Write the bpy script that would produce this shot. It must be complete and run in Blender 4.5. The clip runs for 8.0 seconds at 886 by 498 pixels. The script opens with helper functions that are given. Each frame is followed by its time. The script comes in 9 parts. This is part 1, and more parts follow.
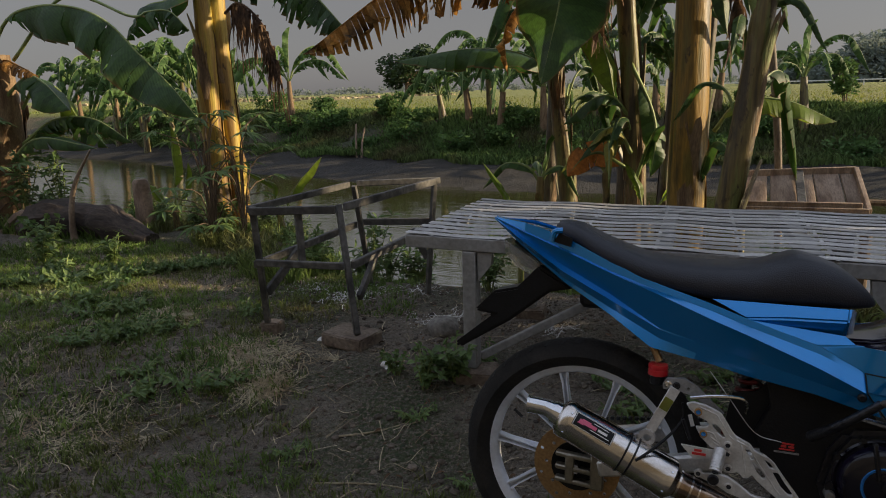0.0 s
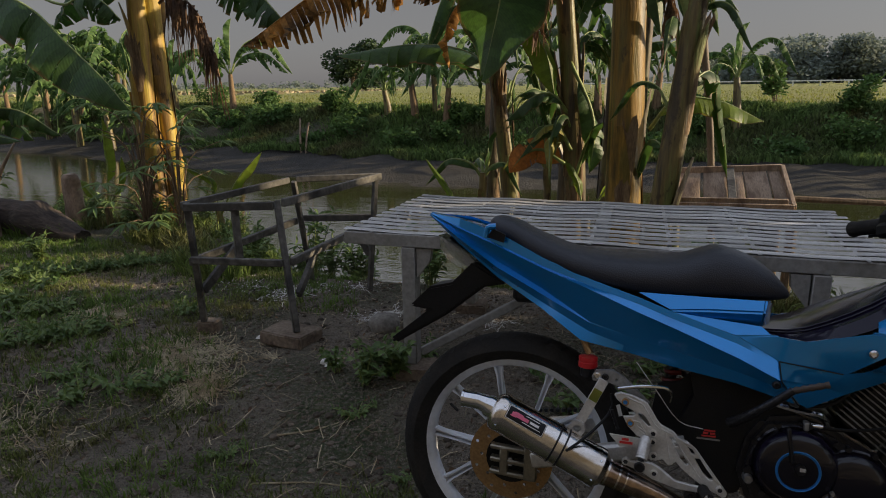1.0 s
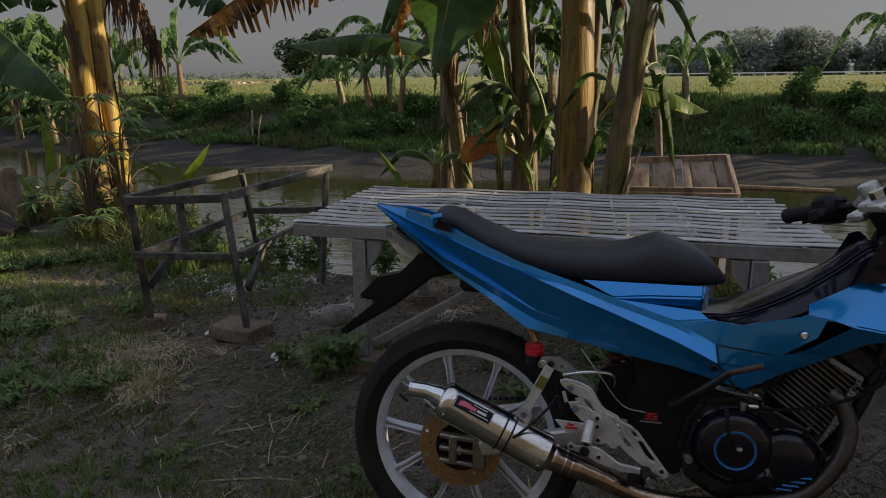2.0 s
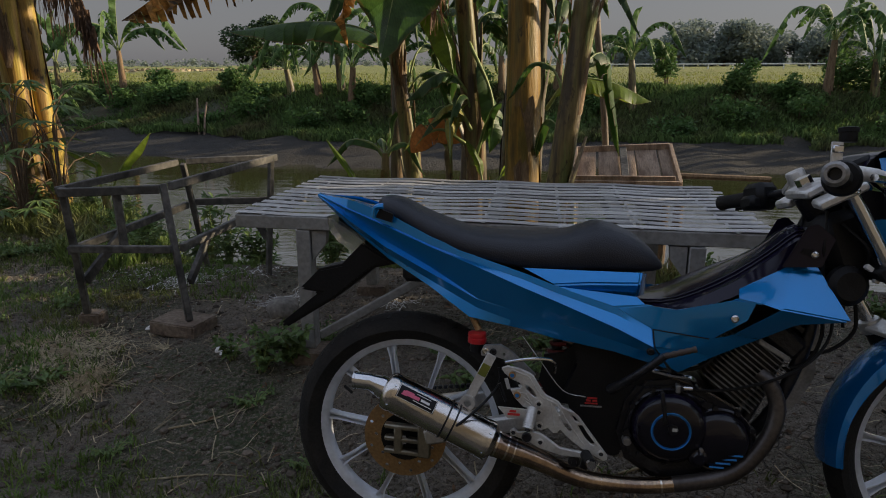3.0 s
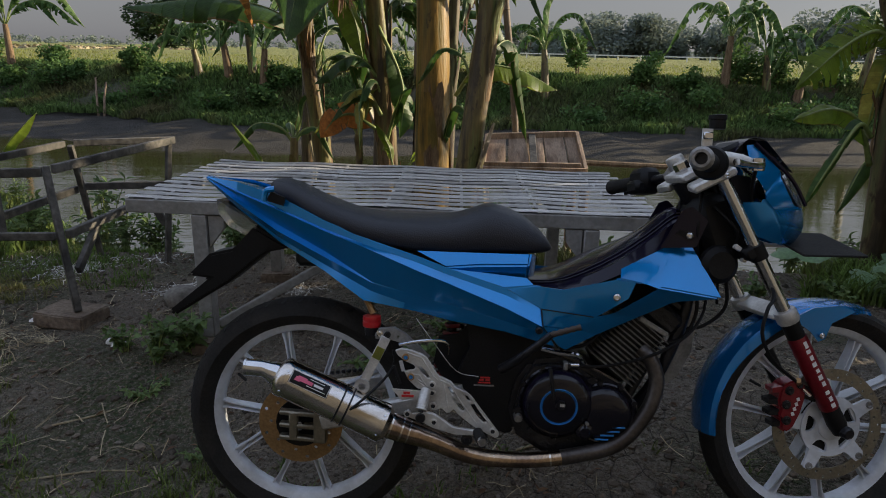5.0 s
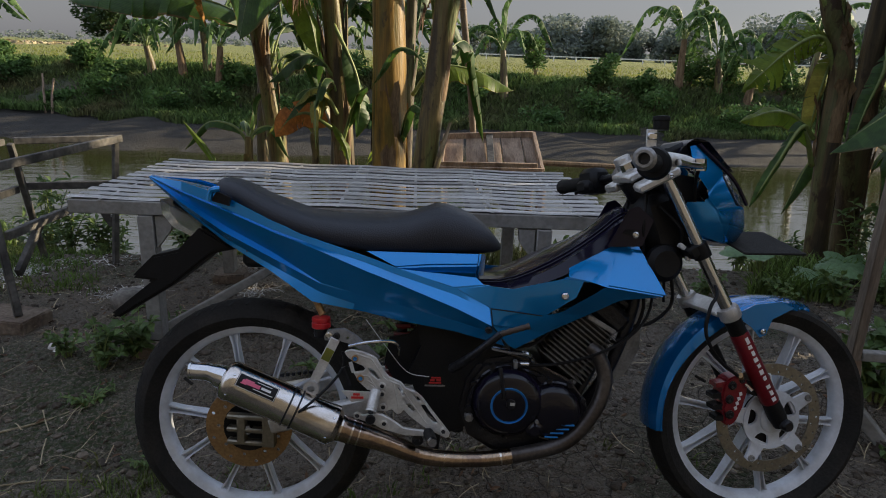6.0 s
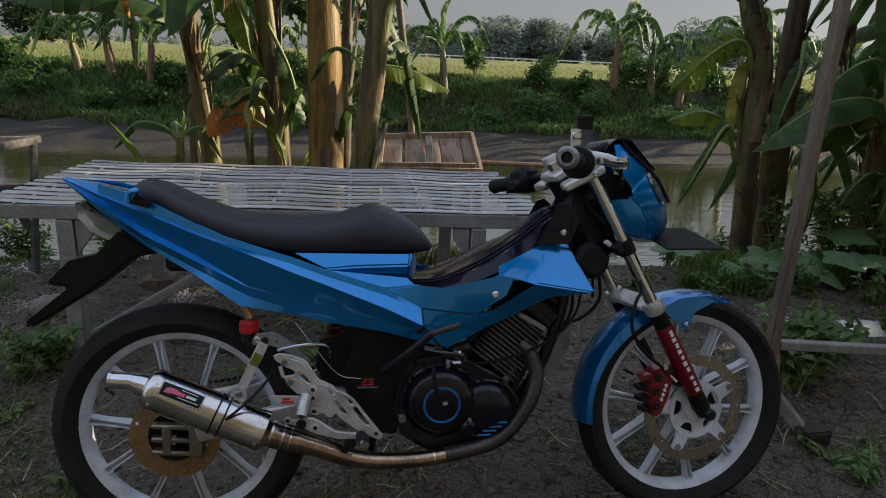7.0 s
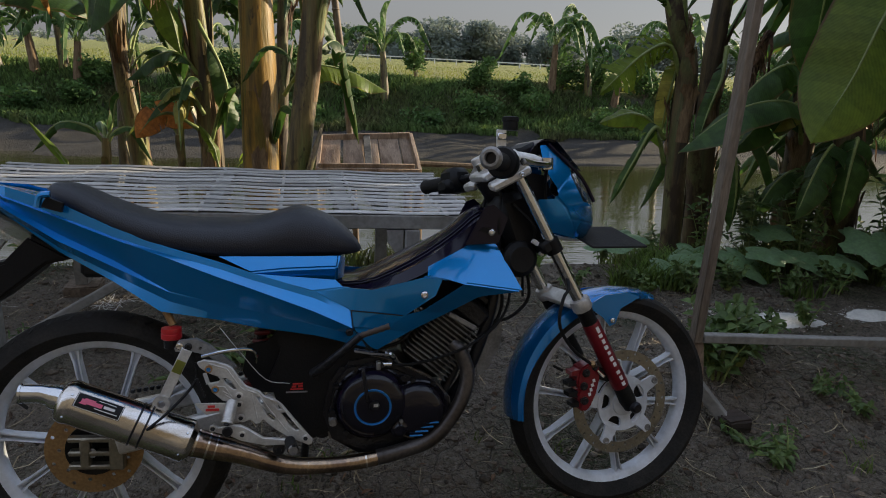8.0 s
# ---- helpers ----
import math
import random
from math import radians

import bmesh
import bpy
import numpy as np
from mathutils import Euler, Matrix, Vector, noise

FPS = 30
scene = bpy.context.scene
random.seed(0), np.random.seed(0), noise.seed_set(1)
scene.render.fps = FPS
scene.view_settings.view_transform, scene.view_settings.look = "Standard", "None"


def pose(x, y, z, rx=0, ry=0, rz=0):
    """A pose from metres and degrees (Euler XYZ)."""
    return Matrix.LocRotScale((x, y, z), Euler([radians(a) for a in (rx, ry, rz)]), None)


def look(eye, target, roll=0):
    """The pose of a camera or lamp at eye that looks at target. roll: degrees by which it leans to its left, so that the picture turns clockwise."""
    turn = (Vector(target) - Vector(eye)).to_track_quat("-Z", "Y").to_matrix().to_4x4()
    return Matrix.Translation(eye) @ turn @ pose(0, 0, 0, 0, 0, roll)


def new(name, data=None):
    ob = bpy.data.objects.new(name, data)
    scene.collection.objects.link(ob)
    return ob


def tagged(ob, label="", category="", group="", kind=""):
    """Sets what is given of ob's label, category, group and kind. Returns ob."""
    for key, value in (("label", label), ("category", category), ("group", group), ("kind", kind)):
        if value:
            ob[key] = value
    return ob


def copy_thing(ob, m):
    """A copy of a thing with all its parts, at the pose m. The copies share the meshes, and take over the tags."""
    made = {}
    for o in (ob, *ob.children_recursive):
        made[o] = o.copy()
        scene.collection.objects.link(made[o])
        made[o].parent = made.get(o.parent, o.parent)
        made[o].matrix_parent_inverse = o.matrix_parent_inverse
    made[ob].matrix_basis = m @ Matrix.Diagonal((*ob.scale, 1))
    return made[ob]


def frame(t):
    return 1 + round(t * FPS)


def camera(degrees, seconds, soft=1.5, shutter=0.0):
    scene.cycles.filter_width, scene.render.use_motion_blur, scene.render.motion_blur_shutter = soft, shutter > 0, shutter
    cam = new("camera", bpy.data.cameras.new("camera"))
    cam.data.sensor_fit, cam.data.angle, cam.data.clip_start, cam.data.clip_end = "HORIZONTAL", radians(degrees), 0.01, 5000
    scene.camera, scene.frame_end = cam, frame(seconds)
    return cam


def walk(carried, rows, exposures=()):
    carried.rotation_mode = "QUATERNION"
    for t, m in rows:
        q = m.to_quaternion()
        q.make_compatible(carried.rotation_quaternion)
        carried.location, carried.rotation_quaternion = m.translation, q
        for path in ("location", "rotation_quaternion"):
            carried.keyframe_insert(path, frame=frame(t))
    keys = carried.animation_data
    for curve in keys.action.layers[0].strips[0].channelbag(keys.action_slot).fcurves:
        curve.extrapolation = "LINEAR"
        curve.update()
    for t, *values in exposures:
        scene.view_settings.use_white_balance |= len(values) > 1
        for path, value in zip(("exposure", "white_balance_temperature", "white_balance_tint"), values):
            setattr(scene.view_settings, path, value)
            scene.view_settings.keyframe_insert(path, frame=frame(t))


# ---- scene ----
cam = camera(67.7, 8.0, soft=1.0)
PATH = [
    (0, (0.239, -1.454, 1.155), (-0.476, 0.355, 0.689), -1.6),
    (0.5, (0.259, -1.45, 1.155), (-0.375, 0.387, 0.682), -1.3),
    (1, (0.268, -1.447, 1.155), (-0.296, 0.411, 0.674), -0.8),
    (2.5, (0.305, -1.433, 1.15), (-0.067, 0.461, 0.627), -0.5),
    (3, (0.316, -1.43, 1.15), (0.017, 0.473, 0.612), -0.2),
    (3.5, (0.328, -1.432, 1.148), (0.098, 0.477, 0.599), -0.2),
    (4, (0.343, -1.431, 1.146), (0.179, 0.482, 0.585), 0.4),
    (4.5, (0.359, -1.43, 1.144), (0.252, 0.482, 0.57), 0.9),
    (6, (0.397, -1.423, 1.143), (0.46, 0.493, 0.572), 2.1),
    (6.5, (0.413, -1.422, 1.143), (0.553, 0.491, 0.576), 2.2),
    (7, (0.427, -1.421, 1.142), (0.659, 0.484, 0.579), 2.6),
    (7.5, (0.444, -1.422, 1.142), (0.753, 0.474, 0.585), 2.8),
    (8, (0.46, -1.425, 1.143), (0.859, 0.455, 0.591), 3.2),
]
walk(cam, [(t, look(eye, target, roll)) for t, eye, target, roll in PATH],
     exposures=[(0, -0.2, 6350, 10), (2.5, -0.36, 6150, 10), (3.5, -0.28, 6050, 10), (4.5, -0.1, 6000, 9), (6, 0.06, 5980, 9), (8, 0.12, 6050, 8)])

# ---- light ----
EXPOSURE = 0.0
VEIL = 0.62
scene.view_settings.exposure = EXPOSURE
SUN_EL, SUN_AZ = 17.0, 18.0          # degrees above the horizon; degrees from +x towards +y
world = bpy.data.worlds.new("sky")
scene.world = world
world.use_nodes = True
wn, wl = world.node_tree.nodes, world.node_tree.links
sky = wn.new("ShaderNodeTexSky")
sky.sky_type, sky.sun_disc = "NISHITA", False
sky.sun_elevation, sky.sun_rotation = radians(SUN_EL), radians(90 - SUN_AZ)
sky.air_density, sky.dust_density, sky.ozone_density = 1.0, 1.2, 1.0
haze = wn.new("ShaderNodeHueSaturation")
haze.inputs["Saturation"].default_value = 0.35
wl.new(sky.outputs[0], haze.inputs["Color"])
wl.new(haze.outputs[0], wn["Background"].inputs["Color"])
wn["Background"].inputs["Strength"].default_value = 0.03
# a thin veil of high cloud, several times as bright high up as at the horizon
wco, wsep, wramp, veil, both = (wn.new("ShaderNode" + k) for k in ("TexCoord", "SeparateXYZ", "MapRange", "Background", "AddShader"))
wramp.inputs["From Min"].default_value, wramp.inputs["From Max"].default_value = 0.16, 0.42
wramp.inputs["To Min"].default_value, wramp.inputs["To Max"].default_value = VEIL * 0.25, VEIL
wl.new(wco.outputs["Generated"], wsep.inputs[0]), wl.new(wsep.outputs["Z"], wramp.inputs["Value"])
wtint = wn.new("ShaderNodeMix")
wtint.data_type = "RGBA"
wtint.inputs["A"].default_value, wtint.inputs["B"].default_value = (1.05, 0.98, 0.98, 1), (0.86, 0.95, 1.18, 1)
wfac = wn.new("ShaderNodeMapRange")
wfac.inputs["From Min"].default_value, wfac.inputs["From Max"].default_value = 0.15, 0.4
wl.new(wsep.outputs["Z"], wfac.inputs["Value"]), wl.new(wfac.outputs[0], wtint.inputs["Factor"]), wl.new(wtint.outputs["Result"], veil.inputs["Color"])
wl.new(wramp.outputs[0], veil.inputs["Strength"])
wl.new(wn["Background"].outputs[0], both.inputs[0]), wl.new(veil.outputs[0], both.inputs[1])
wl.new(both.outputs[0], wn["World Output"].inputs["Surface"])
sun_data = bpy.data.lights.new("sun", "SUN")
sun_data.energy, sun_data.angle, sun_data.color = 8.0, radians(0.6), (1.0, 0.80, 0.52)
sun = new("sun", sun_data)
sun_dir = Vector((math.cos(radians(SUN_EL)) * math.cos(radians(SUN_AZ)), math.cos(radians(SUN_EL)) * math.sin(radians(SUN_AZ)), math.sin(radians(SUN_EL))))
sun.matrix_world = look(sun_dir * 60, (0, 0, 0))


# ---- materials ----
def material(name, base, rough=0.6, metal=0.0, scale=8.0, amount=0.25, fine=60.0, bump=0.2, second=None, coat=0.0, spec=0.5, island=0.0, translucent=0.0, stretch=(1, 1, 1), bump_scale=None, obj_random=0.0, second_at=(0.45, 0.65)):
    """A procedural surface: a broad and a fine noise vary the base colour; the fine one also gives relief."""
    m = bpy.data.materials.new(name)
    m.use_nodes = True
    n, l = m.node_tree.nodes, m.node_tree.links
    b = n["Principled BSDF"]
    b.inputs["Roughness"].default_value, b.inputs["Metallic"].default_value = rough, metal
    b.inputs["Coat Weight"].default_value, b.inputs["Coat Roughness"].default_value = coat, 0.06
    b.inputs["Specular IOR Level"].default_value = spec
    co, mp = n.new("ShaderNodeTexCoord"), n.new("ShaderNodeMapping")
    mp.inputs["Scale"].default_value = stretch
    l.new(co.outputs["Object"], mp.inputs["Vector"])
    broad, grain = n.new("ShaderNodeTexNoise"), n.new("ShaderNodeTexNoise")
    broad.inputs["Scale"].default_value, broad.inputs["Detail"].default_value = scale, 5
    grain.inputs["Scale"].default_value, grain.inputs["Detail"].default_value = fine, 4
    l.new(mp.outputs[0], broad.inputs["Vector"]), l.new(mp.outputs[0], grain.inputs["Vector"])
    ramp = n.new("ShaderNodeValToRGB")
    ramp.color_ramp.elements[0].position, ramp.color_ramp.elements[1].position = second_at
    ramp.color_ramp.elements[0].color = (*base, 1)
    ramp.color_ramp.elements[1].color = (*(second or [c * (1 - amount) for c in base]), 1)
    l.new(broad.outputs["Fac"], ramp.inputs["Fac"])
    shade = n.new("ShaderNodeHueSaturation")
    l.new(ramp.outputs["Color"], shade.inputs["Color"])
    spread = n.new("ShaderNodeMapRange")
    spread.inputs["From Min"].default_value, spread.inputs["From Max"].default_value = 0.3, 0.7
    spread.inputs["To Min"].default_value, spread.inputs["To Max"].default_value = 1 - amount, 1 + amount
    l.new(grain.outputs["Fac"], spread.inputs["Value"])
    value = spread.outputs[0]
    if island or obj_random:
        src = n.new("ShaderNodeNewGeometry").outputs["Random Per Island"] if island else n.new("ShaderNodeObjectInfo").outputs["Random"]
        k = island or obj_random
        r2, mul = n.new("ShaderNodeMapRange"), n.new("ShaderNodeMath")
        r2.inputs["To Min"].default_value, r2.inputs["To Max"].default_value = 1 - k, 1 + k
        mul.operation = "MULTIPLY"
        l.new(src, r2.inputs["Value"]), l.new(r2.outputs[0], mul.inputs[0]), l.new(value, mul.inputs[1])
        value = mul.outputs[0]
    l.new(value, shade.inputs["Value"])
    l.new(shade.outputs["Color"], b.inputs["Base Color"])
    if bump:
        bp = n.new("ShaderNodeBump")
        bp.inputs["Strength"].default_value, bp.inputs["Distance"].default_value = bump, 0.01
        l.new(grain.outputs["Fac"], bp.inputs["Height"]), l.new(bp.outputs[0], b.inputs["Normal"])
    if translucent:
        t, mix = n.new("ShaderNodeBsdfTranslucent"), n.new("ShaderNodeMixShader")
        mix.inputs["Fac"].default_value = translucent
        l.new(shade.outputs["Color"], t.inputs["Color"])
        l.new(b.outputs[0], mix.inputs[1]), l.new(t.outputs[0], mix.inputs[2])
        l.new(mix.outputs[0], n["Material Output"].inputs["Surface"])
    return m


def veined(m, scale=64.0, depth=0.075, dry=(0.16, 0.10, 0.035), edge=0.93):
    """Adds to a leaf surface its fine side veins and a thin scorched margin; u runs along the rib, v from rib to edge."""
    n, l = m.node_tree.nodes, m.node_tree.links
    b = n["Principled BSDF"]
    shade = b.inputs["Base Color"].links[0].from_node
    uv, sep = n.new("ShaderNodeTexCoord"), n.new("ShaderNodeSeparateXYZ")
    l.new(uv.outputs["UV"], sep.inputs[0])
    slant, wave = n.new("ShaderNodeMath"), n.new("ShaderNodeMath")
    slant.operation, slant.inputs[1].default_value = "MULTIPLY_ADD", -0.16
    l.new(sep.outputs["Y"], slant.inputs[0]), l.new(sep.outputs["X"], slant.inputs[2])
    wob = n.new("ShaderNodeTexNoise")
    wob.inputs["Scale"].default_value, wob.inputs["Detail"].default_value = 9, 3
    l.new(uv.outputs["UV"], wob.inputs["Vector"])
    mul, add = n.new("ShaderNodeMath"), n.new("ShaderNodeMath")
    mul.operation, mul.inputs[1].default_value = "MULTIPLY", scale * math.tau
    add.operation, add.inputs[1].default_value = "MULTIPLY_ADD", 5.0
    l.new(slant.outputs[0], mul.inputs[0]), l.new(wob.outputs["Fac"], add.inputs[0]), l.new(mul.outputs[0], add.inputs[2])
    wave.operation = "SINE"
    l.new(add.outputs[0], wave.inputs[0])
    vein = n.new("ShaderNodeMapRange")
    vein.inputs["From Min"].default_value, vein.inputs["To Min"].default_value, vein.inputs["To Max"].default_value = -1, 1 - depth, 1 + depth
    l.new(wave.outputs[0], vein.inputs["Value"])
    tone, rim, mix = n.new("ShaderNodeMix"), n.new("ShaderNodeMapRange"), n.new("ShaderNodeMix")
    tone.data_type, tone.blend_type, tone.inputs["Factor"].default_value = "RGBA", "MULTIPLY", 1.0
    l.new(shade.outputs["Color"], tone.inputs["A"]), l.new(vein.outputs[0], tone.inputs["B"])
    shift = n.new("ShaderNodeMath")
    shift.operation, shift.inputs[1].default_value = "MULTIPLY_ADD", 0.28
    l.new(wob.outputs["Fac"], shift.inputs[0]), l.new(sep.outputs["Y"], shift.inputs[2])
    rim.inputs["From Min"].default_value, rim.inputs["From Max"].default_value = edge + 0.13, edge + 0.2
    l.new(shift.outputs[0], rim.inputs["Value"])
    mix.data_type = "RGBA"
    mix.inputs["B"].default_value = (*dry, 1)
    l.new(rim.outputs[0], mix.inputs["Factor"]), l.new(tone.outputs["Result"], mix.inputs["A"])
    out = mix.outputs["Result"]
    l.new(out, b.inputs["Base Color"])
    for node in n:
        if node.type == "BSDF_TRANSLUCENT":
            l.new(out, node.inputs["Color"])
    bp = n.new("ShaderNodeBump")
    bp.inputs["Strength"].default_value, bp.inputs["Distance"].default_value = 0.15, 0.003
    l.new(wave.outputs[0], bp.inputs["Height"]), l.new(bp.outputs[0], b.inputs["Normal"])
    return m


def stem_material(name, pale, ochre, dark, at=(0.36, 0.5, 0.62), rough=0.48, blotch=0.6):
    """A banana stem: long streaks from pale to ochre to dark, and brown blotches with ragged edges."""
    m = material(name, pale, rough, scale=6, amount=0.25, fine=42, bump=0.35, stretch=(2.4, 2.4, 0.22))
    n, l = m.node_tree.nodes, m.node_tree.links
    b = n["Principled BSDF"]
    ramp = next(q for q in n if q.type == "VALTORGB")
    shade = b.inputs["Base Color"].links[0].from_node
    e = ramp.color_ramp.elements
    e[0].position, e[1].position = at[0], at[2]
    e[0].color, e[1].color = (*pale, 1), (*dark, 1)
    e.new(at[1]).color = (*ochre, 1)
    co, patch = n.new("ShaderNodeTexCoord"), n.new("ShaderNodeTexNoise")
    mp = n.new("ShaderNodeMapping")
    mp.inputs["Scale"].default_value = (1, 1, 0.45)
    patch.inputs["Scale"].default_value, patch.inputs["Detail"].default_value, patch.inputs["Roughness"].default_value = 9, 9, 0.68
    l.new(co.outputs["Object"], mp.inputs["Vector"]), l.new(mp.outputs[0], patch.inputs["Vector"])
    sel, mix = n.new("ShaderNodeMapRange"), n.new("ShaderNodeMix")
    sel.inputs["From Min"].default_value, sel.inputs["From Max"].default_value = blotch - 0.02, blotch + 0.04
    l.new(patch.outputs["Fac"], sel.inputs["Value"])
    mix.data_type = "RGBA"
    mix.inputs["B"].default_value = (0.045, 0.028, 0.016, 1)
    l.new(sel.outputs[0], mix.inputs["Factor"]), l.new(shade.outputs["Color"], mix.inputs["A"])
    l.new(mix.outputs["Result"], b.inputs["Base Color"])
    return m


def plain(name, base, rough=0.5, metal=0.0, coat=0.0):
    return material(name, base, rough, metal, scale=20, amount=0.08, fine=180, bump=0.03, coat=coat)


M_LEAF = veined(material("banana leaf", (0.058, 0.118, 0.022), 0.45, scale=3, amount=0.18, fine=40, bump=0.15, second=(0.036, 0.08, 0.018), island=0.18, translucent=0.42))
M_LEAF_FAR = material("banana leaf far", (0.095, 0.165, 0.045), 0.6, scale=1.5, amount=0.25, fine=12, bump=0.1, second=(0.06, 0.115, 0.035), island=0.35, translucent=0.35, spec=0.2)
# backlit glow is put into this colour; the young shoots share it
M_LEAF_GLOW = veined(material("bright banana leaf, young and backlit-toned", (0.19, 0.26, 0.028), 0.42, scale=3, amount=0.15, fine=40, bump=0.12, second=(0.14, 0.22, 0.028), island=0.15, translucent=0.6))
M_STEM_YELLOW = stem_material("yellow banana stem", (0.42, 0.30, 0.05), (0.34, 0.20, 0.04), (0.17, 0.10, 0.035), (0.40, 0.52, 0.66), blotch=0.58)
M_LOG = material("rotten dark wood", (0.065, 0.048, 0.038), 0.9, scale=5, amount=0.4, fine=26, bump=0.9, second=(0.03, 0.022, 0.018), stretch=(0.5, 2, 2))
M_RIB = material("leaf rib", (0.22, 0.27, 0.08), 0.5, scale=6, amount=0.2, fine=50)
M_DRY = material("dry leaf", (0.42, 0.205, 0.045), 0.8, scale=5, amount=0.35, fine=50, second=(0.07, 0.045, 0.022), island=0.45, translucent=0.42)
M_DEAD = material("shrivelled dead leaf", (0.17, 0.10, 0.055), 0.85, scale=9, amount=0.35, fine=60, second=(0.07, 0.042, 0.03), island=0.4, translucent=0.25)
M_ORANGE = veined(material("orange dead leaf", (0.55, 0.21, 0.05), 0.7, scale=6, amount=0.25, fine=50, bump=0.2, second=(0.25, 0.09, 0.03), translucent=0.55))
M_YELLOW = veined(material("yellowing leaf", (0.30, 0.27, 0.045), 0.5, scale=5, amount=0.2, fine=40, second=(0.12, 0.2, 0.03), island=0.2, translucent=0.4))
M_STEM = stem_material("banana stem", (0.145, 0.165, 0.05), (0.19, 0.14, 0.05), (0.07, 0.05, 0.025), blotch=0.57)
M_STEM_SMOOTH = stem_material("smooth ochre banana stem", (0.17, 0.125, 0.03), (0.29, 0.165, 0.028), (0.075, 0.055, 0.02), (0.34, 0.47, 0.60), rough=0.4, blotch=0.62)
# darker copy of the stem for plants in shade; the shade is coloured in
M_STEM_SHADED = stem_material("banana stem, shade in its colour", (0.12, 0.125, 0.05), (0.11, 0.08, 0.04), (0.045, 0.033, 0.02), rough=0.6, blotch=0.54)
M_SHEATH = material("dry sheath", (0.21, 0.14, 0.075), 0.85, scale=9, amount=0.35, fine=60, bump=0.4, second=(0.12, 0.07, 0.035), stretch=(2.5, 2.5, 0.4), island=0.2)
M_WEED = material("weed leaf", (0.15, 0.22, 0.07), 0.5, scale=6, amount=0.25, fine=60, bump=0.1, second=(0.085, 0.15, 0.045), island=0.3, translucent=0.35)
M_TARO = material("gourd leaf", (0.17, 0.28, 0.13), 0.5, scale=14, amount=0.2, fine=70, bump=0.25, second=(0.17, 0.27, 0.14), island=0.15, translucent=0.3)
M_GRASS = material("grass", (0.12, 0.19, 0.035), 0.6, scale=1.6, amount=0.25, fine=8, bump=0, second=(0.15, 0.15, 0.05), island=0.5, translucent=0.35)
M_BANK = material("bank grass", (0.105, 0.165, 0.048), 0.75, scale=0.5, amount=0.25, fine=5, bump=0, second=(0.11, 0.105, 0.045), island=0.45, translucent=0.35, spec=0.2)
M_FIELDGRASS = material("field grass", (0.23, 0.24, 0.045), 0.8, scale=0.2, amount=0.15, fine=4, bump=0, second=(0.20, 0.25, 0.06), island=0.25, translucent=0.4)
M_STRAW = material("straw", (0.38, 0.32, 0.20), 0.8, scale=9, amount=0.25, fine=60, bump=0, second=(0.24, 0.17, 0.09), island=0.35)
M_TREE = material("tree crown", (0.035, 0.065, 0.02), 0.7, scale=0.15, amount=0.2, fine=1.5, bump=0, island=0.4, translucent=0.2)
# distance haze is painted into this pale grey-green crown colour
M_TREE_HAZED = material("far tree crown, haze in its colour", (0.20, 0.235, 0.20), 0.8, scale=0.05, amount=0.12, fine=0.6, bump=0, island=0.15, translucent=0.35)
M_BARK = material("bark", (0.16, 0.11, 0.07), 0.9, scale=5, amount=0.35, fine=30, bump=0.6, stretch=(2, 2, 0.5))
M_WOOD = material("weathered timber", (0.095, 0.088, 0.078), 0.7, scale=9, amount=0.4, fine=45, bump=0.4, second=(0.028, 0.026, 0.024), stretch=(1, 1, 1), obj_random=0.2)
M_WHITEWOOD = material("greyed painted timber", (0.27, 0.26, 0.245), 0.7, scale=7, amount=0.18, fine=60, bump=0.25, second=(0.21, 0.20, 0.18), obj_random=0.06)
M_BAMBOO = material("split bamboo", (0.44, 0.425, 0.41), 0.45, scale=6, amount=0.2, fine=40, bump=0.25, second=(0.29, 0.275, 0.26), stretch=(0.6, 3, 3), obj_random=0.24)
M_PLANK = material("pale plank", (0.32, 0.235, 0.17), 0.8, scale=5, amount=0.3, fine=40, bump=0.35, second=(0.17, 0.115, 0.08), stretch=(3, 0.6, 1), obj_random=0.15)
M_BRICK = material("brick", (0.20, 0.155, 0.115), 0.9, scale=14, amount=0.3, fine=70, bump=0.6, second=(0.13, 0.095, 0.07))
M_STONE = material("stone", (0.28, 0.26, 0.23), 0.9, scale=12, amount=0.3, fine=60, bump=0.4, obj_random=0.2)
M_ASH = material("ash", (0.72, 0.70, 0.66), 0.95, scale=30, amount=0.15, fine=120, bump=0.4)
M_WHITE = plain("white paint far", (0.75, 0.74, 0.7), 0.6)


# ---- mesh tools ----
I4 = Matrix.Identity(4)


def thing(name, m=I4, label="", category="", group="", kind=""):
    ob = new(name)
    ob.matrix_basis = m
    ob.empty_display_size = 0.1
    return tagged(ob, label, category, group, kind)


def part(name, bm, mat, parent=None, label="", smooth=38):
    me = bpy.data.meshes.new(name)
    bmesh.ops.recalc_face_normals(bm, faces=bm.faces) if smooth else None
    bm.to_mesh(me)
    bm.free()
    for m in mat if isinstance(mat, (list, tuple)) else [mat]:
        me.materials.append(m)
    if smooth:
        me.shade_smooth()
        me.set_sharp_from_angle(angle=radians(smooth))
    ob = new(name, me)
    ob.parent = parent
    return tagged(ob, label)


def raw(name, verts, faces, mat, parent=None, index=None):
    me = bpy.data.meshes.new(name)
    me.from_pydata(verts, [], faces)
    for m in mat if isinstance(mat, (list, tuple)) else [mat]:
        me.materials.append(m)
    if index is not None:
        me.polygons.foreach_set("material_index", index)
    ob = new(name, me)
    ob.parent = parent
    return ob


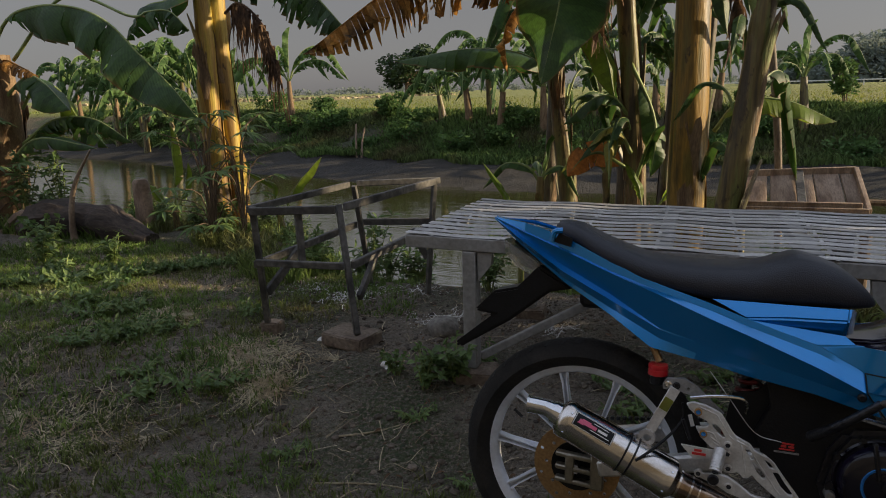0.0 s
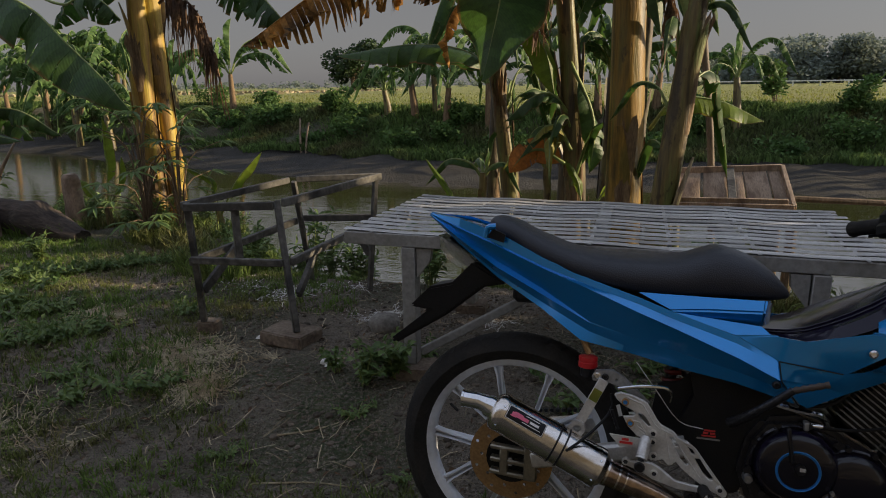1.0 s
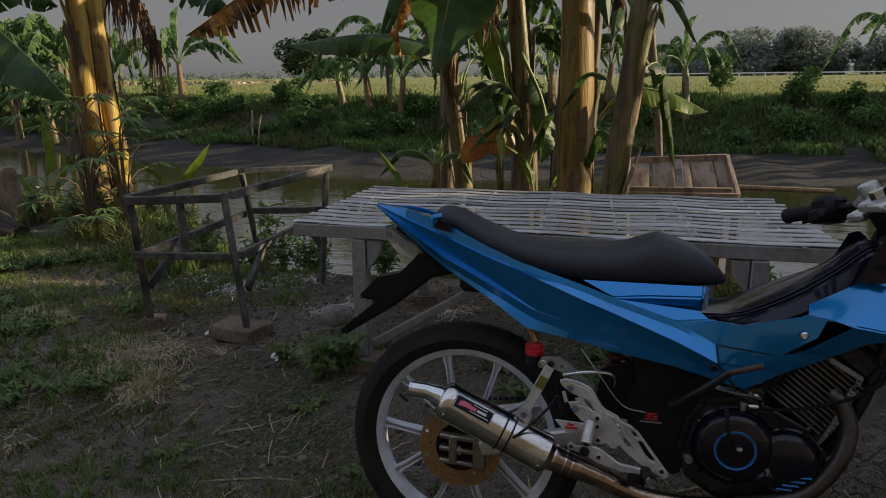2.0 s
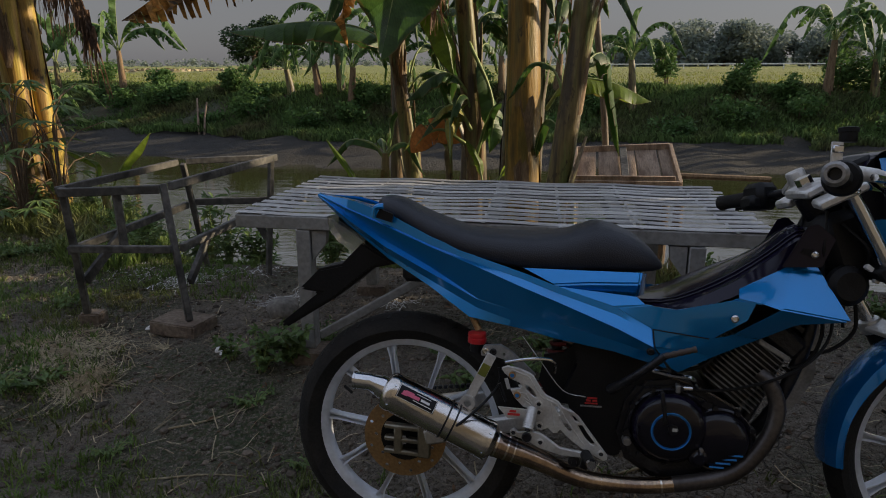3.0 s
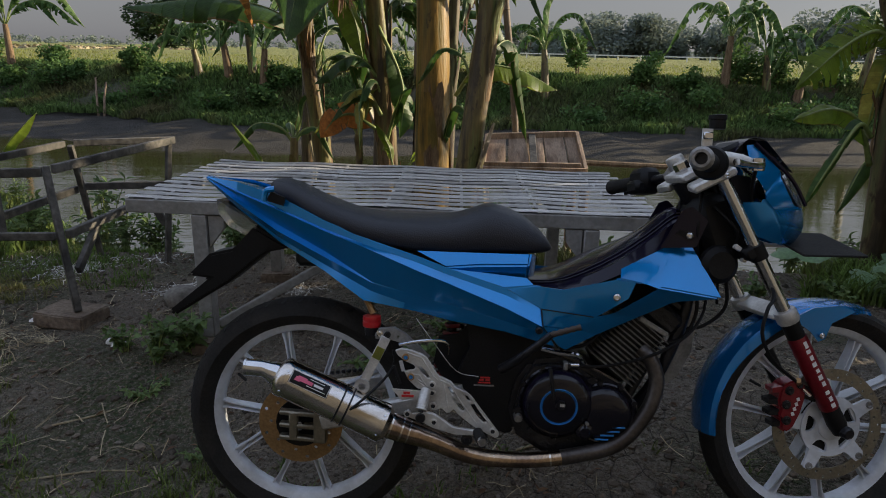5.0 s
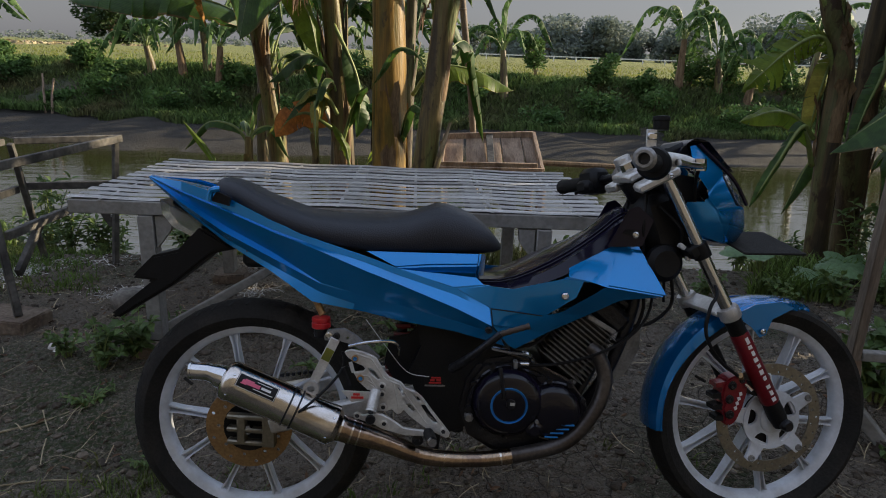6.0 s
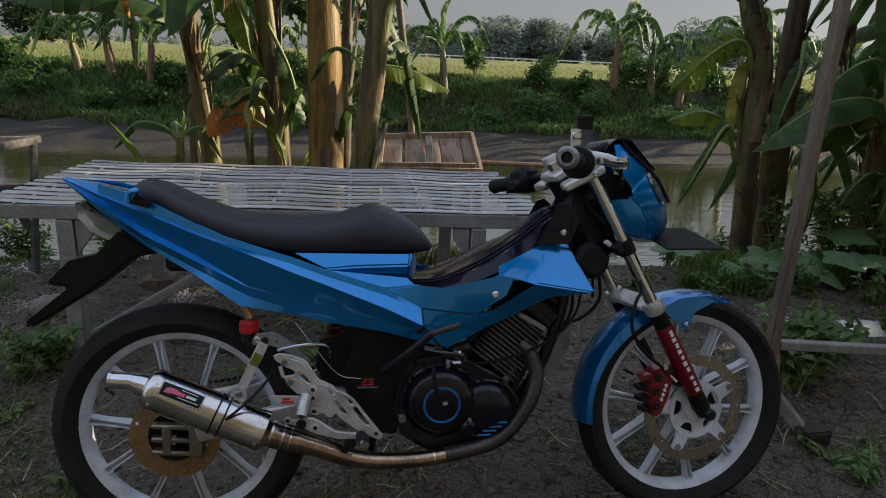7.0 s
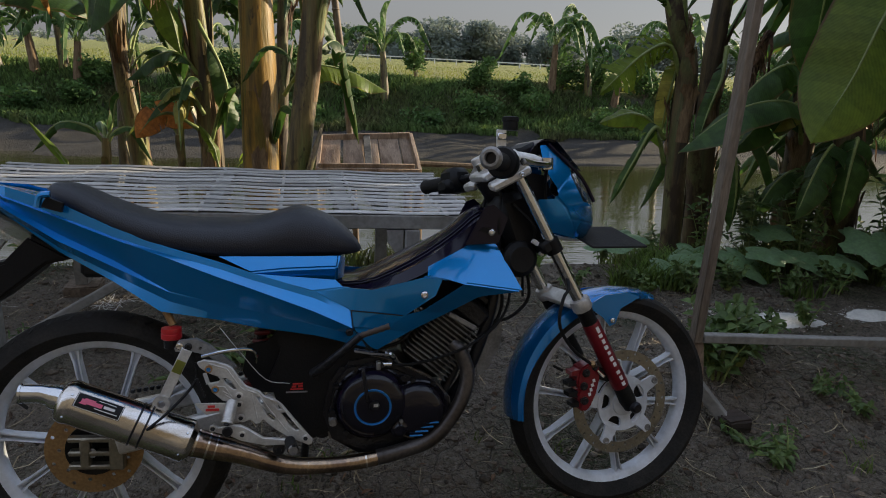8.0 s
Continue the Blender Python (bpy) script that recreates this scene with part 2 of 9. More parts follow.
def add_box(bm, c, s, rot=None, bevel=0.003):
    v = bmesh.ops.create_cube(bm, size=1, matrix=Matrix.Translation(c) @ (rot or I4) @ Matrix.Diagonal((*s, 1)))["verts"]
    if bevel:
        bmesh.ops.bevel(bm, geom=list({e for x in v for e in x.link_edges}), offset=bevel, segments=1, affect="EDGES")
    return bm


def along(a, b, up=(0, 0, 1)):
    """The turn whose z runs from a to b and whose x lies as near to up as can be."""
    z = (Vector(b) - Vector(a)).normalized()
    y = z.cross(Vector(up))
    y = y.normalized() if y.length > 1e-4 else Vector((0, 1, 0))
    x = y.cross(z)
    return Matrix((x, y, z)).transposed().to_4x4()


def add_beam(bm, a, b, w, h, bevel=0.003, up=(0, 0, 1)):
    a, b = Vector(a), Vector(b)
    return add_box(bm, (a + b) / 2, (h, w, (b - a).length), along(a, b, up), bevel)


def spline(pts, n):
    """n + 1 points on a smooth curve through pts."""
    p = [Vector(q) for q in pts]
    p = [p[0] * 2 - p[1]] + p + [p[-1] * 2 - p[-2]]
    out = []
    for i in range(n + 1):
        u = i / n * (len(p) - 3)
        k = min(int(u), len(p) - 4)
        f = u - k
        a, b, c, d = p[k:k + 4]
        out.append(0.5 * ((2 * b) + (c - a) * f + (2 * a - 5 * b + 4 * c - d) * f * f + (3 * b - a - 3 * c + d) * f ** 3))
    return out


def add_tube(bm, pts, r, n=10, caps=True, smooth=0, jitter=0.0, rnd=random):
    if smooth:
        if not isinstance(r, (int, float)):
            k = len(r) - 1
            r = [r[min(int(i / smooth * k), k - 1)] * (1 - (i / smooth * k - min(int(i / smooth * k), k - 1))) + r[min(int(i / smooth * k), k - 1) + 1] * (i / smooth * k - min(int(i / smooth * k), k - 1)) for i in range(smooth + 1)]
        pts = spline(pts, smooth)
    pts = [Vector(p) for p in pts]
    radii = [r] * len(pts) if isinstance(r, (int, float)) else list(r)
    t = (pts[1] - pts[0]).normalized()
    x = t.orthogonal().normalized()
    rings = []
    for i, p in enumerate(pts):
        t = (pts[min(i + 1, len(pts) - 1)] - pts[max(i - 1, 0)]).normalized()
        x = (x - t * x.dot(t)).normalized()
        y = t.cross(x)
        rings.append([bm.verts.new(p + (x * math.cos(a) + y * math.sin(a)) * radii[i] * (1 + rnd.uniform(-jitter, jitter))) for a in (math.tau * k / n for k in range(n))])
    for a, b in zip(rings, rings[1:]):
        for k in range(n):
            bm.faces.new((a[k], a[(k + 1) % n], b[(k + 1) % n], b[k]))
    if caps:
        bm.faces.new(rings[0][::-1]), bm.faces.new(rings[-1])
    return bm


def add_lathe(bm, prof, n=24, m=I4, closed=False):
    """prof: (radius, height) turned about the z of m."""
    rings = [[bm.verts.new(m @ Vector((r * math.cos(math.tau * k / n), r * math.sin(math.tau * k / n), h))) for k in range(n)] for r, h in prof]
    pairs = list(zip(rings, rings[1:])) + ([(rings[-1], rings[0])] if closed else [])
    for a, b in pairs:
        for k in range(n):
            bm.faces.new((a[k], a[(k + 1) % n], b[(k + 1) % n], b[k]))
    if not closed:
        if prof[0][0] > 1e-4:
            bm.faces.new(rings[0][::-1])
        if prof[-1][0] > 1e-4:
            bm.faces.new(rings[-1])
    return bm


def add_plate(bm, outline, t, m=I4, holes=(), bevel=0.0):
    """A flat plate in the x-z plane of m, from y = 0 to y = t, with holes."""
    loops, edges = [], []
    for pts in (outline, *holes):
        vs = [bm.verts.new(m @ Vector((x, 0, z))) for x, z in pts]
        loops.append(vs)
        edges += [bm.edges.new((vs[i], vs[(i + 1) % len(vs)])) for i in range(len(vs))]
    f = [g for g in bmesh.ops.triangle_fill(bm, edges=edges, use_beauty=True)["geom"] if isinstance(g, bmesh.types.BMFace)]
    ext = bmesh.ops.extrude_face_region(bm, geom=f)["geom"]
    push = (m.to_3x3() @ Vector((0, t, 0)))
    bmesh.ops.translate(bm, vec=push, verts=[g for g in ext if isinstance(g, bmesh.types.BMVert)])
    return bm


def add_skin(bm, rows, thick=0.0):
    """A sheet through rows of equally many points; with thick, a closed shell that thick along -normal."""
    g = [[bm.verts.new(p) for p in r] for r in rows]
    faces = []
    for a, b in zip(g, g[1:]):
        for k in range(len(a) - 1):
            quad = [a[k], a[k + 1], b[k + 1], b[k]]
            try:
                faces.append(bm.faces.new(quad))
            except ValueError:
                pass
    return faces


def circle(cx, cz, r, n=14):
    return [(cx + r * math.cos(math.tau * i / n), cz + r * math.sin(math.tau * i / n)) for i in range(n)]


def smoothstep(a, b, x):
    t = min(max((x - a) / (b - a), 0), 1)
    return t * t * (3 - 2 * t)


# ---- ground, river, field ----
WATER = -1.2


def far_edge(x):
    return 14.0 + 0.7 * smoothstep(-7, 1, x) + 0.30 * min(max(0.0, -x - 5), 30) + 0.35 * noise.noise((x * 0.35, 3.1, 0))


def ground_z(x, y):
    z = 0.095 * smoothstep(0.1, 0.7, y) + 0.035 * min(max(x, 0), 1.7) * (1 - smoothstep(0.4, 1.0, y))
    z += 0.018 * noise.noise((x * 1.1, y * 1.1, 0.3)) * smoothstep(0.0, 0.5, abs(y) + 0.25)
    near = smoothstep(-1.4, -0.9, y) * (1 - smoothstep(1.9, 2.3, y)) * smoothstep(-4.2, -3.6, x) * (1 - smoothstep(3.0, 3.4, x))
    if near > 0:
        z += near * (0.010 * noise.noise((x * 9, y * 9, 1.0)) + 0.009 * max(0.0, noise.noise((x * 26, y * 26, 4.0)) - 0.05) + 0.004 * noise.noise((x * 38, y * 38, 8.0)))
    lip = 1.72 + 0.95 * (1 - smoothstep(-3.0, -2.1, x)) + 0.12 * noise.noise((x * 0.7, 1.7, 0))
    z += (WATER - 0.5 - z) * smoothstep(lip, lip + 2.9, y)
    fe = far_edge(x)
    if y > fe - 2:
        mud = -1.7 + 0.5 * smoothstep(fe - 2, fe - 0.7, y) + 0.46 * smoothstep(fe - 1.0, fe + 2.4, y)
        bank = 1.13 * smoothstep(fe + 2.0, fe + 4.8, y)
        z = mud + bank + (0.11 * noise.noise((x * 0.9, y * 0.9, 0)) + 0.03 * noise.noise((x * 2.6, y * 2.6, 5))) * (1 - smoothstep(fe + 4, fe + 8, y))
    return z


def make_ground():
    def axis(lo, hi, step, out, n):
        mid = list(np.arange(lo, hi, step))
        g = [out * ((i + 1) / n) ** 3 for i in range(n)]
        return [lo - v for v in reversed(g)] + mid + [hi + v for v in g]
    xs = axis(-7, 6, 0.16, 1500, 26)
    xs = [x for x in xs if x < -3.7] + list(np.arange(-3.7, 3.0, 0.016)) + [x for x in xs if x > 3.02]
    ys = list(np.arange(-3, -0.7, 0.12)) + list(np.arange(-0.7, 1.9, 0.016)) + list(np.arange(1.9, 3.5, 0.1)) + list(np.arange(3.5, 24, 0.4)) + [24 + 2600 * ((i + 1) / 26) ** 3 for i in range(26)]
    ys = [-3 - 400 * ((i + 1) / 12) ** 3 for i in reversed(range(12))] + ys
    verts = [(x, y, ground_z(x, y)) for y in ys for x in xs]
    w = len(xs)
    faces = [(j * w + i, j * w + i + 1, (j + 1) * w + i + 1, (j + 1) * w + i) for j in range(len(ys) - 1) for i in range(w - 1)]
    return verts, faces


def ground_material():
    m = bpy.data.materials.new("soil, mud and field")
    m.use_nodes = True
    n, l = m.node_tree.nodes, m.node_tree.links
    b = n["Principled BSDF"]
    b.inputs["Roughness"].default_value = 0.92
    co = n.new("ShaderNodeTexCoord")
    sep = n.new("ShaderNodeSeparateXYZ")
    l.new(co.outputs["Object"], sep.inputs[0])

    def tex(scale, detail=5):
        t = n.new("ShaderNodeTexNoise")
        t.inputs["Scale"].default_value, t.inputs["Detail"].default_value = scale, detail
        l.new(co.outputs["Object"], t.inputs["Vector"])
        return t.outputs["Fac"]

    def ramp(src, a, ca, c, cc):
        r = n.new("ShaderNodeValToRGB")
        r.color_ramp.elements[0].position, r.color_ramp.elements[0].color = a, (*ca, 1)
        r.color_ramp.elements[1].position, r.color_ramp.elements[1].color = c, (*cc, 1)
        l.new(src, r.inputs["Fac"])
        return r.outputs["Color"]

    def mix(f, a, c):
        x = n.new("ShaderNodeMix")
        x.data_type = "RGBA"
        l.new(f, x.inputs["Factor"]), l.new(a, x.inputs["A"]), l.new(c, x.inputs["B"])
        return x.outputs["Result"]

    def step(src, a, c):
        r = n.new("ShaderNodeMapRange")
        r.inputs["From Min"].default_value, r.inputs["From Max"].default_value = a, c
        l.new(src, r.inputs["Value"])
        return r.outputs[0]

    # cell pattern of the drying cracks
    vor = n.new("ShaderNodeTexVoronoi")
    vor.feature, vor.inputs["Scale"].default_value = "DISTANCE_TO_EDGE", 13
    warp = n.new("ShaderNodeTexNoise")
    warp.inputs["Scale"].default_value = 6
    l.new(co.outputs["Object"], warp.inputs["Vector"])
    wm = n.new("ShaderNodeMix")
    wm.data_type, wm.inputs["Factor"].default_value = "RGBA", 0.13
    l.new(co.outputs["Object"], wm.inputs["A"]), l.new(warp.outputs["Color"], wm.inputs["B"]), l.new(wm.outputs["Result"], vor.inputs["Vector"])
    dist = vor.outputs["Distance"]
    soil = ramp(tex(2.2), 0.35, (0.27, 0.23, 0.18), 0.7, (0.15, 0.125, 0.10))
    soil = mix(step(tex(45), 0.42, 0.75), soil, ramp(tex(160), 0.4, (0.09, 0.072, 0.055), 0.75, (0.30, 0.25, 0.195)))
    green = ramp(tex(24), 0.3, (0.04, 0.058, 0.022), 0.7, (0.075, 0.085, 0.035))
    soil = mix(step(tex(1.3), 0.48, 0.62), soil, green)
    mud = ramp(tex(1.7), 0.35, (0.026, 0.023, 0.018), 0.7, (0.050, 0.043, 0.034))
    bank = ramp(tex(1.1), 0.35, (0.05, 0.065, 0.028), 0.65, (0.12, 0.092, 0.055))
    field = ramp(tex(0.09), 0.3, (0.22, 0.21, 0.045), 0.7, (0.165, 0.195, 0.045))
    field = mix(step(tex(1.8), 0.4, 0.7), field, ramp(tex(8), 0.3, (0.16, 0.18, 0.045), 0.7, (0.25, 0.225, 0.07)))
    fine = ramp(tex(230, 3), 0.35, (0.035, 0.028, 0.021), 0.68, (0.33, 0.275, 0.21))
    half = n.new("ShaderNodeMapRange")
    half.inputs["From Min"].default_value, half.inputs["From Max"].default_value, half.inputs["To Max"].default_value = 0.42, 0.6, 0.85
    l.new(tex(75, 6), half.inputs["Value"])
    soil = mix(half.outputs[0], soil, fine)
    # thin dark drying cracks in the bare part of the yard
    split = n.new("ShaderNodeMath")
    split.operation = "MULTIPLY"
    l.new(step(sep.outputs["X"], 0.1, 0.5), split.inputs[0]), l.new(step(dist, 0.013, 0.0), split.inputs[1])
    dark = n.new("ShaderNodeRGB")
    dark.outputs[0].default_value = (0.018, 0.015, 0.012, 1)
    soil = mix(split.outputs[0], soil, dark.outputs[0])
    c = mix(step(sep.outputs["Z"], 0.0, -0.5), soil, mud)
    over = n.new("ShaderNodeMath")
    over.operation = "MULTIPLY"
    l.new(step(sep.outputs["Y"], 10, 12), over.inputs[0]), l.new(step(sep.outputs["Z"], -0.80, -0.62), over.inputs[1])
    c = mix(over.outputs[0], c, bank)
    top = n.new("ShaderNodeMath")
    top.operation = "MULTIPLY"
    l.new(step(sep.outputs["Y"], 15, 18), top.inputs[0]), l.new(step(sep.outputs["Z"], 0.2, 0.36), top.inputs[1])
    c = mix(top.outputs[0], c, field)
    l.new(c, b.inputs["Base Color"])
    add, crack = n.new("ShaderNodeMath"), n.new("ShaderNodeMath")
    add.operation, crack.operation = "MULTIPLY_ADD", "MULTIPLY"
    l.new(step(dist, 0.04, 0.0), crack.inputs[0]), l.new(step(sep.outputs["X"], 0.1, 0.5), crack.inputs[1])
    add.inputs[1].default_value = -0.35
    rough = n.new("ShaderNodeMath")
    rough.operation = "MULTIPLY_ADD"
    rough.inputs[1].default_value = 1.1
    l.new(tex(15, 8), rough.inputs[0]), l.new(tex(60, 8), rough.inputs[2])
    l.new(crack.outputs[0], add.inputs[0]), l.new(rough.outputs[0], add.inputs[2])
    bp = n.new("ShaderNodeBump")
    bp.inputs["Strength"].default_value, bp.inputs["Distance"].default_value = 1.0, 0.055
    l.new(add.outputs[0], bp.inputs["Height"]), l.new(bp.outputs[0], b.inputs["Normal"])
    return m


M_SOIL = ground_material()
gv, gf = make_ground()
ground = raw("ground", gv, gf, M_SOIL)
ground.data.shade_smooth()
tagged(ground, "dark trodden soil yard with river banks and a wide yellow-green field", "ground", kind="structure")


def water_material():
    m = bpy.data.materials.new("muddy water")
    m.use_nodes = True
    n, l = m.node_tree.nodes, m.node_tree.links
    b = n["Principled BSDF"]
    b.inputs["Base Color"].default_value = (0.035, 0.033, 0.012, 1)
    b.inputs["Roughness"].default_value, b.inputs["IOR"].default_value = 0.03, 3.0
    co, mp = n.new("ShaderNodeTexCoord"), n.new("ShaderNodeMapping")
    mp.inputs["Scale"].default_value = (1.0, 4.5, 1)
    l.new(co.outputs["Object"], mp.inputs[0])
    a, c = n.new("ShaderNodeTexNoise"), n.new("ShaderNodeTexNoise")
    a.inputs["Scale"].default_value, c.inputs["Scale"].default_value, c.inputs["Detail"].default_value = 0.8, 4.0, 3
    l.new(mp.outputs[0], a.inputs["Vector"]), l.new(mp.outputs[0], c.inputs["Vector"])
    s = n.new("ShaderNodeMath")
    s.operation = "MULTIPLY_ADD"
    s.inputs[1].default_value = 0.4
    l.new(c.outputs["Fac"], s.inputs[0]), l.new(a.outputs["Fac"], s.inputs[2])
    bp = n.new("ShaderNodeBump")
    bp.inputs["Strength"].default_value, bp.inputs["Distance"].default_value = 0.14, 0.05
    l.new(s.outputs[0], bp.inputs["Height"]), l.new(bp.outputs[0], b.inputs["Normal"])
    return m


wx = [-400, -60, -30, -15, -5, 5, 15, 30, 60, 400]
water = raw("water", [(x, y, WATER) for y in (2.5, 6, 10, 15, 60) for x in wx], [(j * 10 + i, j * 10 + i + 1, (j + 1) * 10 + i + 1, (j + 1) * 10 + i) for j in range(4) for i in range(9)], water_material())
tagged(water, "calm brown-green river water with faint ripples", "river", kind="structure")


# plain unseen wall added behind the camera; closes the yard, blocks low sky
wall = raw("sky_blocking_wall", [(x, y, z) for z in (-0.1, 5.2) for x, y in ((-9, -5.0), (9, -5.0), (9, -4.8), (-9, -4.8))], [(0, 1, 2, 3), (4, 7, 6, 5), (0, 4, 5, 1), (1, 5, 6, 2), (2, 6, 7, 3), (3, 7, 4, 0)], material("weathered plaster", (0.22, 0.20, 0.17), 0.9, scale=0.7, amount=0.2, fine=9, bump=0.3, second=(0.15, 0.14, 0.12)))
tagged(wall, "added plain weathered plaster wall behind the yard, blocking low sky", "wall", kind="structure")


# ---- banana plants ----
def add_leaf(bm, pts, width, torn=0.3, fold=25, n=26, seed=0, hang=0.25, up=(0, 0, 1), rib=0.016, start=0.14):
    """A banana leaf along pts: petiole and midrib (slot 1) and a blade of side strips that fold down and are torn here and there (slot 0)."""
    rnd = random.Random(seed)
    uv = bm.loops.layers.uv.verify()
    c = spline(pts, n)
    add_tube(bm, c, [rib * (1 - 0.8 * i / n) for i in range(n + 1)], 5)
    for f in bm.faces:
        if not f.tag:
            f.material_index, f.tag = 1, True
    up = Vector(up)

    def shape(s):
        if s < start:
            return 0.0
        q = (s - start) / (1 - start)
        return max(0.0, min(1, q / 0.16) ** 0.6 * (1 - max(0, (q - 0.55) / 0.45) ** 2.4))
    frames = []
    for i in range(n + 1):
        t = (c[min(i + 1, n)] - c[max(i - 1, 0)]).normalized()
        side = t.cross(up)
        side = side.normalized() if side.length > 0.05 else t.orthogonal().normalized()
        frames.append((t, side, side.cross(t)))
    for sgn in (-1, 1):
        extra, gap = 0.0, False
        for i in range(n):
            s0, s1 = i / n, (i + 1) / n
            w0, w1 = shape(s0) * width / 2, shape(s1) * width / 2
            if w0 + w1 < 1e-4:
                continue
            if rnd.random() < torn:
                extra, gap = rnd.uniform(-0.1, 1.0) * (0.5 + torn), True
            elif rnd.random() < 0.5:
                extra *= 0.6
            row = []
            for k, (j, w) in enumerate(((i, w0), (i + 1, w1))):
                t, side, nor = frames[j]
                a0 = radians(fold) * (1 + 0.25 * math.sin(j * 0.9 + seed)) + extra * 0.5
                a1 = a0 + hang * 2 + extra
                d0 = side * sgn * math.cos(a0) - nor * math.sin(a0)
                d1 = side * sgn * math.cos(a1) - nor * math.sin(a1)
                back = t * w * (0.22 + (0.10 if gap and k == 0 else 0) * rnd.random())
                p0 = c[j] + nor * 0.004
                p1 = p0 + d0 * w * 0.5 + back * 0.4
                p2 = p1 + d1 * w * 0.5 * (1 + (rnd.uniform(-0.12, 0.05) if gap else 0)) + back * 0.6
                if gap and k == 0:
                    p2 += t * w * 0.05
                row.append((p0, p1, p2))
            gap = False
            v = [[bm.verts.new(p) for p in r] for r in row]
            for q in (0, 1):
                f = bm.faces.new((v[0][q], v[1][q], v[1][q + 1], v[0][q + 1]))
                f.material_index, f.tag = 0, True
                for loop, at in zip(f.loops, ((s0, q / 2), (s1, q / 2), (s1, q / 2 + 0.5), (s0, q / 2 + 0.5))):
                    loop[uv].uv = at
    return bm


def leaf(parent, pts, width, blade=None, torn=0.3, fold=25, seed=0, hang=0.25, up=(0, 0, 1), n=26, label="", start=0.14, rib=0.016):
    bm = add_leaf(bmesh.new(), pts, width, torn, fold, n, seed, hang, up, rib, start)
    me = bpy.data.meshes.new("leaf")
    bm.to_mesh(me)
    bm.free()
    me.materials.append(blade or M_LEAF)
    me.materials.append(M_RIB if blade is not M_DRY else M_DRY)
    me.shade_smooth()
    ob = new("leaf", me)
    ob.parent = parent
    return tagged(ob, label)


def stem(parent, pts, r, mat=None, seed=0, sheaths=4, dark=False, sheath_mat=None):
    """The false trunk: overlapping leaf bases that end in broken stalks, with dry ragged strips that peel off."""
    rnd = random.Random(seed)
    c = spline(pts, 24)
    own = mat or (M_STEM_SHADED if dark else M_STEM)

    def at(k):
        i = min(int(k * 24), 23)
        return c[i].lerp(c[i + 1], k * 24 - i)

    def radius(k):
        return r * (1.12 - 0.32 * k + 0.16 * max(0, 0.12 - k) / 0.12)
    bm = bmesh.new()
    n, rings = 22, []
    for i, p in enumerate(c):
        k = i / 24
        rings.append([bm.verts.new(p + Vector((math.cos(a), math.sin(a), 0)) * radius(k) * (1 + 0.05 * math.sin(3 * a + 5 * k + seed) + 0.03 * math.sin(7 * a + 9 * k) + 0.025 * noise.noise((math.cos(a) * 2, math.sin(a) * 2, k * 9 + seed)))) for a in (math.tau * q / n for q in range(n))])
    for a, b in zip(rings, rings[1:]):
        for q in range(n):
            bm.faces.new((a[q], a[(q + 1) % n], b[(q + 1) % n], b[q]))
    bm.faces.new(rings[-1])
    part("stem", bm, own, parent, smooth=70)
    for s in range(sheaths):
        green = s % 2 == 0
        bm = bmesh.new()
        a0 = rnd.uniform(0, math.tau) if s % 3 else -math.pi / 2 + rnd.uniform(-1.1, 1.1)
        wid = rnd.uniform(1.6, 2.6) if green else rnd.uniform(0.5, 1.3)
        k0 = rnd.uniform(0.0, 0.55)
        k1 = min(0.97, k0 + (rnd.uniform(0.25, 0.5) if green else rnd.uniform(0.12, 0.3)))
        m, cols, rows = 14, 8, []
        stub = rnd.uniform(0.02, 0.07) if green else 0.0
        lift = 0.003 + 0.0012 * (s % 4)
        jag = [rnd.uniform(-0.045, 0.02) for _ in range(cols + 1)]
        for i in range(m + 1):
            q = i / m
            row = []
            for j in range(cols + 1):
                u = j / cols - 0.5
                k = min(max(k0 + (k1 - k0) * q + jag[j] * (q if not green else 1 - q) * 0.8, 0), 1)
                taper = (1 - 0.82 * q ** 3) if green else (1 - 0.25 * q + 0.15 * math.sin(9 * q + s))
                ang = a0 + wid * taper * u + (0.12 * math.sin(5 * q + s) if not green else 0)
                out = stub * max(0, q - 0.72) / 0.28 if green else 0.05 * max(0, q - 0.6) * (1 + 2 * abs(u))
                curl = 0.004 * math.cos(u * math.pi) + (0.005 * rnd.random() if not green else 0)
                d = Vector((math.cos(ang), math.sin(ang), 0))
                row.append(at(k) + d * (radius(k) * 1.05 + lift + curl + out) + Vector((0, 0, 0.02 * max(0, q - 0.8) * (1 if green else -2))))
            rows.append(row)
        add_skin(bm, rows)
        part("leaf_base" if green else "sheath", bm, own if green else (sheath_mat or M_SHEATH), parent, smooth=60)


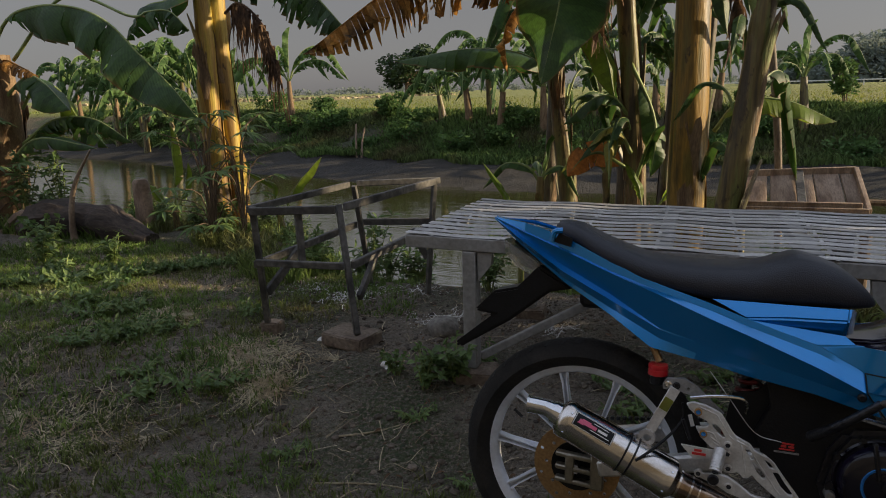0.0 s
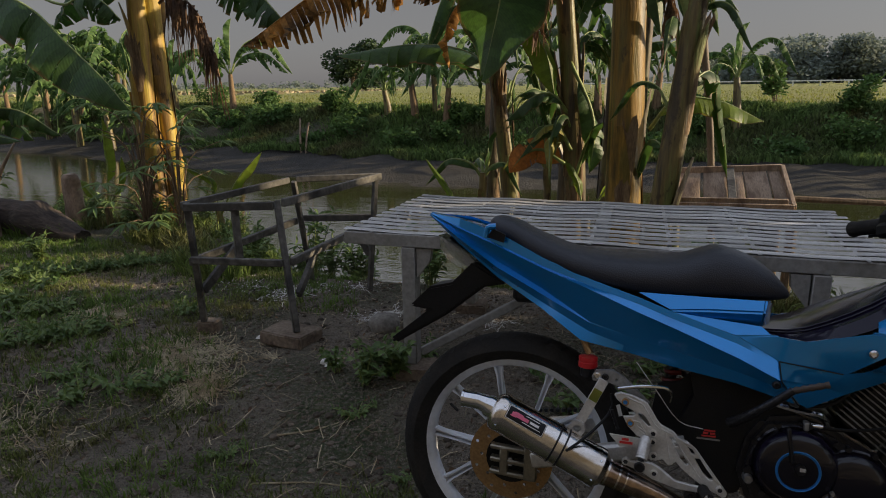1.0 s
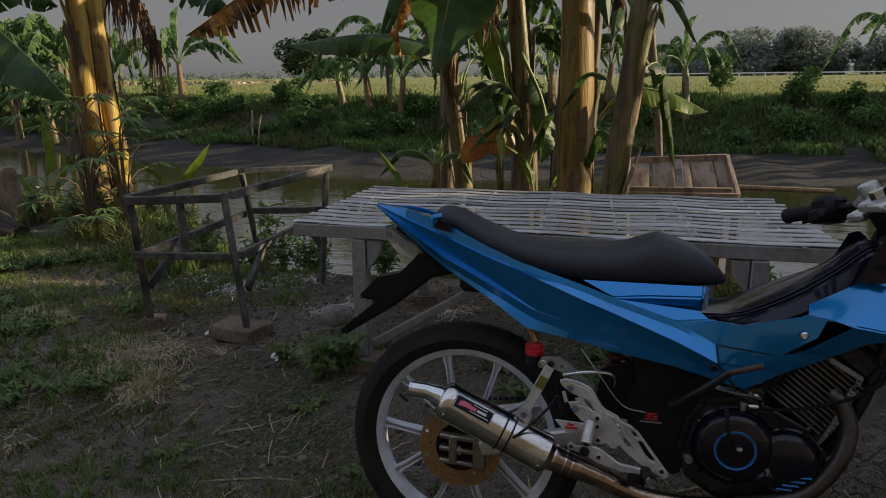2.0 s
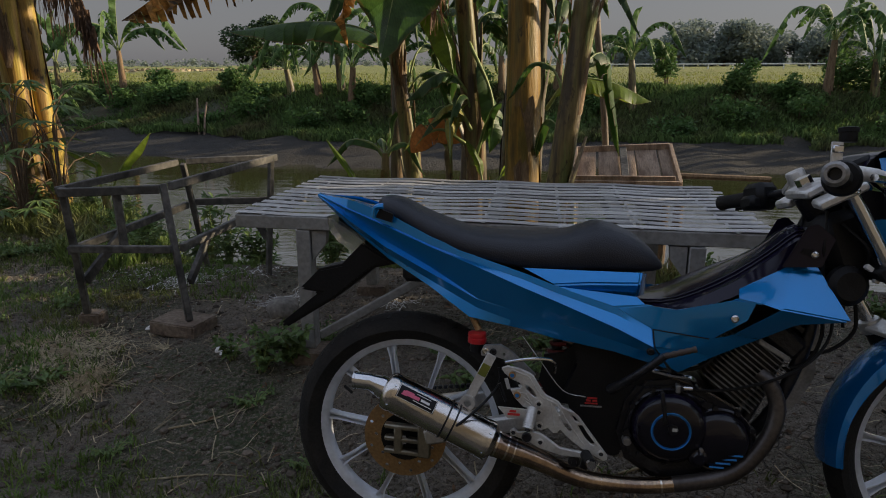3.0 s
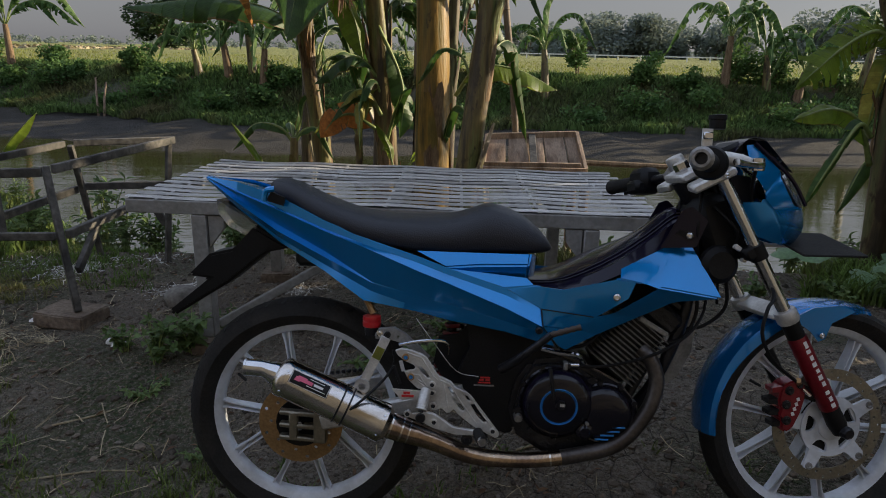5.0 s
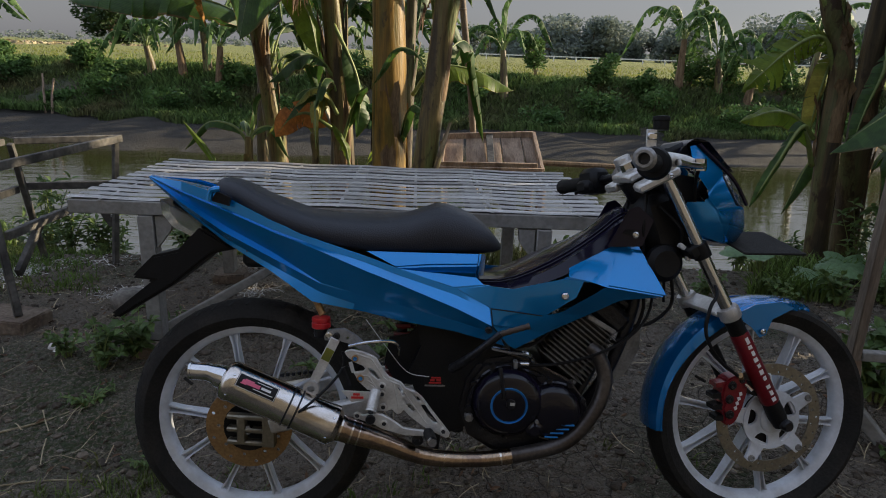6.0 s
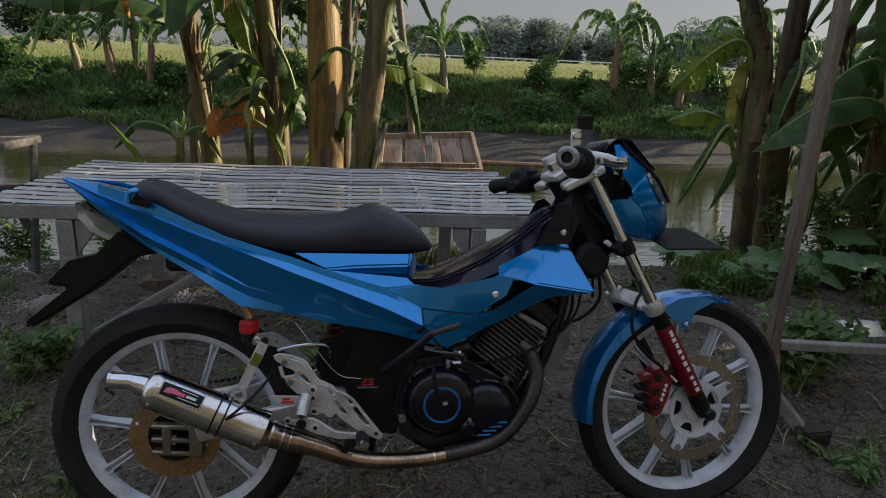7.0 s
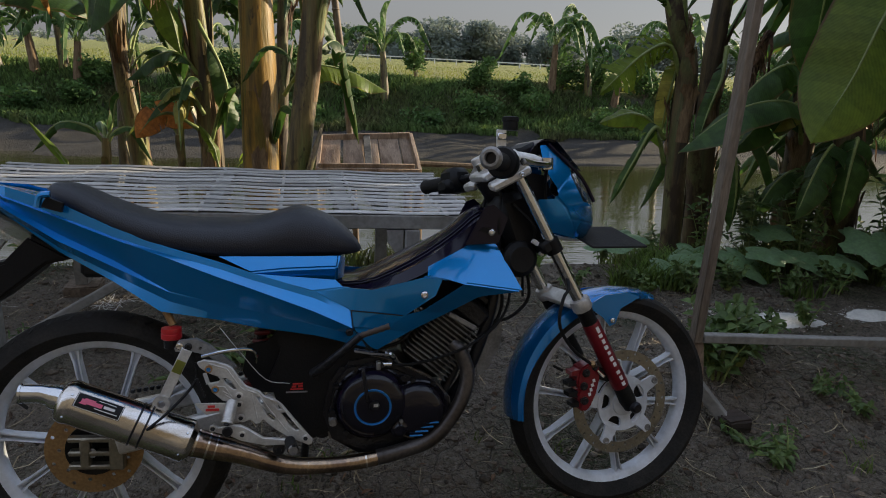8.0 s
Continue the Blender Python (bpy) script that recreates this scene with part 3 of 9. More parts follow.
def dry_strands(parent, pts, count, length, seed=0, spread=0.12):
    """A dead leaf's frayed strips hanging along pts."""
    rnd = random.Random(seed)
    c = spline(pts, 16)
    bm = bmesh.new()
    add_tube(bm, c, [0.013 * (1 - 0.6 * i / 16) for i in range(17)], 5)
    for _ in range(count):
        p = c[rnd.randrange(3, 17)]
        l = length * rnd.uniform(0.4, 1)
        d = Vector((rnd.uniform(-1, 1), rnd.uniform(-1, 1), 0)) * spread
        w = rnd.uniform(0.006, 0.02)
        rows = []
        for i in range(5):
            k = i / 4
            q = p + d * k - Vector((0, 0, l * k ** 1.3)) + Vector((rnd.uniform(-1, 1), rnd.uniform(-1, 1), 0)) * 0.012
            s = Vector((math.cos(k * 2 + l * 9), math.sin(k * 2 + l * 9), 0)) * w * (1.1 - 0.8 * k)
            rows.append([q - s, q, q + s])
        add_skin(bm, rows)
    part("dead_leaf", bm, M_DEAD, parent, "brown shrivelled dead leaf hanging in strips", smooth=0)


def arch(base, az, reach, rise, drop):
    """Four points of a leaf that leaves base towards az (degrees), rises and droops."""
    d = Vector((math.cos(radians(az)), math.sin(radians(az)), 0))
    b = Vector(base)
    return [b, b + d * reach * 0.25 + Vector((0, 0, rise)), b + d * reach * 0.65 + Vector((0, 0, rise * 1.1)), b + d * reach + Vector((0, 0, rise * 1.1 - drop))]


def crown(parent, top, leaves, size, seed, blade=None, torn=0.4, n=20, up_leaf=True, rib=0.016):
    rnd = random.Random(seed)
    for k in range(leaves):
        az = k * 137.5 + rnd.uniform(-25, 25) + seed * 40
        l = size * rnd.uniform(0.75, 1.15)
        rise, drop = l * rnd.uniform(0.25, 0.65), l * rnd.uniform(0.25, 0.85)
        leaf(parent, arch(top, az, l, rise, drop), l * rnd.uniform(0.24, 0.33), blade, torn, rnd.uniform(10, 40), seed * 31 + k, rnd.uniform(0.15, 0.4), n=n, rib=rib)
    if up_leaf:
        t = Vector(top)
        leaf(parent, [t, t + Vector((0.05, 0, size * 0.4)), t + Vector((0.08, 0.05, size * 0.75)), t + Vector((0.2, 0.05, size * 0.95))], size * 0.22, blade, 0.05, 45, seed, 0.1, up=(1, 0.3, 0), n=n, rib=rib)


def banana(name_label, group="banana plants on the near bank"):
    return thing("banana_plant", I4, name_label, "banana plant", group)


# pair of stems in low sun on the near bank
b = banana("sunlit banana plant with a smooth yellow stem and torn leaves")
stem(b, [(-3.42, 2.9, -0.35), (-3.44, 2.9, 0.81), (-3.42, 2.9, 1.64), (-3.42, 2.9, 2.25)], 0.074, M_STEM_YELLOW, seed=1, sheaths=8)
leaf(b, [(-3.42, 2.9, 2.2), (-3.55, 2.75, 1.9), (-3.8, 2.7, 1.83), (-4.02, 2.7, 1.6)], 0.34, torn=0.2, seed=3)
leaf(b, [(-3.42, 2.9, 2.2), (-3.0, 2.6, 2.1), (-2.33, 2.5, 1.9), (-1.9, 2.5, 1.5)], 0.55, torn=0.9, seed=4, fold=55, hang=0.2, n=40)
leaf(b, arch((-3.42, 2.9, 2.2), 75, 1.7, 0.7, 0.8), 0.5, torn=0.4, seed=5)
leaf(b, arch((-3.42, 2.9, 2.2), 140, 1.5, 0.8, 0.7), 0.5, torn=0.4, seed=6)
leaf(b, arch((-3.42, 2.9, 2.2), 260, 1.1, 0.9, 0.4), 0.45, torn=0.4, seed=7)
b = banana("banana plant with stem wrapped in dry brown sheaths")
stem(b, [(-3.36, 3.08, -0.35), (-3.38, 3.05, 0.8), (-3.38, 3.02, 1.56), (-3.34, 3.0, 2.2)], 0.068, seed=2, sheaths=8, mat=M_STEM_YELLOW)
dry_strands(b, [(-3.25, 2.95, 1.78), (-3.0, 2.8, 1.82), (-2.76, 2.72, 1.66), (-2.65, 2.7, 1.4)], 90, 0.5, 3, 0.06)
leaf(b, arch((-3.34, 3.0, 2.1), 20, 1.6, 0.8, 0.7), 0.5, torn=0.5, seed=8)
leaf(b, arch((-3.34, 3.0, 2.1), 100, 1.4, 0.9, 0.6), 0.5, torn=0.5, seed=9)

# plant at the water's left bend, leaves reaching over the yard
b = banana("banana plant with a brown ragged stem and broad drooping leaves")
stem(b, [(-5.85, 2.75, -0.3), (-5.6, 2.7, 0.57), (-5.45, 2.65, 1.1), (-5.4, 2.6, 1.55)], 0.14, seed=5, sheaths=14, mat=M_SHEATH)
leaf(b, [(-5.36, 2.5, 1.45), (-4.99, 2.45, 1.78), (-4.65, 2.45, 1.87), (-4.24, 2.45, 1.84), (-3.92, 2.45, 1.71), (-3.69, 2.45, 1.5), (-3.41, 2.45, 1.25), (-3.18, 2.45, 1.0)], 0.62, torn=0.16, seed=11, fold=48, hang=0.2, start=0.16, n=40)
leaf(b, [(-5.2, 2.62, 1.5), (-4.5, 2.6, 1.95), (-3.8, 2.55, 1.76), (-3.58, 2.5, 1.77), (-3.38, 2.5, 1.76), (-3.22, 2.5, 1.62)], 0.34, torn=0.7, seed=111, fold=50, hang=0.25, start=0.55, n=34)
leaf(b, [(-5.3, 2.7, 1.1), (-5.15, 2.75, 1.3), (-4.95, 2.8, 1.25), (-4.75, 2.8, 0.95)], 0.42, M_LEAF_GLOW, torn=0.1, seed=112, fold=30, hang=0.3)
leaf(b, [(-5.3, 2.65, 0.8), (-5.0, 2.75, 1.0), (-4.6, 2.8, 1.0), (-4.2, 2.8, 0.8)], 0.3, torn=0.5, seed=113, fold=35, hang=0.3)
leaf(b, [(-5.35, 2.6, 1.2), (-5.05, 2.6, 1.36), (-4.8, 2.55, 1.3), (-4.5, 2.5, 1.08)], 0.5, torn=0.05, seed=12, hang=0.35)
leaf(b, [(-5.4, 2.6, 0.65), (-5.1, 2.55, 0.82), (-4.77, 2.5, 0.86), (-4.28, 2.5, 0.78)], 0.2, torn=0.1, seed=13, up=(0, -0.6, 0.8))
leaf(b, [(-5.5, 2.6, 1.4), (-5.3, 2.6, 1.5), (-5.1, 2.6, 1.44), (-4.92, 2.6, 1.36)], 0.22, M_DRY, 0.3, seed=14)
leaf(b, [(-5.5, 2.65, 0.55), (-5.2, 2.8, 0.95), (-4.9, 2.9, 1.0), (-4.6, 2.9, 0.75)], 0.4, torn=0.5, seed=15)
leaf(b, arch((-5.4, 2.6, 1.5), 170, 1.4, 0.8, 0.7), 0.5, torn=0.4, seed=16)
leaf(b, arch((-5.4, 2.6, 1.5), 280, 1.0, 0.9, 0.4), 0.45, torn=0.4, seed=17)

# clump behind the bench
clump = []
b = banana("banana plant with peeling pale sheath and broad dark leaves")
clump.append(b)
stem(b, [(-0.55, 3.65, -1.4), (-0.66, 3.62, -0.4), (-0.71, 3.6, 0.33), (-0.79, 3.6, 1.0), (-0.81, 3.6, 1.5), (-0.78, 3.6, 1.9)], 0.058, seed=21, sheaths=14)
leaf(b, [(-0.8, 3.6, 1.15), (-1.0, 3.5, 1.38), (-1.4, 3.4, 1.45), (-1.99, 3.3, 1.38)], 0.42, torn=0.12, seed=22, fold=20, hang=0.3)
leaf(b, [(-0.78, 3.55, 1.8), (-0.67, 3.1, 1.85), (-0.66, 2.9, 1.62), (-0.74, 2.8, 1.17)], 0.62, torn=0.05, seed=23, fold=8, hang=0.1)
leaf(b, [(-0.78, 3.6, 1.7), (-0.6, 3.4, 1.6), (-0.42, 3.3, 1.38), (-0.34, 3.25, 1.08)], 0.26, M_LEAF_GLOW, torn=0.05, seed=24, up=(0.5, -0.7, 0.4))
leaf(b, [(-0.26, 3.3, 0.60), (-0.42, 3.28, 0.70), (-0.55, 3.28, 0.66), (-0.66, 3.3, 0.53)], 0.20, M_ORANGE, 0.1, seed=25, up=(0.1, -0.95, 0.35), fold=6, hang=0.1, label="orange dead leaf curling on the stem", start=0.05)
leaf(b, [(-0.8, 3.6, 1.85), (-1.0, 3.1, 2.0), (-1.5, 2.6, 1.86), (-2.16, 2.3, 1.40)], 0.66, M_DRY, 0.97, seed=26, fold=66, hang=0.16, n=64, label="brown torn dry banana leaf arching out")
leaf(b, [(-0.8, 3.6, 1.9), (-1.0, 3.0, 2.1), (-1.3, 2.6, 2.0), (-1.7, 2.35, 1.80)], 0.6, M_DRY, 0.97, seed=27, fold=68, hang=0.16, n=60)
leaf(b, [(-0.8, 3.5, 1.7), (-1.0, 3.4, 1.75), (-1.12, 3.3, 1.55), (-1.1, 3.3, 1.25)], 0.16, M_DRY, 0.3, seed=28)
b = banana("slender banana plant with green leaves in a clump")
clump.append(b)
stem(b, [(-0.17, 3.45, -1.4), (-0.18, 3.42, -0.5), (-0.19, 3.4, 0.33), (-0.23, 3.4, 1.0), (-0.3, 3.4, 1.72), (-0.32, 3.4, 2.1)], 0.066, seed=31, sheaths=14)
leaf(b, [(-0.25, 3.35, 0.95), (-0.36, 3.3, 1.08), (-0.5, 3.28, 1.06), (-0.68, 3.25, 0.9)], 0.24, torn=0.1, seed=32)
leaf(b, [(-0.22, 3.3, 0.7), (-0.3, 3.2, 0.86), (-0.4, 3.2, 0.86), (-0.5, 3.2, 0.74)], 0.13, M_YELLOW, 0.05, seed=33)
leaf(b, [(-0.2, 3.3, 0.45), (-0.12, 3.25, 0.72), (-0.06, 3.2, 0.86), (0.0, 3.15, 0.9)], 0.1, torn=0.05, seed=34)
leaf(b, [(-0.25, 3.35, 1.3), (-0.1, 3.3, 1.0), (-0.06, 3.25, 0.8), (-0.08, 3.2, 0.55)], 0.2, torn=0.1, seed=35)
leaf(b, arch((-0.32, 3.4, 2.0), 250, 1.0, 0.5, 0.9), 0.5, torn=0.2, seed=36)
leaf(b, arch((-0.32, 3.4, 2.0), 330, 1.2, 0.5, 0.8), 0.5, torn=0.3, seed=37)
leaf(b, arch((-0.32, 3.4, 2.0), 90, 1.5, 0.6, 0.9), 0.5, torn=0.4, seed=38)
dry_strands(b, [(-0.28, 3.35, 2.0), (-0.38, 3.25, 1.95), (-0.45, 3.2, 1.8), (-0.46, 3.2, 1.6)], 60, 0.4, 8, 0.08)
b = banana("thick banana plant with a smooth stem half in sun")
clump.append(b)
stem(b, [(0.18, 3.1, -1.3), (0.17, 3.1, -0.45), (0.16, 3.1, 0.35), (0.15, 3.1, 0.98), (0.13, 3.1, 1.65), (0.13, 3.1, 2.2)], 0.118, M_STEM_SMOOTH, seed=41, sheaths=4)
dry_strands(b, [(0.2, 3.0, 1.75), (0.32, 2.95, 1.8), (0.38, 2.95, 1.65), (0.38, 2.95, 1.5)], 50, 0.3, 9, 0.06)
leaf(b, [(0.13, 3.1, 2.1), (0.2, 2.95, 2.0), (0.27, 2.9, 1.75), (0.33, 2.85, 1.42)], 0.16, torn=0.05, seed=42, up=(0.3, -0.9, 0.2))
leaf(b, arch((0.13, 3.1, 2.1), 250, 1.2, 0.4, 0.6), 0.55, torn=0.15, seed=43)
leaf(b, arch((0.13, 3.1, 2.1), 80, 1.5, 0.6, 0.9), 0.5, torn=0.4, seed=44)
b = banana("leaning banana plant whose stem forks into leaf stalks")
clump.append(b)
stem(b, [(0.18, 2.8, -1.1), (0.3, 2.75, -0.35), (0.39, 2.66, 0.44), (0.46, 2.66, 1.05), (0.5, 2.66, 1.5), (0.52, 2.66, 1.62)], 0.068, seed=46, sheaths=3)
leaf(b, [(0.5, 2.66, 1.45), (0.56, 2.66, 1.62), (0.68, 2.66, 1.8), (1.1, 2.7, 2.1), (1.5, 2.75, 2.05)], 0.4, torn=0.3, seed=47, start=0.35, rib=0.035)
leaf(b, [(0.5, 2.66, 1.45), (0.42, 2.66, 1.65), (0.3, 2.66, 1.85), (0.0, 2.6, 2.2), (-0.4, 2.5, 2.2)], 0.4, torn=0.3, seed=48, start=0.35, rib=0.035)
leaf(b, [(0.51, 2.66, 1.5), (0.5, 2.7, 1.85), (0.55, 2.8, 2.3), (0.7, 3.1, 2.6)], 0.35, torn=0.2, seed=49, start=0.35, rib=0.03)
leaf(b, [(0.30, 3.25, 0.85), (0.45, 3.2, 1.04), (0.72, 3.25, 1.03), (1.0, 3.3, 0.9)], 0.27, M_LEAF_GLOW, torn=0.12, seed=50, fold=38, hang=0.2)

for k, (x, y, z) in enumerate(((-0.78, 3.6, 2.05), (-0.32, 3.4, 2.2), (0.13, 3.1, 2.35), (0.52, 2.66, 2.1))):
    b = clump[k]
    for q in range(4):
        leaf(b, arch((x, y, z), 185 + 48 * q + 7 * k, 1.7, 0.75, 0.25), 0.5, torn=0.3, seed=400 + 5 * k + q, n=16)
for k, (x, y, h, s) in enumerate(((-0.45, 5.0, 1.75, 1.15), (0.2, 5.1, 1.9, 1.15), (-1.15, 4.95, 1.6, 1.1), (-0.1, 5.4, 1.3, 1.1))):
    b = banana("shaded banana plant standing behind sunlit stems")
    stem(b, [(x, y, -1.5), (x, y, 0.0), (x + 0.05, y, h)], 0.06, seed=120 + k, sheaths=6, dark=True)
    crown(b, (x + 0.05, y, h - 0.1), 9, s * 0.72, 120 + k, torn=0.6, n=18)
rnd = random.Random(61)
for k in range(26):
    b = clump[k % 4]
    x, y = ((-0.74, 3.6), (-0.22, 3.4), (0.16, 3.15), (0.43, 2.75))[k % 4]
    z = rnd.uniform(0.55, 1.55)
    az, l = rnd.uniform(0, 360), rnd.uniform(0.35, 0.75)
    if 20 < az < 160 or k % 2:
        leaf(b, arch((x, y, z), az, l, l * rnd.uniform(0.2, 0.7), l * rnd.uniform(0.3, 1.1)), l * rnd.uniform(0.2, 0.34), torn=rnd.uniform(0.1, 0.6), fold=rnd.uniform(15, 45), seed=600 + k, hang=rnd.uniform(0.2, 0.5), n=18, start=0.3, rib=0.011)
b = banana("low banana sucker with narrow leaves by the clump")
stem(b, [(-0.95, 3.5, -1.3), (-0.92, 3.5, 0.0), (-0.9, 3.5, 0.5)], 0.035, seed=130, sheaths=5)
crown(b, (-0.9, 3.5, 0.45), 3, 0.42, 131, torn=0.2, n=16)
b = banana("low banana sucker with yellowing leaves by the clump")
stem(b, [(-0.4, 3.3, -1.3), (-0.38, 3.3, 0.0), (-0.38, 3.3, 0.6)], 0.03, seed=132, sheaths=5)
crown(b, (-0.38, 3.3, 0.55), 3, 0.38, 133, M_YELLOW, torn=0.2, n=16)

# clump beside the front wheel, further along the bank
b = banana("dark banana plant clump with sagging leaves by the water")
stem(b, [(2.68, 2.12, -0.5), (2.57, 2.1, 0.76), (2.55, 2.1, 1.17), (2.45, 2.1, 1.4), (2.36, 2.1, 1.7)], 0.056, seed=51, sheaths=12, dark=True)
leaf(b, [(2.5, 2.1, 0.62), (2.38, 2.05, 0.84), (2.2, 2.0, 0.91), (2.02, 2.0, 0.85)], 0.16, M_LEAF_GLOW, torn=0.05, seed=52, up=(0, -0.7, 0.7))
leaf(b, [(2.42, 2.0, 0.78), (2.32, 1.95, 0.84), (2.2, 1.9, 0.66), (2.09, 1.9, 0.42)], 0.09, torn=0.1, seed=53, up=(0, -0.9, 0.3))
leaf(b, [(2.55, 2.15, 1.25), (2.52, 2.15, 1.15), (2.49, 2.15, 0.98), (2.47, 2.15, 0.74)], 0.14, M_YELLOW, 0.2, seed=54, up=(0.2, -0.9, 0.2))
leaf(b, [(2.5, 2.1, 1.3), (2.2, 2.05, 1.7), (1.9, 2.0, 1.85), (1.6, 2.0, 1.8)], 0.3, torn=0.5, seed=55)
leaf(b, [(2.52, 2.1, 1.12), (2.4, 2.05, 1.28), (2.22, 2.0, 1.22), (2.0, 2.0, 1.0)], 0.34, M_LEAF_GLOW, torn=0.9, seed=551, up=(0.1, -0.8, 0.5), fold=10, n=34)
leaf(b, [(2.5, 2.1, 1.35), (2.4, 2.1, 1.8), (2.3, 2.2, 2.2), (2.2, 2.5, 2.4)], 0.3, torn=0.3, seed=56, rib=0.03)
b = banana("banana plant with shaded stem and hanging dead leaves")
stem(b, [(2.98, 2.35, -0.7), (2.87, 2.3, 0.57), (2.83, 2.3, 1.24), (2.86, 2.3, 1.9)], 0.064, seed=57, sheaths=10, dark=True)
leaf(b, [(3.2, 1.85, 0.95), (2.95, 1.78, 1.02), (2.62, 1.7, 0.96), (2.34, 1.7, 0.74)], 0.34, torn=0.06, seed=58, fold=15)
leaf(b, [(2.85, 2.1, 0.75), (2.85, 1.95, 0.68), (2.86, 1.9, 0.5), (2.86, 1.9, 0.28)], 0.16, torn=0.1, seed=59, up=(0, -1, 0.2))
leaf(b, [(2.85, 2.2, 1.3), (2.78, 2.1, 1.12), (2.7, 2.05, 0.95), (2.62, 2.0, 0.72)], 0.12, torn=0.2, seed=60, up=(0.3, -0.9, 0.2))
dry_strands(b, [(3.2, 2.3, 1.35), (3.1, 2.2, 1.4), (3.0, 2.15, 1.25), (2.98, 2.15, 1.05)], 60, 0.4, 12, 0.08)
leaf(b, arch((2.86, 2.3, 1.8), 330, 1.0, 0.5, 0.8), 0.4, torn=0.3, seed=61)
leaf(b, arch((2.86, 2.3, 1.8), 100, 1.4, 0.6, 0.8), 0.45, torn=0.4, seed=62)
leaf(b, arch((2.86, 2.3, 1.8), 215, 0.9, 0.6, 0.5), 0.4, torn=0.4, seed=63)
b = banana("banana plant with green stem and one huge soft leaf")
stem(b, [(3.58, 2.15, -0.6), (3.4, 2.1, 0.51), (3.36, 2.1, 1.02), (3.28, 2.1, 1.8)], 0.07, seed=64, sheaths=10, dark=True)
leaf(b, [(3.3, 2.0, 1.3), (3.15, 1.4, 1.75), (2.95, 1.15, 1.60), (2.82, 1.1, 1.39), (2.72, 1.08, 1.15), (2.56, 1.05, 0.88)], 0.42, M_LEAF_GLOW, torn=0.03, seed=65, fold=5, hang=0.08, up=(-0.3, -0.75, 0.5), start=0.34, n=34)
leaf(b, [(3.3, 2.0, 1.6), (2.9, 1.5, 1.95), (2.70, 1.3, 1.70), (2.69, 1.3, 1.4), (2.69, 1.3, 1.12)], 0.30, torn=0.05, seed=66, up=(0, -1, 0.2), fold=5, hang=0.1)
leaf(b, [(3.3, 2.0, 1.6), (3.0, 1.6, 2.0), (2.86, 1.4, 1.75), (2.84, 1.4, 1.3)], 0.30, torn=0.1, seed=661, up=(0, -1, 0.2), fold=8, hang=0.1)
leaf(b, [(3.35, 2.0, 1.5), (3.2, 1.8, 1.75), (3.05, 1.7, 1.65), (2.92, 1.65, 1.35)], 0.26, M_DRY, torn=0.6, seed=662, fold=40, hang=0.2, label="brown dry banana leaf hanging in shade")
leaf(b, [(3.45, 2.2, 0.9), (3.2, 2.0, 1.2), (2.95, 1.95, 1.15), (2.7, 1.95, 0.85)], 0.3, torn=0.2, seed=663, fold=30)
leaf(b, [(3.5, 2.0, 0.6), (3.3, 1.75, 0.8), (3.1, 1.6, 0.7), (2.98, 1.55, 0.42)], 0.26, torn=0.15, seed=664, fold=25)
leaf(b, [(3.4, 2.0, 0.9), (3.25, 1.9, 1.06), (3.1, 1.85, 1.0), (2.95, 1.8, 0.85)], 0.2, M_YELLOW, 0.2, seed=67)
leaf(b, arch((3.3, 2.1, 1.7), 20, 1.2, 0.6, 0.8), 0.45, torn=0.3, seed=68)
leaf(b, [(3.35, 2.05, 0.75), (3.2, 1.95, 0.95), (3.0, 1.9, 0.95), (2.75, 1.85, 0.72)], 0.3, torn=0.15, seed=690, fold=20)
leaf(b, [(3.38, 2.05, 0.5), (3.25, 1.95, 0.62), (3.1, 1.9, 0.55), (2.95, 1.85, 0.36)], 0.2, torn=0.1, seed=691, fold=20)
b = banana("young banana plant shaded among broad leaves")
stem(b, [(3.73, 1.95, -0.4), (3.55, 1.9, 0.65), (3.45, 1.9, 1.22), (3.42, 1.9, 1.8)], 0.075, seed=70, sheaths=8, dark=True)
crown(b, (3.42, 1.9, 1.7), 5, 1.2, 7, torn=0.3)
leaf(b, [(3.5, 1.85, 0.7), (3.4, 1.7, 0.85), (3.3, 1.6, 0.7), (3.25, 1.55, 0.4)], 0.24, torn=0.1, seed=71)
b = banana("small banana sucker at the water's edge")
stem(b, [(3.1, 2.5, -0.9), (3.08, 2.5, 0.1), (3.05, 2.5, 0.45)], 0.045, seed=72, sheaths=4, dark=True)
leaf(b, arch((3.05, 2.5, 0.4), 190, 0.5, 0.25, 0.4), 0.16, torn=0.1, seed=73)
leaf(b, arch((3.05, 2.5, 0.4), 300, 0.5, 0.3, 0.4), 0.16, torn=0.1, seed=74)

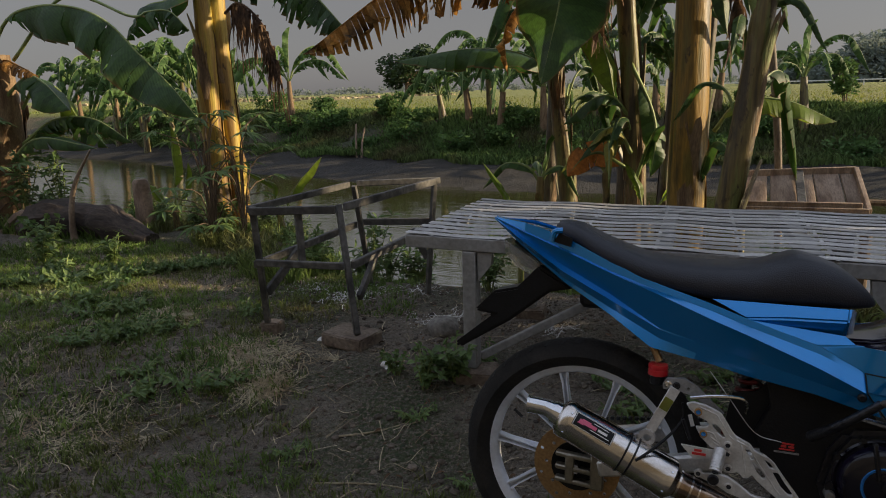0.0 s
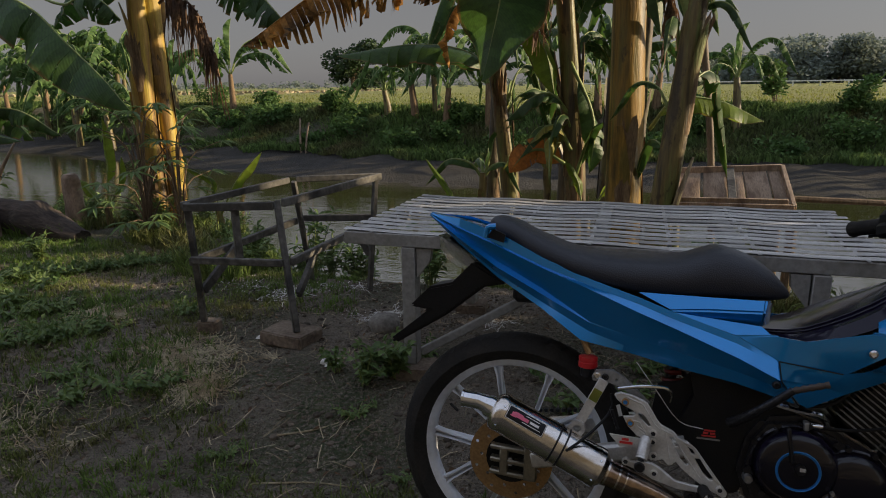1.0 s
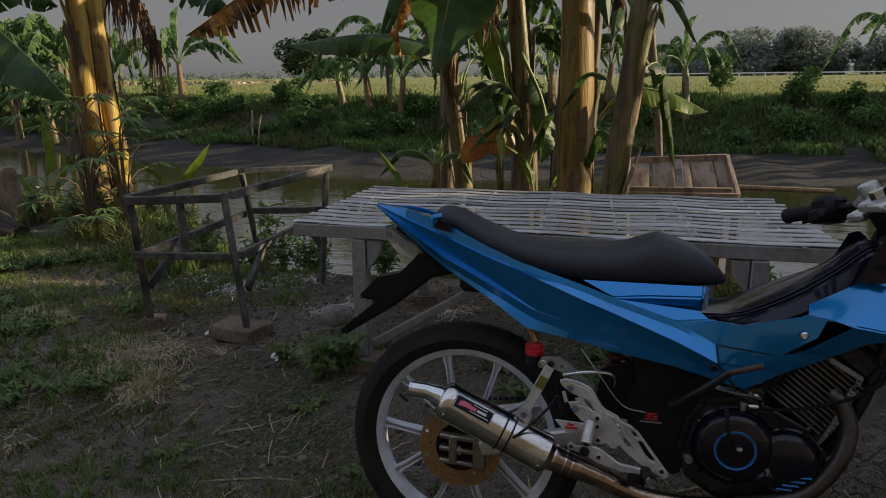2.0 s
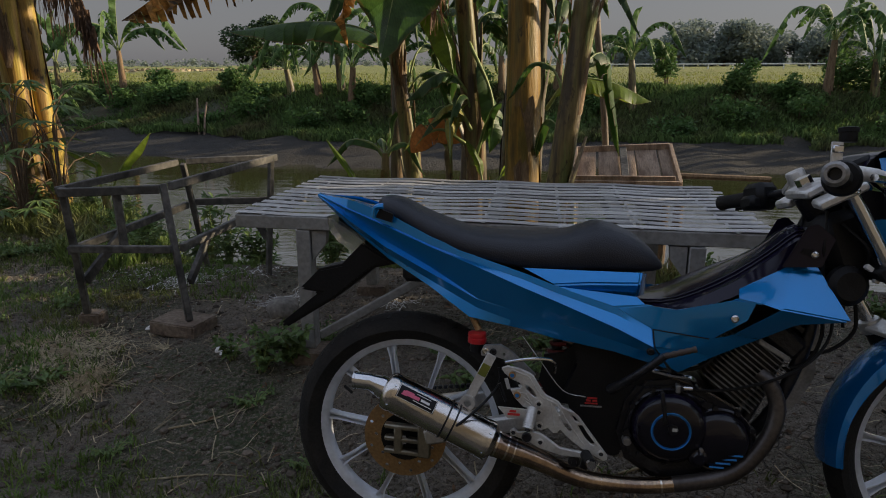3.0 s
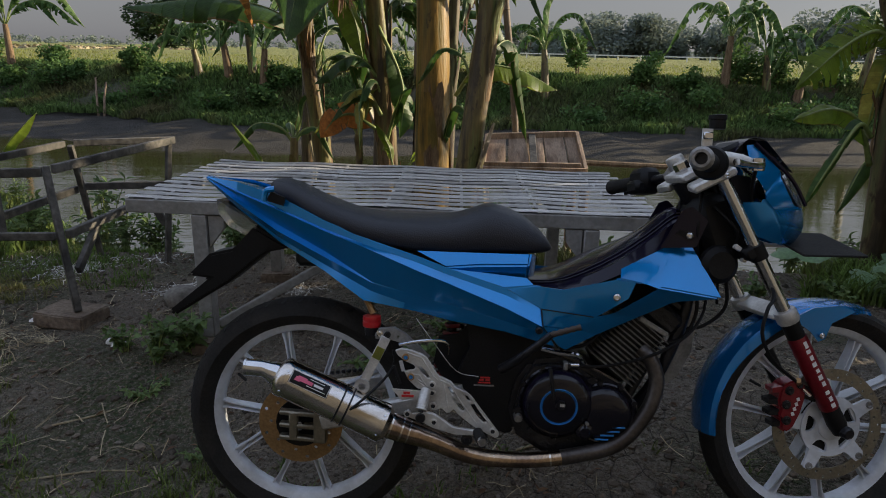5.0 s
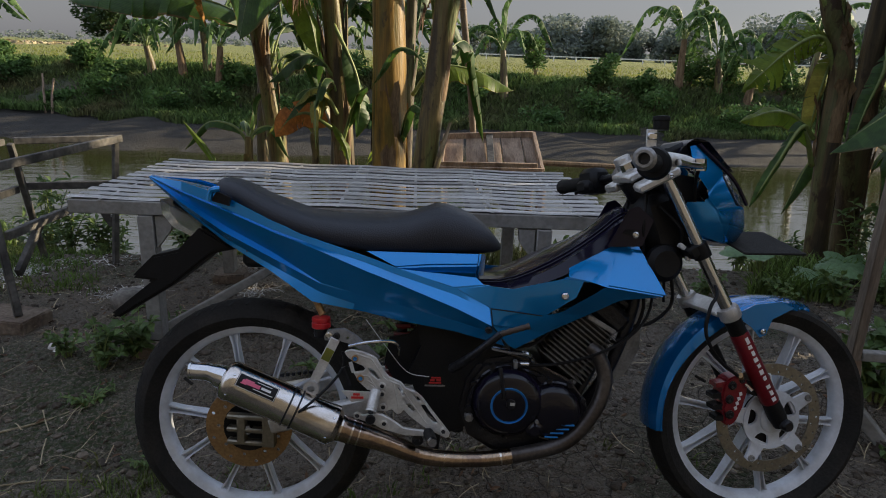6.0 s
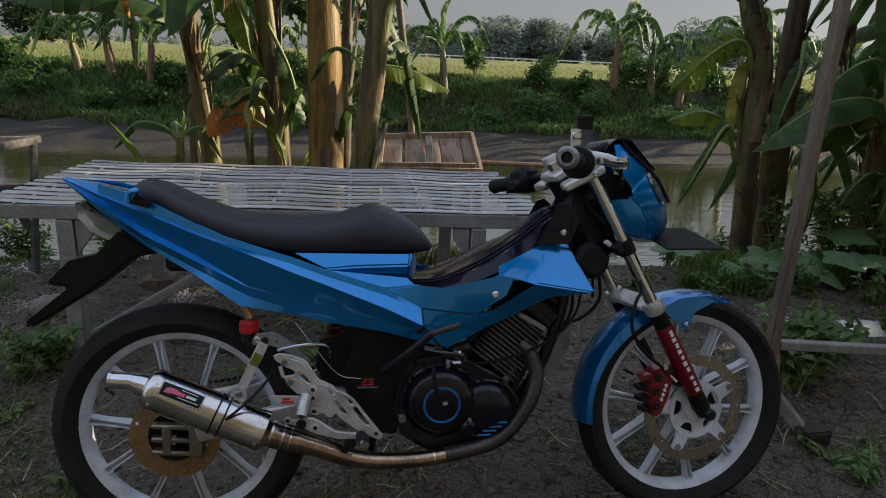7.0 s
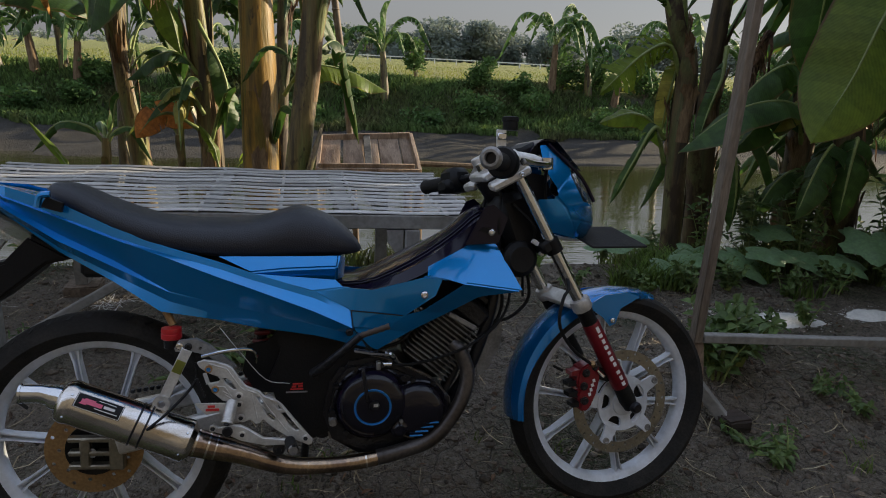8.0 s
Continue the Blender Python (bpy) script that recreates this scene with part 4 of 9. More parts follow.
# plants added out of view further right to keep the yard in shade
for k, (x, y, h, s) in enumerate(((4.6, 1.3, 2.3, 1.7), (4.3, 0.1, 2.2, 1.8), (5.3, 0.7, 2.6, 1.9), (4.9, -0.9, 2.3, 1.8), (6.2, 0.0, 2.8, 2.0), (6.4, 1.6, 2.7, 2.0), (5.8, -1.8, 2.6, 1.9), (7.0, -1.0, 2.9, 2.0), (7.6, 0.6, 3.0, 2.0), (5.6, 2.4, 2.4, 1.8), (6.9, 2.6, 2.6, 1.3), (5.0, 1.9, 2.2, 1.6), (8.4, 2.2, 3.0, 1.7), (8.0, 3.3, 2.9, 1.2), (5.25, 2.8, 1.8, 0.95), (5.9, 0.35, 2.2, 1.7), (6.6, 0.9, 2.3, 1.7), (5.2, -0.15, 2.0, 1.6), (5.6, 1.75, 2.05, 1.25), (7.2, 2.1, 2.5, 1.4), (6.3, 1.3, 2.2, 1.4))):
    b = banana("added tall banana plant beside the yard, blocking the low sun", "banana grove beside the yard")
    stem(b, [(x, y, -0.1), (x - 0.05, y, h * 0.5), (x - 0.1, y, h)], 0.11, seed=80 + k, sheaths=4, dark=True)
    crown(b, (x - 0.1, y, h - 0.1), 7, s, 80 + k, torn=0.3, n=14)
    if k < 6:
        crown(b, (x, y, 0.45), 5, 1.0, 150 + k, torn=0.15, n=12, up_leaf=False)
    crown(b, (x, y, h * 0.45), 5 if -2 < y < 1.7 or k == 14 else 2, s * 0.7, 95 + k, torn=0.2, n=12, up_leaf=False)


for k, (x, y, h, sz) in enumerate(((4.25, 2.55, 1.15, 0.85), (4.6, 3.1, 1.5, 0.95), (4.05, 2.9, 0.75, 0.7), (5.2, 3.7, 1.8, 1.1))):
    b = banana("dark leafy banana plant crowding the water's edge")
    stem(b, [(x, y, -0.9), (x - 0.03, y, 0.1), (x - 0.06, y, h)], 0.075, seed=170 + k, sheaths=8, dark=True)
    crown(b, (x - 0.06, y, h - 0.1), 9, sz, 171 + k, torn=0.35, n=16)
    crown(b, (x - 0.03, y, h * 0.5), 5, sz * 0.8, 181 + k, torn=0.3, n=14, up_leaf=False)
    if k < 2:
        dry_strands(b, [(x - 0.1, y - 0.05, h), (x - 0.2, y - 0.2, h + 0.1), (x - 0.3, y - 0.3, h - 0.05), (x - 0.32, y - 0.32, h - 0.3)], 60, 0.45, 31 + k, 0.08)

# young shoots between yard and water
def shoot(x, y, z, leaves, label):
    ob = thing("banana_shoot", I4, label, "banana shoot", "banana shoots")
    bm = add_tube(bmesh.new(), [(x, y, min(z - 0.25, ground_z(x, y) - 0.05)), (x + 0.01, y, z), (x, y, z + 0.2)], [0.04, 0.035, 0.022], 10, smooth=6)
    part("stem", bm, M_STEM, ob)
    for i, (dx, dz, mx, mz, w) in enumerate(leaves):
        leaf(ob, [(x, y, z + 0.12), (x + mx * 0.6, y, z + mz * 0.75), (x + mx, y, z + mz), (x + dx, y, z + dz)], w, M_LEAF_GLOW, torn=0.05, seed=i + int(x * 100), up=(0, -0.6, 0.7), start=0.3, rib=0.01)


shoot(-2.87, 2.9, 0.05, [(0.42, 0.64, 0.22, 0.46, 0.13), (-0.3, 0.52, -0.06, 0.42, 0.07)], "young banana shoot with two narrow bright leaves")
shoot(-3.84, 2.8, 0.05, [(0.06, 0.9, 0.06, 0.55, 0.13), (-0.25, 0.4, -0.2, 0.35, 0.09), (0.2, 0.6, 0.15, 0.4, 0.1)], "young banana shoot with upright leaves")
shoot(-1.0, 3.3, 0.0, [(-0.3, 0.62, -0.15, 0.42, 0.06)], "thin banana shoot with one slanting leaf")
shoot(-0.1, 3.2, 0.1, [(0.3, 0.4, 0.18, 0.4, 0.09), (-0.15, 0.55, -0.06, 0.4, 0.08)], "pale banana shoot curling beside a stem")
shoot(0.50, 3.35, 0.05, [(0.14, 0.22, 0.08, 0.26, 0.05), (-0.1, 0.3, -0.05, 0.25, 0.04)], "small banana shoot at the water")


# ---- far bank ----
def far_plant(x, y, h, size, seed, leaves=8, mat=None):
    ob = thing("banana_plant", Matrix.Translation((x, y, ground_z(x, y) - 0.05)), "distant banana plant with tattered leaves on the far bank", "banana plant", "banana plants on the far bank")
    rnd = random.Random(seed)
    lean = rnd.uniform(-0.15, 0.15)
    bm = add_tube(bmesh.new(), [(0, 0, 0), (lean * 0.4, 0, h * 0.5), (lean, 0, h)], [0.14, 0.11, 0.08], 9, smooth=6, jitter=0.04, rnd=rnd)
    part("stem", bm, M_STEM if seed % 2 else M_SHEATH, ob, smooth=70)
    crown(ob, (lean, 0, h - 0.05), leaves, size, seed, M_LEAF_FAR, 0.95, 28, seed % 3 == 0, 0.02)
    return ob


far = [(-7.3, 1.3, 1.9), (-8.6, 0.8, 1.4), (-6.0, 1.3, 1.9), (-6.6, 1.7, 2.0), (-16.6, 1.2, 1.9), (-23.2, 1.4, 2.0), (-27.4, 1.7, 2.2), (-20.0, 1.1, 1.7), (-31.0, 1.5, 2.1), (-25.0, 1.0, 1.8), (-4.6, 1.4, 2.0),
       (-3.0, 1.6, 2.0), (-1.2, 1.2, 1.7), (2.95, 1.5, 1.7), (8.9, 1.6, 1.8), (10.2, 1.2, 1.8), (11.0, 1.0, 1.5), (13.5, 1.5, 1.9), (16.0, 1.3, 1.8), (19.0, 1.6, 2.0), (0.6, 1.2, 1.6)]
for k, (x, h, s) in enumerate(far):
    far_plant(x * 0.9, far_edge(x * 0.9) + 4.0 + 0.5 * math.sin(k * 2.3), h * (1.2 if x < -9 else 0.95), s * (1.15 if x < -9 else 0.9), 200 + k)


for k, (x, y, h, s) in enumerate(((-29.5, 24.0, 2.2, 2.7), (-22.8, 21.3, 2.0, 2.3), (-24.5, 23.5, 2.4, 2.4), (-21.5, 22.5, 2.0, 2.2))):
    far_plant(x, y, h, s, 260 + k, 9)


for k, (x, y, h, sz) in enumerate(((-18.5, 18.6, 1.3, 1.7), (-16.2, 17.6, 1.0, 1.5), (-20.8, 19.4, 1.6, 2.0), (-14.6, 17.2, 0.8, 1.3), (-24.0, 21.0, 1.8, 2.3))):
    far_plant(x, y, h, sz, 281 + k, 10)


def cloud_of_leaves(rnd, centres, count, leaf_size, squash=0.8):
    """Many small pointed leaves around centres (x, y, z, radius)."""
    verts, faces = [], []
    for x, y, z, r in centres:
        for _ in range(count):
            u = Vector((rnd.gauss(0, 1), rnd.gauss(0, 1), rnd.gauss(0, 1))).normalized() * r * rnd.random() ** 0.45
            p = Vector((x, y, z)) + Vector((u.x, u.y, u.z * squash))
            a = Vector((rnd.uniform(-1, 1), rnd.uniform(-1, 1), rnd.uniform(-0.7, 0.4))).normalized() * leaf_size * rnd.uniform(0.6, 1.3)
            s = a.cross(Vector((rnd.uniform(-1, 1), rnd.uniform(-1, 1), rnd.uniform(-1, 1)))).normalized() * leaf_size * 0.28
            k = len(verts)
            verts += [p - a * 0.5, p + s, p + a * 0.5, p - s]
            faces.append((k, k + 1, k + 2, k + 3))
    return verts, faces


def shrub(x, y, z, r, h, seed, count=420, leaf_size=0.12, mat=None, label="leafy green shrub on the far bank", group="shrubs on the far bank"):
    rnd = random.Random(seed)
    ob = thing("shrub", Matrix.Translation((x, y, z)), label, "shrub", group)
    bm = bmesh.new()
    centres = []
    for k in range(5):
        a = rnd.uniform(0, math.tau)
        tip = Vector((math.cos(a) * r * 0.6, math.sin(a) * r * 0.6, h * rnd.uniform(0.5, 0.95)))
        add_tube(bm, [(0, 0, -0.1), tip * 0.5 + Vector((0, 0, 0.1)), tip], [0.02, 0.012, 0.006], 5)
        centres.append((*tip, r * rnd.uniform(0.35, 0.55)))
        centres.append((*(tip * 0.6), r * rnd.uniform(0.4, 0.6)))
    part("stems", bm, M_BARK, ob)
    v, f = cloud_of_leaves(rnd, centres, count // 10, leaf_size)
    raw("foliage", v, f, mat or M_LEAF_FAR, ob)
    return ob


for k, (x, r, h) in enumerate(((-11.2, 0.7, 1.1), (4.2, 0.7, 1.7), (6.1, 0.7, 1.5), (-13.5, 0.6, 0.8), (-15.0, 0.7, 0.9), (-18.6, 0.9, 1.1), (-9.8, 0.6, 0.7), (7.6, 0.6, 1.0), (9.4, 0.9, 1.5), (10.5, 0.9, 1.4), (-5.3, 0.8, 0.9), (-2.2, 0.9, 1.1), (-0.4, 0.8, 1.2), (12.5, 1.0, 1.4), (14.7, 1.0, 1.3), (1.6, 0.6, 0.8), (17.5, 1.2, 1.5), (-21.5, 1.0, 1.2))):
    x *= 0.9
    y = far_edge(x) + 4.3 + 0.6 * math.sin(k * 1.7)
    shrub(x, y, ground_z(x, y) - 0.1, r * 0.85, h * 0.8, 300 + k, 1300, 0.13)
for k in range(26):
    rnd = random.Random(700 + k)
    x = -26 + k * 1.75 + rnd.uniform(-0.6, 0.6)
    y = far_edge(x) + rnd.uniform(2.0, 3.8)
    shrub(x, y, ground_z(x, y), rnd.uniform(0.5, 0.9), rnd.uniform(0.35, 0.7), 720 + k, 800, 0.13)


def blades(name, pts, height, width, mat, seed, lean=0.5):
    """Grass: one bent, tapered blade at each point, in one mesh."""
    rs = np.random.RandomState(seed)
    p = np.array(pts)
    n = len(p)
    a = rs.uniform(0, math.tau, n)
    h = height * rs.uniform(0.45, 1.25, n)
    w = width * rs.uniform(0.6, 1.4, n)
    side = np.stack([np.cos(a), np.sin(a), np.zeros(n)], 1) * w[:, None] / 2
    b = rs.uniform(0, math.tau, n)
    off = np.stack([np.cos(b), np.sin(b), np.zeros(n)], 1) * (h * lean * rs.uniform(0.2, 1, n))[:, None]
    mid = p + off * 0.3 + np.stack([np.zeros(n), np.zeros(n), h * 0.6], 1)
    tip = p + off + np.stack([np.zeros(n), np.zeros(n), h * 0.92], 1)
    verts = np.concatenate([p - side, p + side, mid + side * 0.8, mid - side * 0.8, tip], 0)
    i = np.arange(n)
    faces = [(q, q + n, q + 2 * n, q + 3 * n) for q in i] + [(q + 3 * n, q + 2 * n, q + 4 * n) for q in i]
    return raw(name, verts.tolist(), faces, mat)


rs = np.random.RandomState(5)
pts = []
while len(pts) < 100000:
    x = rs.uniform(-34, 24)
    q = rs.uniform(0, 1)
    y = far_edge(x) + 1.5 + 0.6 * noise.noise((x * 0.8, 2, 1)) + 3.8 * q
    if noise.noise((x * 0.7, y * 0.7, 4)) > -0.25 - 0.3 * (1 - q):
        pts.append((x, y, ground_z(x, y) - 0.02))
tagged(blades("bank_grass", pts, 0.24, 0.05, M_BANK, 1, 0.8), "thick green grass and weeds on the far river bank", "grass", kind="stuff")
pts = []
for _ in range(30000):
    y = 18.3 + 45 * rs.uniform(0, 1) ** 2.2
    x = rs.uniform(-1, 1) * (16 + y * 0.9) - 2
    if y > far_edge(x) + 4.6:
        pts.append((x, y, ground_z(x, y) - 0.02))
tagged(blades("field_grass", pts, 0.13, 0.05, M_FIELDGRASS, 2), "yellow-green rice stubble and grass in the field", "grass", kind="stuff")


# ---- distance ----
def tree(x, y, h, spread, seed, mat, label, count=1500, leaf_size=0.7, group=""):
    rnd = random.Random(seed)
    ob = thing("tree", Matrix.Translation((x, y, 0.3)), label, "tree", group)
    bm = bmesh.new()
    add_tube(bm, [(0, 0, -0.2), (0.1, 0, h * 0.25), (0, 0, h * 0.5)], [h * 0.045, h * 0.03, h * 0.018], 9, smooth=6)
    centres = []
    for k in range(11):
        a, q = rnd.uniform(0, math.tau), rnd.uniform(0.25, 1)
        tip = Vector((math.cos(a) * spread * 0.42 * q, math.sin(a) * spread * 0.42 * q, h * rnd.uniform(0.14, 0.88)))
        add_tube(bm, [(0, 0, h * 0.25), tip * 0.5 + Vector((0, 0, h * 0.12)), tip], [h * 0.015, h * 0.01, h * 0.004], 5)
        centres.append((*tip, spread * rnd.uniform(0.15, 0.27)))
    part("trunk", bm, M_BARK, ob)
    v, f = cloud_of_leaves(rnd, centres, count // 11, leaf_size, 0.75)
    raw("crown", v, f, mat, ob)
    return ob


tree(-68, 150, 11.5, 16, 1, M_TREE, "large dark broad-crowned tree out in the field", 5200, 1.0)
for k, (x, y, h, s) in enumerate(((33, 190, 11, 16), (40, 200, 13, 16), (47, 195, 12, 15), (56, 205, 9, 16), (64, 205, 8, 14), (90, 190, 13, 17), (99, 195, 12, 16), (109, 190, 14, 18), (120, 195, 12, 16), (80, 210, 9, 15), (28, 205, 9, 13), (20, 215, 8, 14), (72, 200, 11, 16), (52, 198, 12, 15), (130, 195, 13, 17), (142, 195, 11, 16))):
    tree(x, y, h, s * 1.25, 40 + k, M_TREE_HAZED, "hazy distant tree at the edge of the field", 3000, 1.2, "trees at the far edge of the field")


def far_wood():
    rnd = random.Random(9)
    verts, faces = [], []
    cs = []
    for k in range(420):
        x = -420 + k * 2.0 + rnd.uniform(-2, 2)
        cs.append((x, 340 + rnd.uniform(-15, 15), rnd.uniform(1.0, 3.2), rnd.uniform(1.6, 3.4)))
    return cloud_of_leaves(rnd, cs, 40, 1.4)


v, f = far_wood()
tagged(raw("far_woods", v, f, M_TREE_HAZED), "low hazy line of woods on the horizon", "woods", kind="stuff")


def rail_fence():
    ob = thing("rail_fence", I4, "thin white rail fence far across the field", "fence")
    for k in range(30):
        bm = add_box(bmesh.new(), (-8 + k * 3.5, 105, 0.75), (0.16, 0.16, 0.9), bevel=0.01)
        part("post", bm, M_WHITE, ob)
    part("rail", add_box(bmesh.new(), (43, 104.9, 1.1), (104, 0.1, 0.16), bevel=0.01), M_WHITE, ob)


rail_fence()
rs = np.random.RandomState(12)
pts = [(rs.uniform(-110, -42), rs.uniform(70, 120), 0.38) for _ in range(900)]
tagged(blades("pale_stubble", pts, 0.35, 0.6, M_STRAW, 3, 1.5), "pale heaps of cut straw far out in the field", "straw", kind="stuff")

# two sticks in the far mud
for k, (x, dx, h) in enumerate(((-10.05, 0.05, 0.95), (-9.85, 0.18, 0.85))):
    y = far_edge(x) + 1.6
    ob = thing("stick", Matrix.Translation((x, y, ground_z(x, y))), "thin bare stick stuck upright in river mud", "stick", "sticks in the mud")
    part("shaft", add_tube(bmesh.new(), [(0, 0, -0.2), (dx * 0.4, 0, h * 0.5), (dx, 0, h)], [0.035, 0.03, 0.022], 7), M_PLANK, ob)


# ---- bamboo bench behind the motorcycle ----
def bench():
    ob = thing("bamboo_bench", I4, "low bench with greyed timber frame and split bamboo slats", "bench")
    z = 0.65
    fl, bl, fr, br = Vector((-0.77, 0.71, z)), Vector((-0.73, 1.55, z)), Vector((1.04, 0.66, z)), Vector((1.0, 1.5, z))
    down = Vector((0, 0, -0.045))

    def beam(name, a, c, w, h, mat=M_WHITEWOOD):
        part(name, add_beam(bmesh.new(), a, c, w, h), mat, ob)
    beam("rail", fl + Vector((0, 0.03, -0.033)), fr + Vector((0, 0.03, -0.033)), 0.04, 0.046)
    beam("rail", bl + down - Vector((0, 0.03, 0)), br + down - Vector((0, 0.03, 0)), 0.045, 0.07)
    for a, c in ((fl, bl), (fr, br)):
        d = 0.024 if a is fl else -0.024
        beam("end_rail", a + down + Vector((d, 0.06, 0)), c + down + Vector((d, -0.06, 0)), 0.04, 0.05)
    for k in (0.25, 0.5, 0.75):
        beam("cross_bar", fl.lerp(fr, k) + down + Vector((0, 0.055, 0.002)), bl.lerp(br, k) + down + Vector((0, -0.055, 0.002)), 0.05, 0.055)
    for x, y in ((-0.52, 0.74), (0.80, 0.70), (-0.48, 1.48), (0.78, 1.44)):
        g = ground_z(x, y) + 0.045
        beam("leg", (x, y, g), (x, y, z - 0.058), 0.058, 0.05)
        for s in ((-1,) if x > 0 else (1,)):
            part("gusset", add_plate(bmesh.new(), [(x + s * 0.030, z - 0.17), (x + s * 0.030, z - 0.06), (x + s * 0.085, z - 0.06), (x + s * 0.080, z - 0.105)], 0.03, Matrix.Translation((0, y - 0.018, 0))), M_WHITEWOOD, ob)
    beam("long_brace", (-0.5, 0.78, 0.17), (0.08, 0.9, 0.5), 0.022, 0.030)
    # slats: half-round bamboo splits that sag and wander a little
    rnd = random.Random(4)
    n = 13
    for i in range(n):
        k = (i + 0.5) / n
        a, c = fl.lerp(bl, k), fr.lerp(br, k)
        w = 0.0205 * rnd.uniform(0.88, 1.1)
        ph, amp = rnd.uniform(0, 6), rnd.uniform(0.0005, 0.003)
        bm = bmesh.new()
        rows = []
        m = 22
        e0, e1 = rnd.uniform(-0.004, 0.006), rnd.uniform(-0.012, 0.012)
        for j in range(m + 1):
            s = j / m
            p = a.lerp(c, s) + Vector((e0 * (1 - s) + e1 * s, amp * math.sin(s * 9 + ph), 0.0012 * math.sin(s * 14 + ph * 2) - 0.005 * math.sin(s * math.pi * 4) ** 2))
            p.z -= 0.003
            rows.append([p + Vector((0, -w, 0)), p + Vector((0, -w * 0.85, 0.0018)), p + Vector((0, 0, 0.0028)), p + Vector((0, w * 0.85, 0.0018)), p + Vector((0, w, 0)), p + Vector((0, -w, 0))])
        add_skin(bm, rows)
        part("slat", bm, M_BAMBOO, ob, smooth=50)
    for k in (0.06, 0.2, 0.34, 0.49, 0.63, 0.77, 0.93):
        a, c = fl.lerp(fr, k), bl.lerp(br, k)
        rows = []
        for j in range(4 * n + 1):
            p = a.lerp(c, j / (4 * n))
            p.z += 0.0032 * math.sin((j / 4 + 0.25) * math.pi) - 0.004 - 0.006 * math.sin(k * math.pi * 4) ** 2
            rows.append([p + Vector((-0.006, 0, -0.002)), p + Vector((0, 0, 0.0)), p + Vector((0.006, 0, -0.002))])
        bm = bmesh.new()
        add_skin(bm, rows)
        part("weaver", bm, M_BAMBOO, ob, smooth=40)
    return ob


bench()


def block(x, y, s, rz, label, mat=M_BRICK, name="brick", cat="brick", z=None, group="bricks under the legs"):
    z = ground_z(x, y) if z is None else z
    rnd = random.Random(int(x * 1000))
    bm = bmesh.new()
    bmesh.ops.create_cube(bm, size=1, matrix=Matrix.Diagonal((*s, 1)))
    bmesh.ops.bevel(bm, geom=bm.edges[:], offset=0.006, segments=2, affect="EDGES")
    bmesh.ops.subdivide_edges(bm, edges=[e for e in bm.edges if e.calc_length() > 0.03], cuts=3, use_grid_fill=True)
    for v in bm.verts:
        v.co += Vector((rnd.uniform(-1, 1), rnd.uniform(-1, 1), rnd.uniform(-1, 1))) * 0.0018
    ob = part(name, bm, mat)
    ob.matrix_basis = pose(x, y, z + s[2] / 2 - 0.006, rnd.uniform(-2, 2), rnd.uniform(-2, 2), rz)
    return tagged(ob, label, cat, group)


block(-0.5, 0.73, (0.15, 0.13, 0.05), 12, "flat worn brick under a bench leg")
block(0.80, 0.70, (0.15, 0.13, 0.05), -8, "flat worn brick under a bench leg")
block(-0.48, 1.48, (0.14, 0.12, 0.05), 5, "flat worn brick under a bench leg")
block(0.78, 1.44, (0.14, 0.12, 0.05), 30, "flat worn brick under a bench leg")
block(-1.135, 0.915, (0.215, 0.16, 0.058), -10, "reddish-brown brick carrying a frame post")
block(-1.57, 0.95, (0.09, 0.075, 0.06), 10, "small broken brick under a frame post")


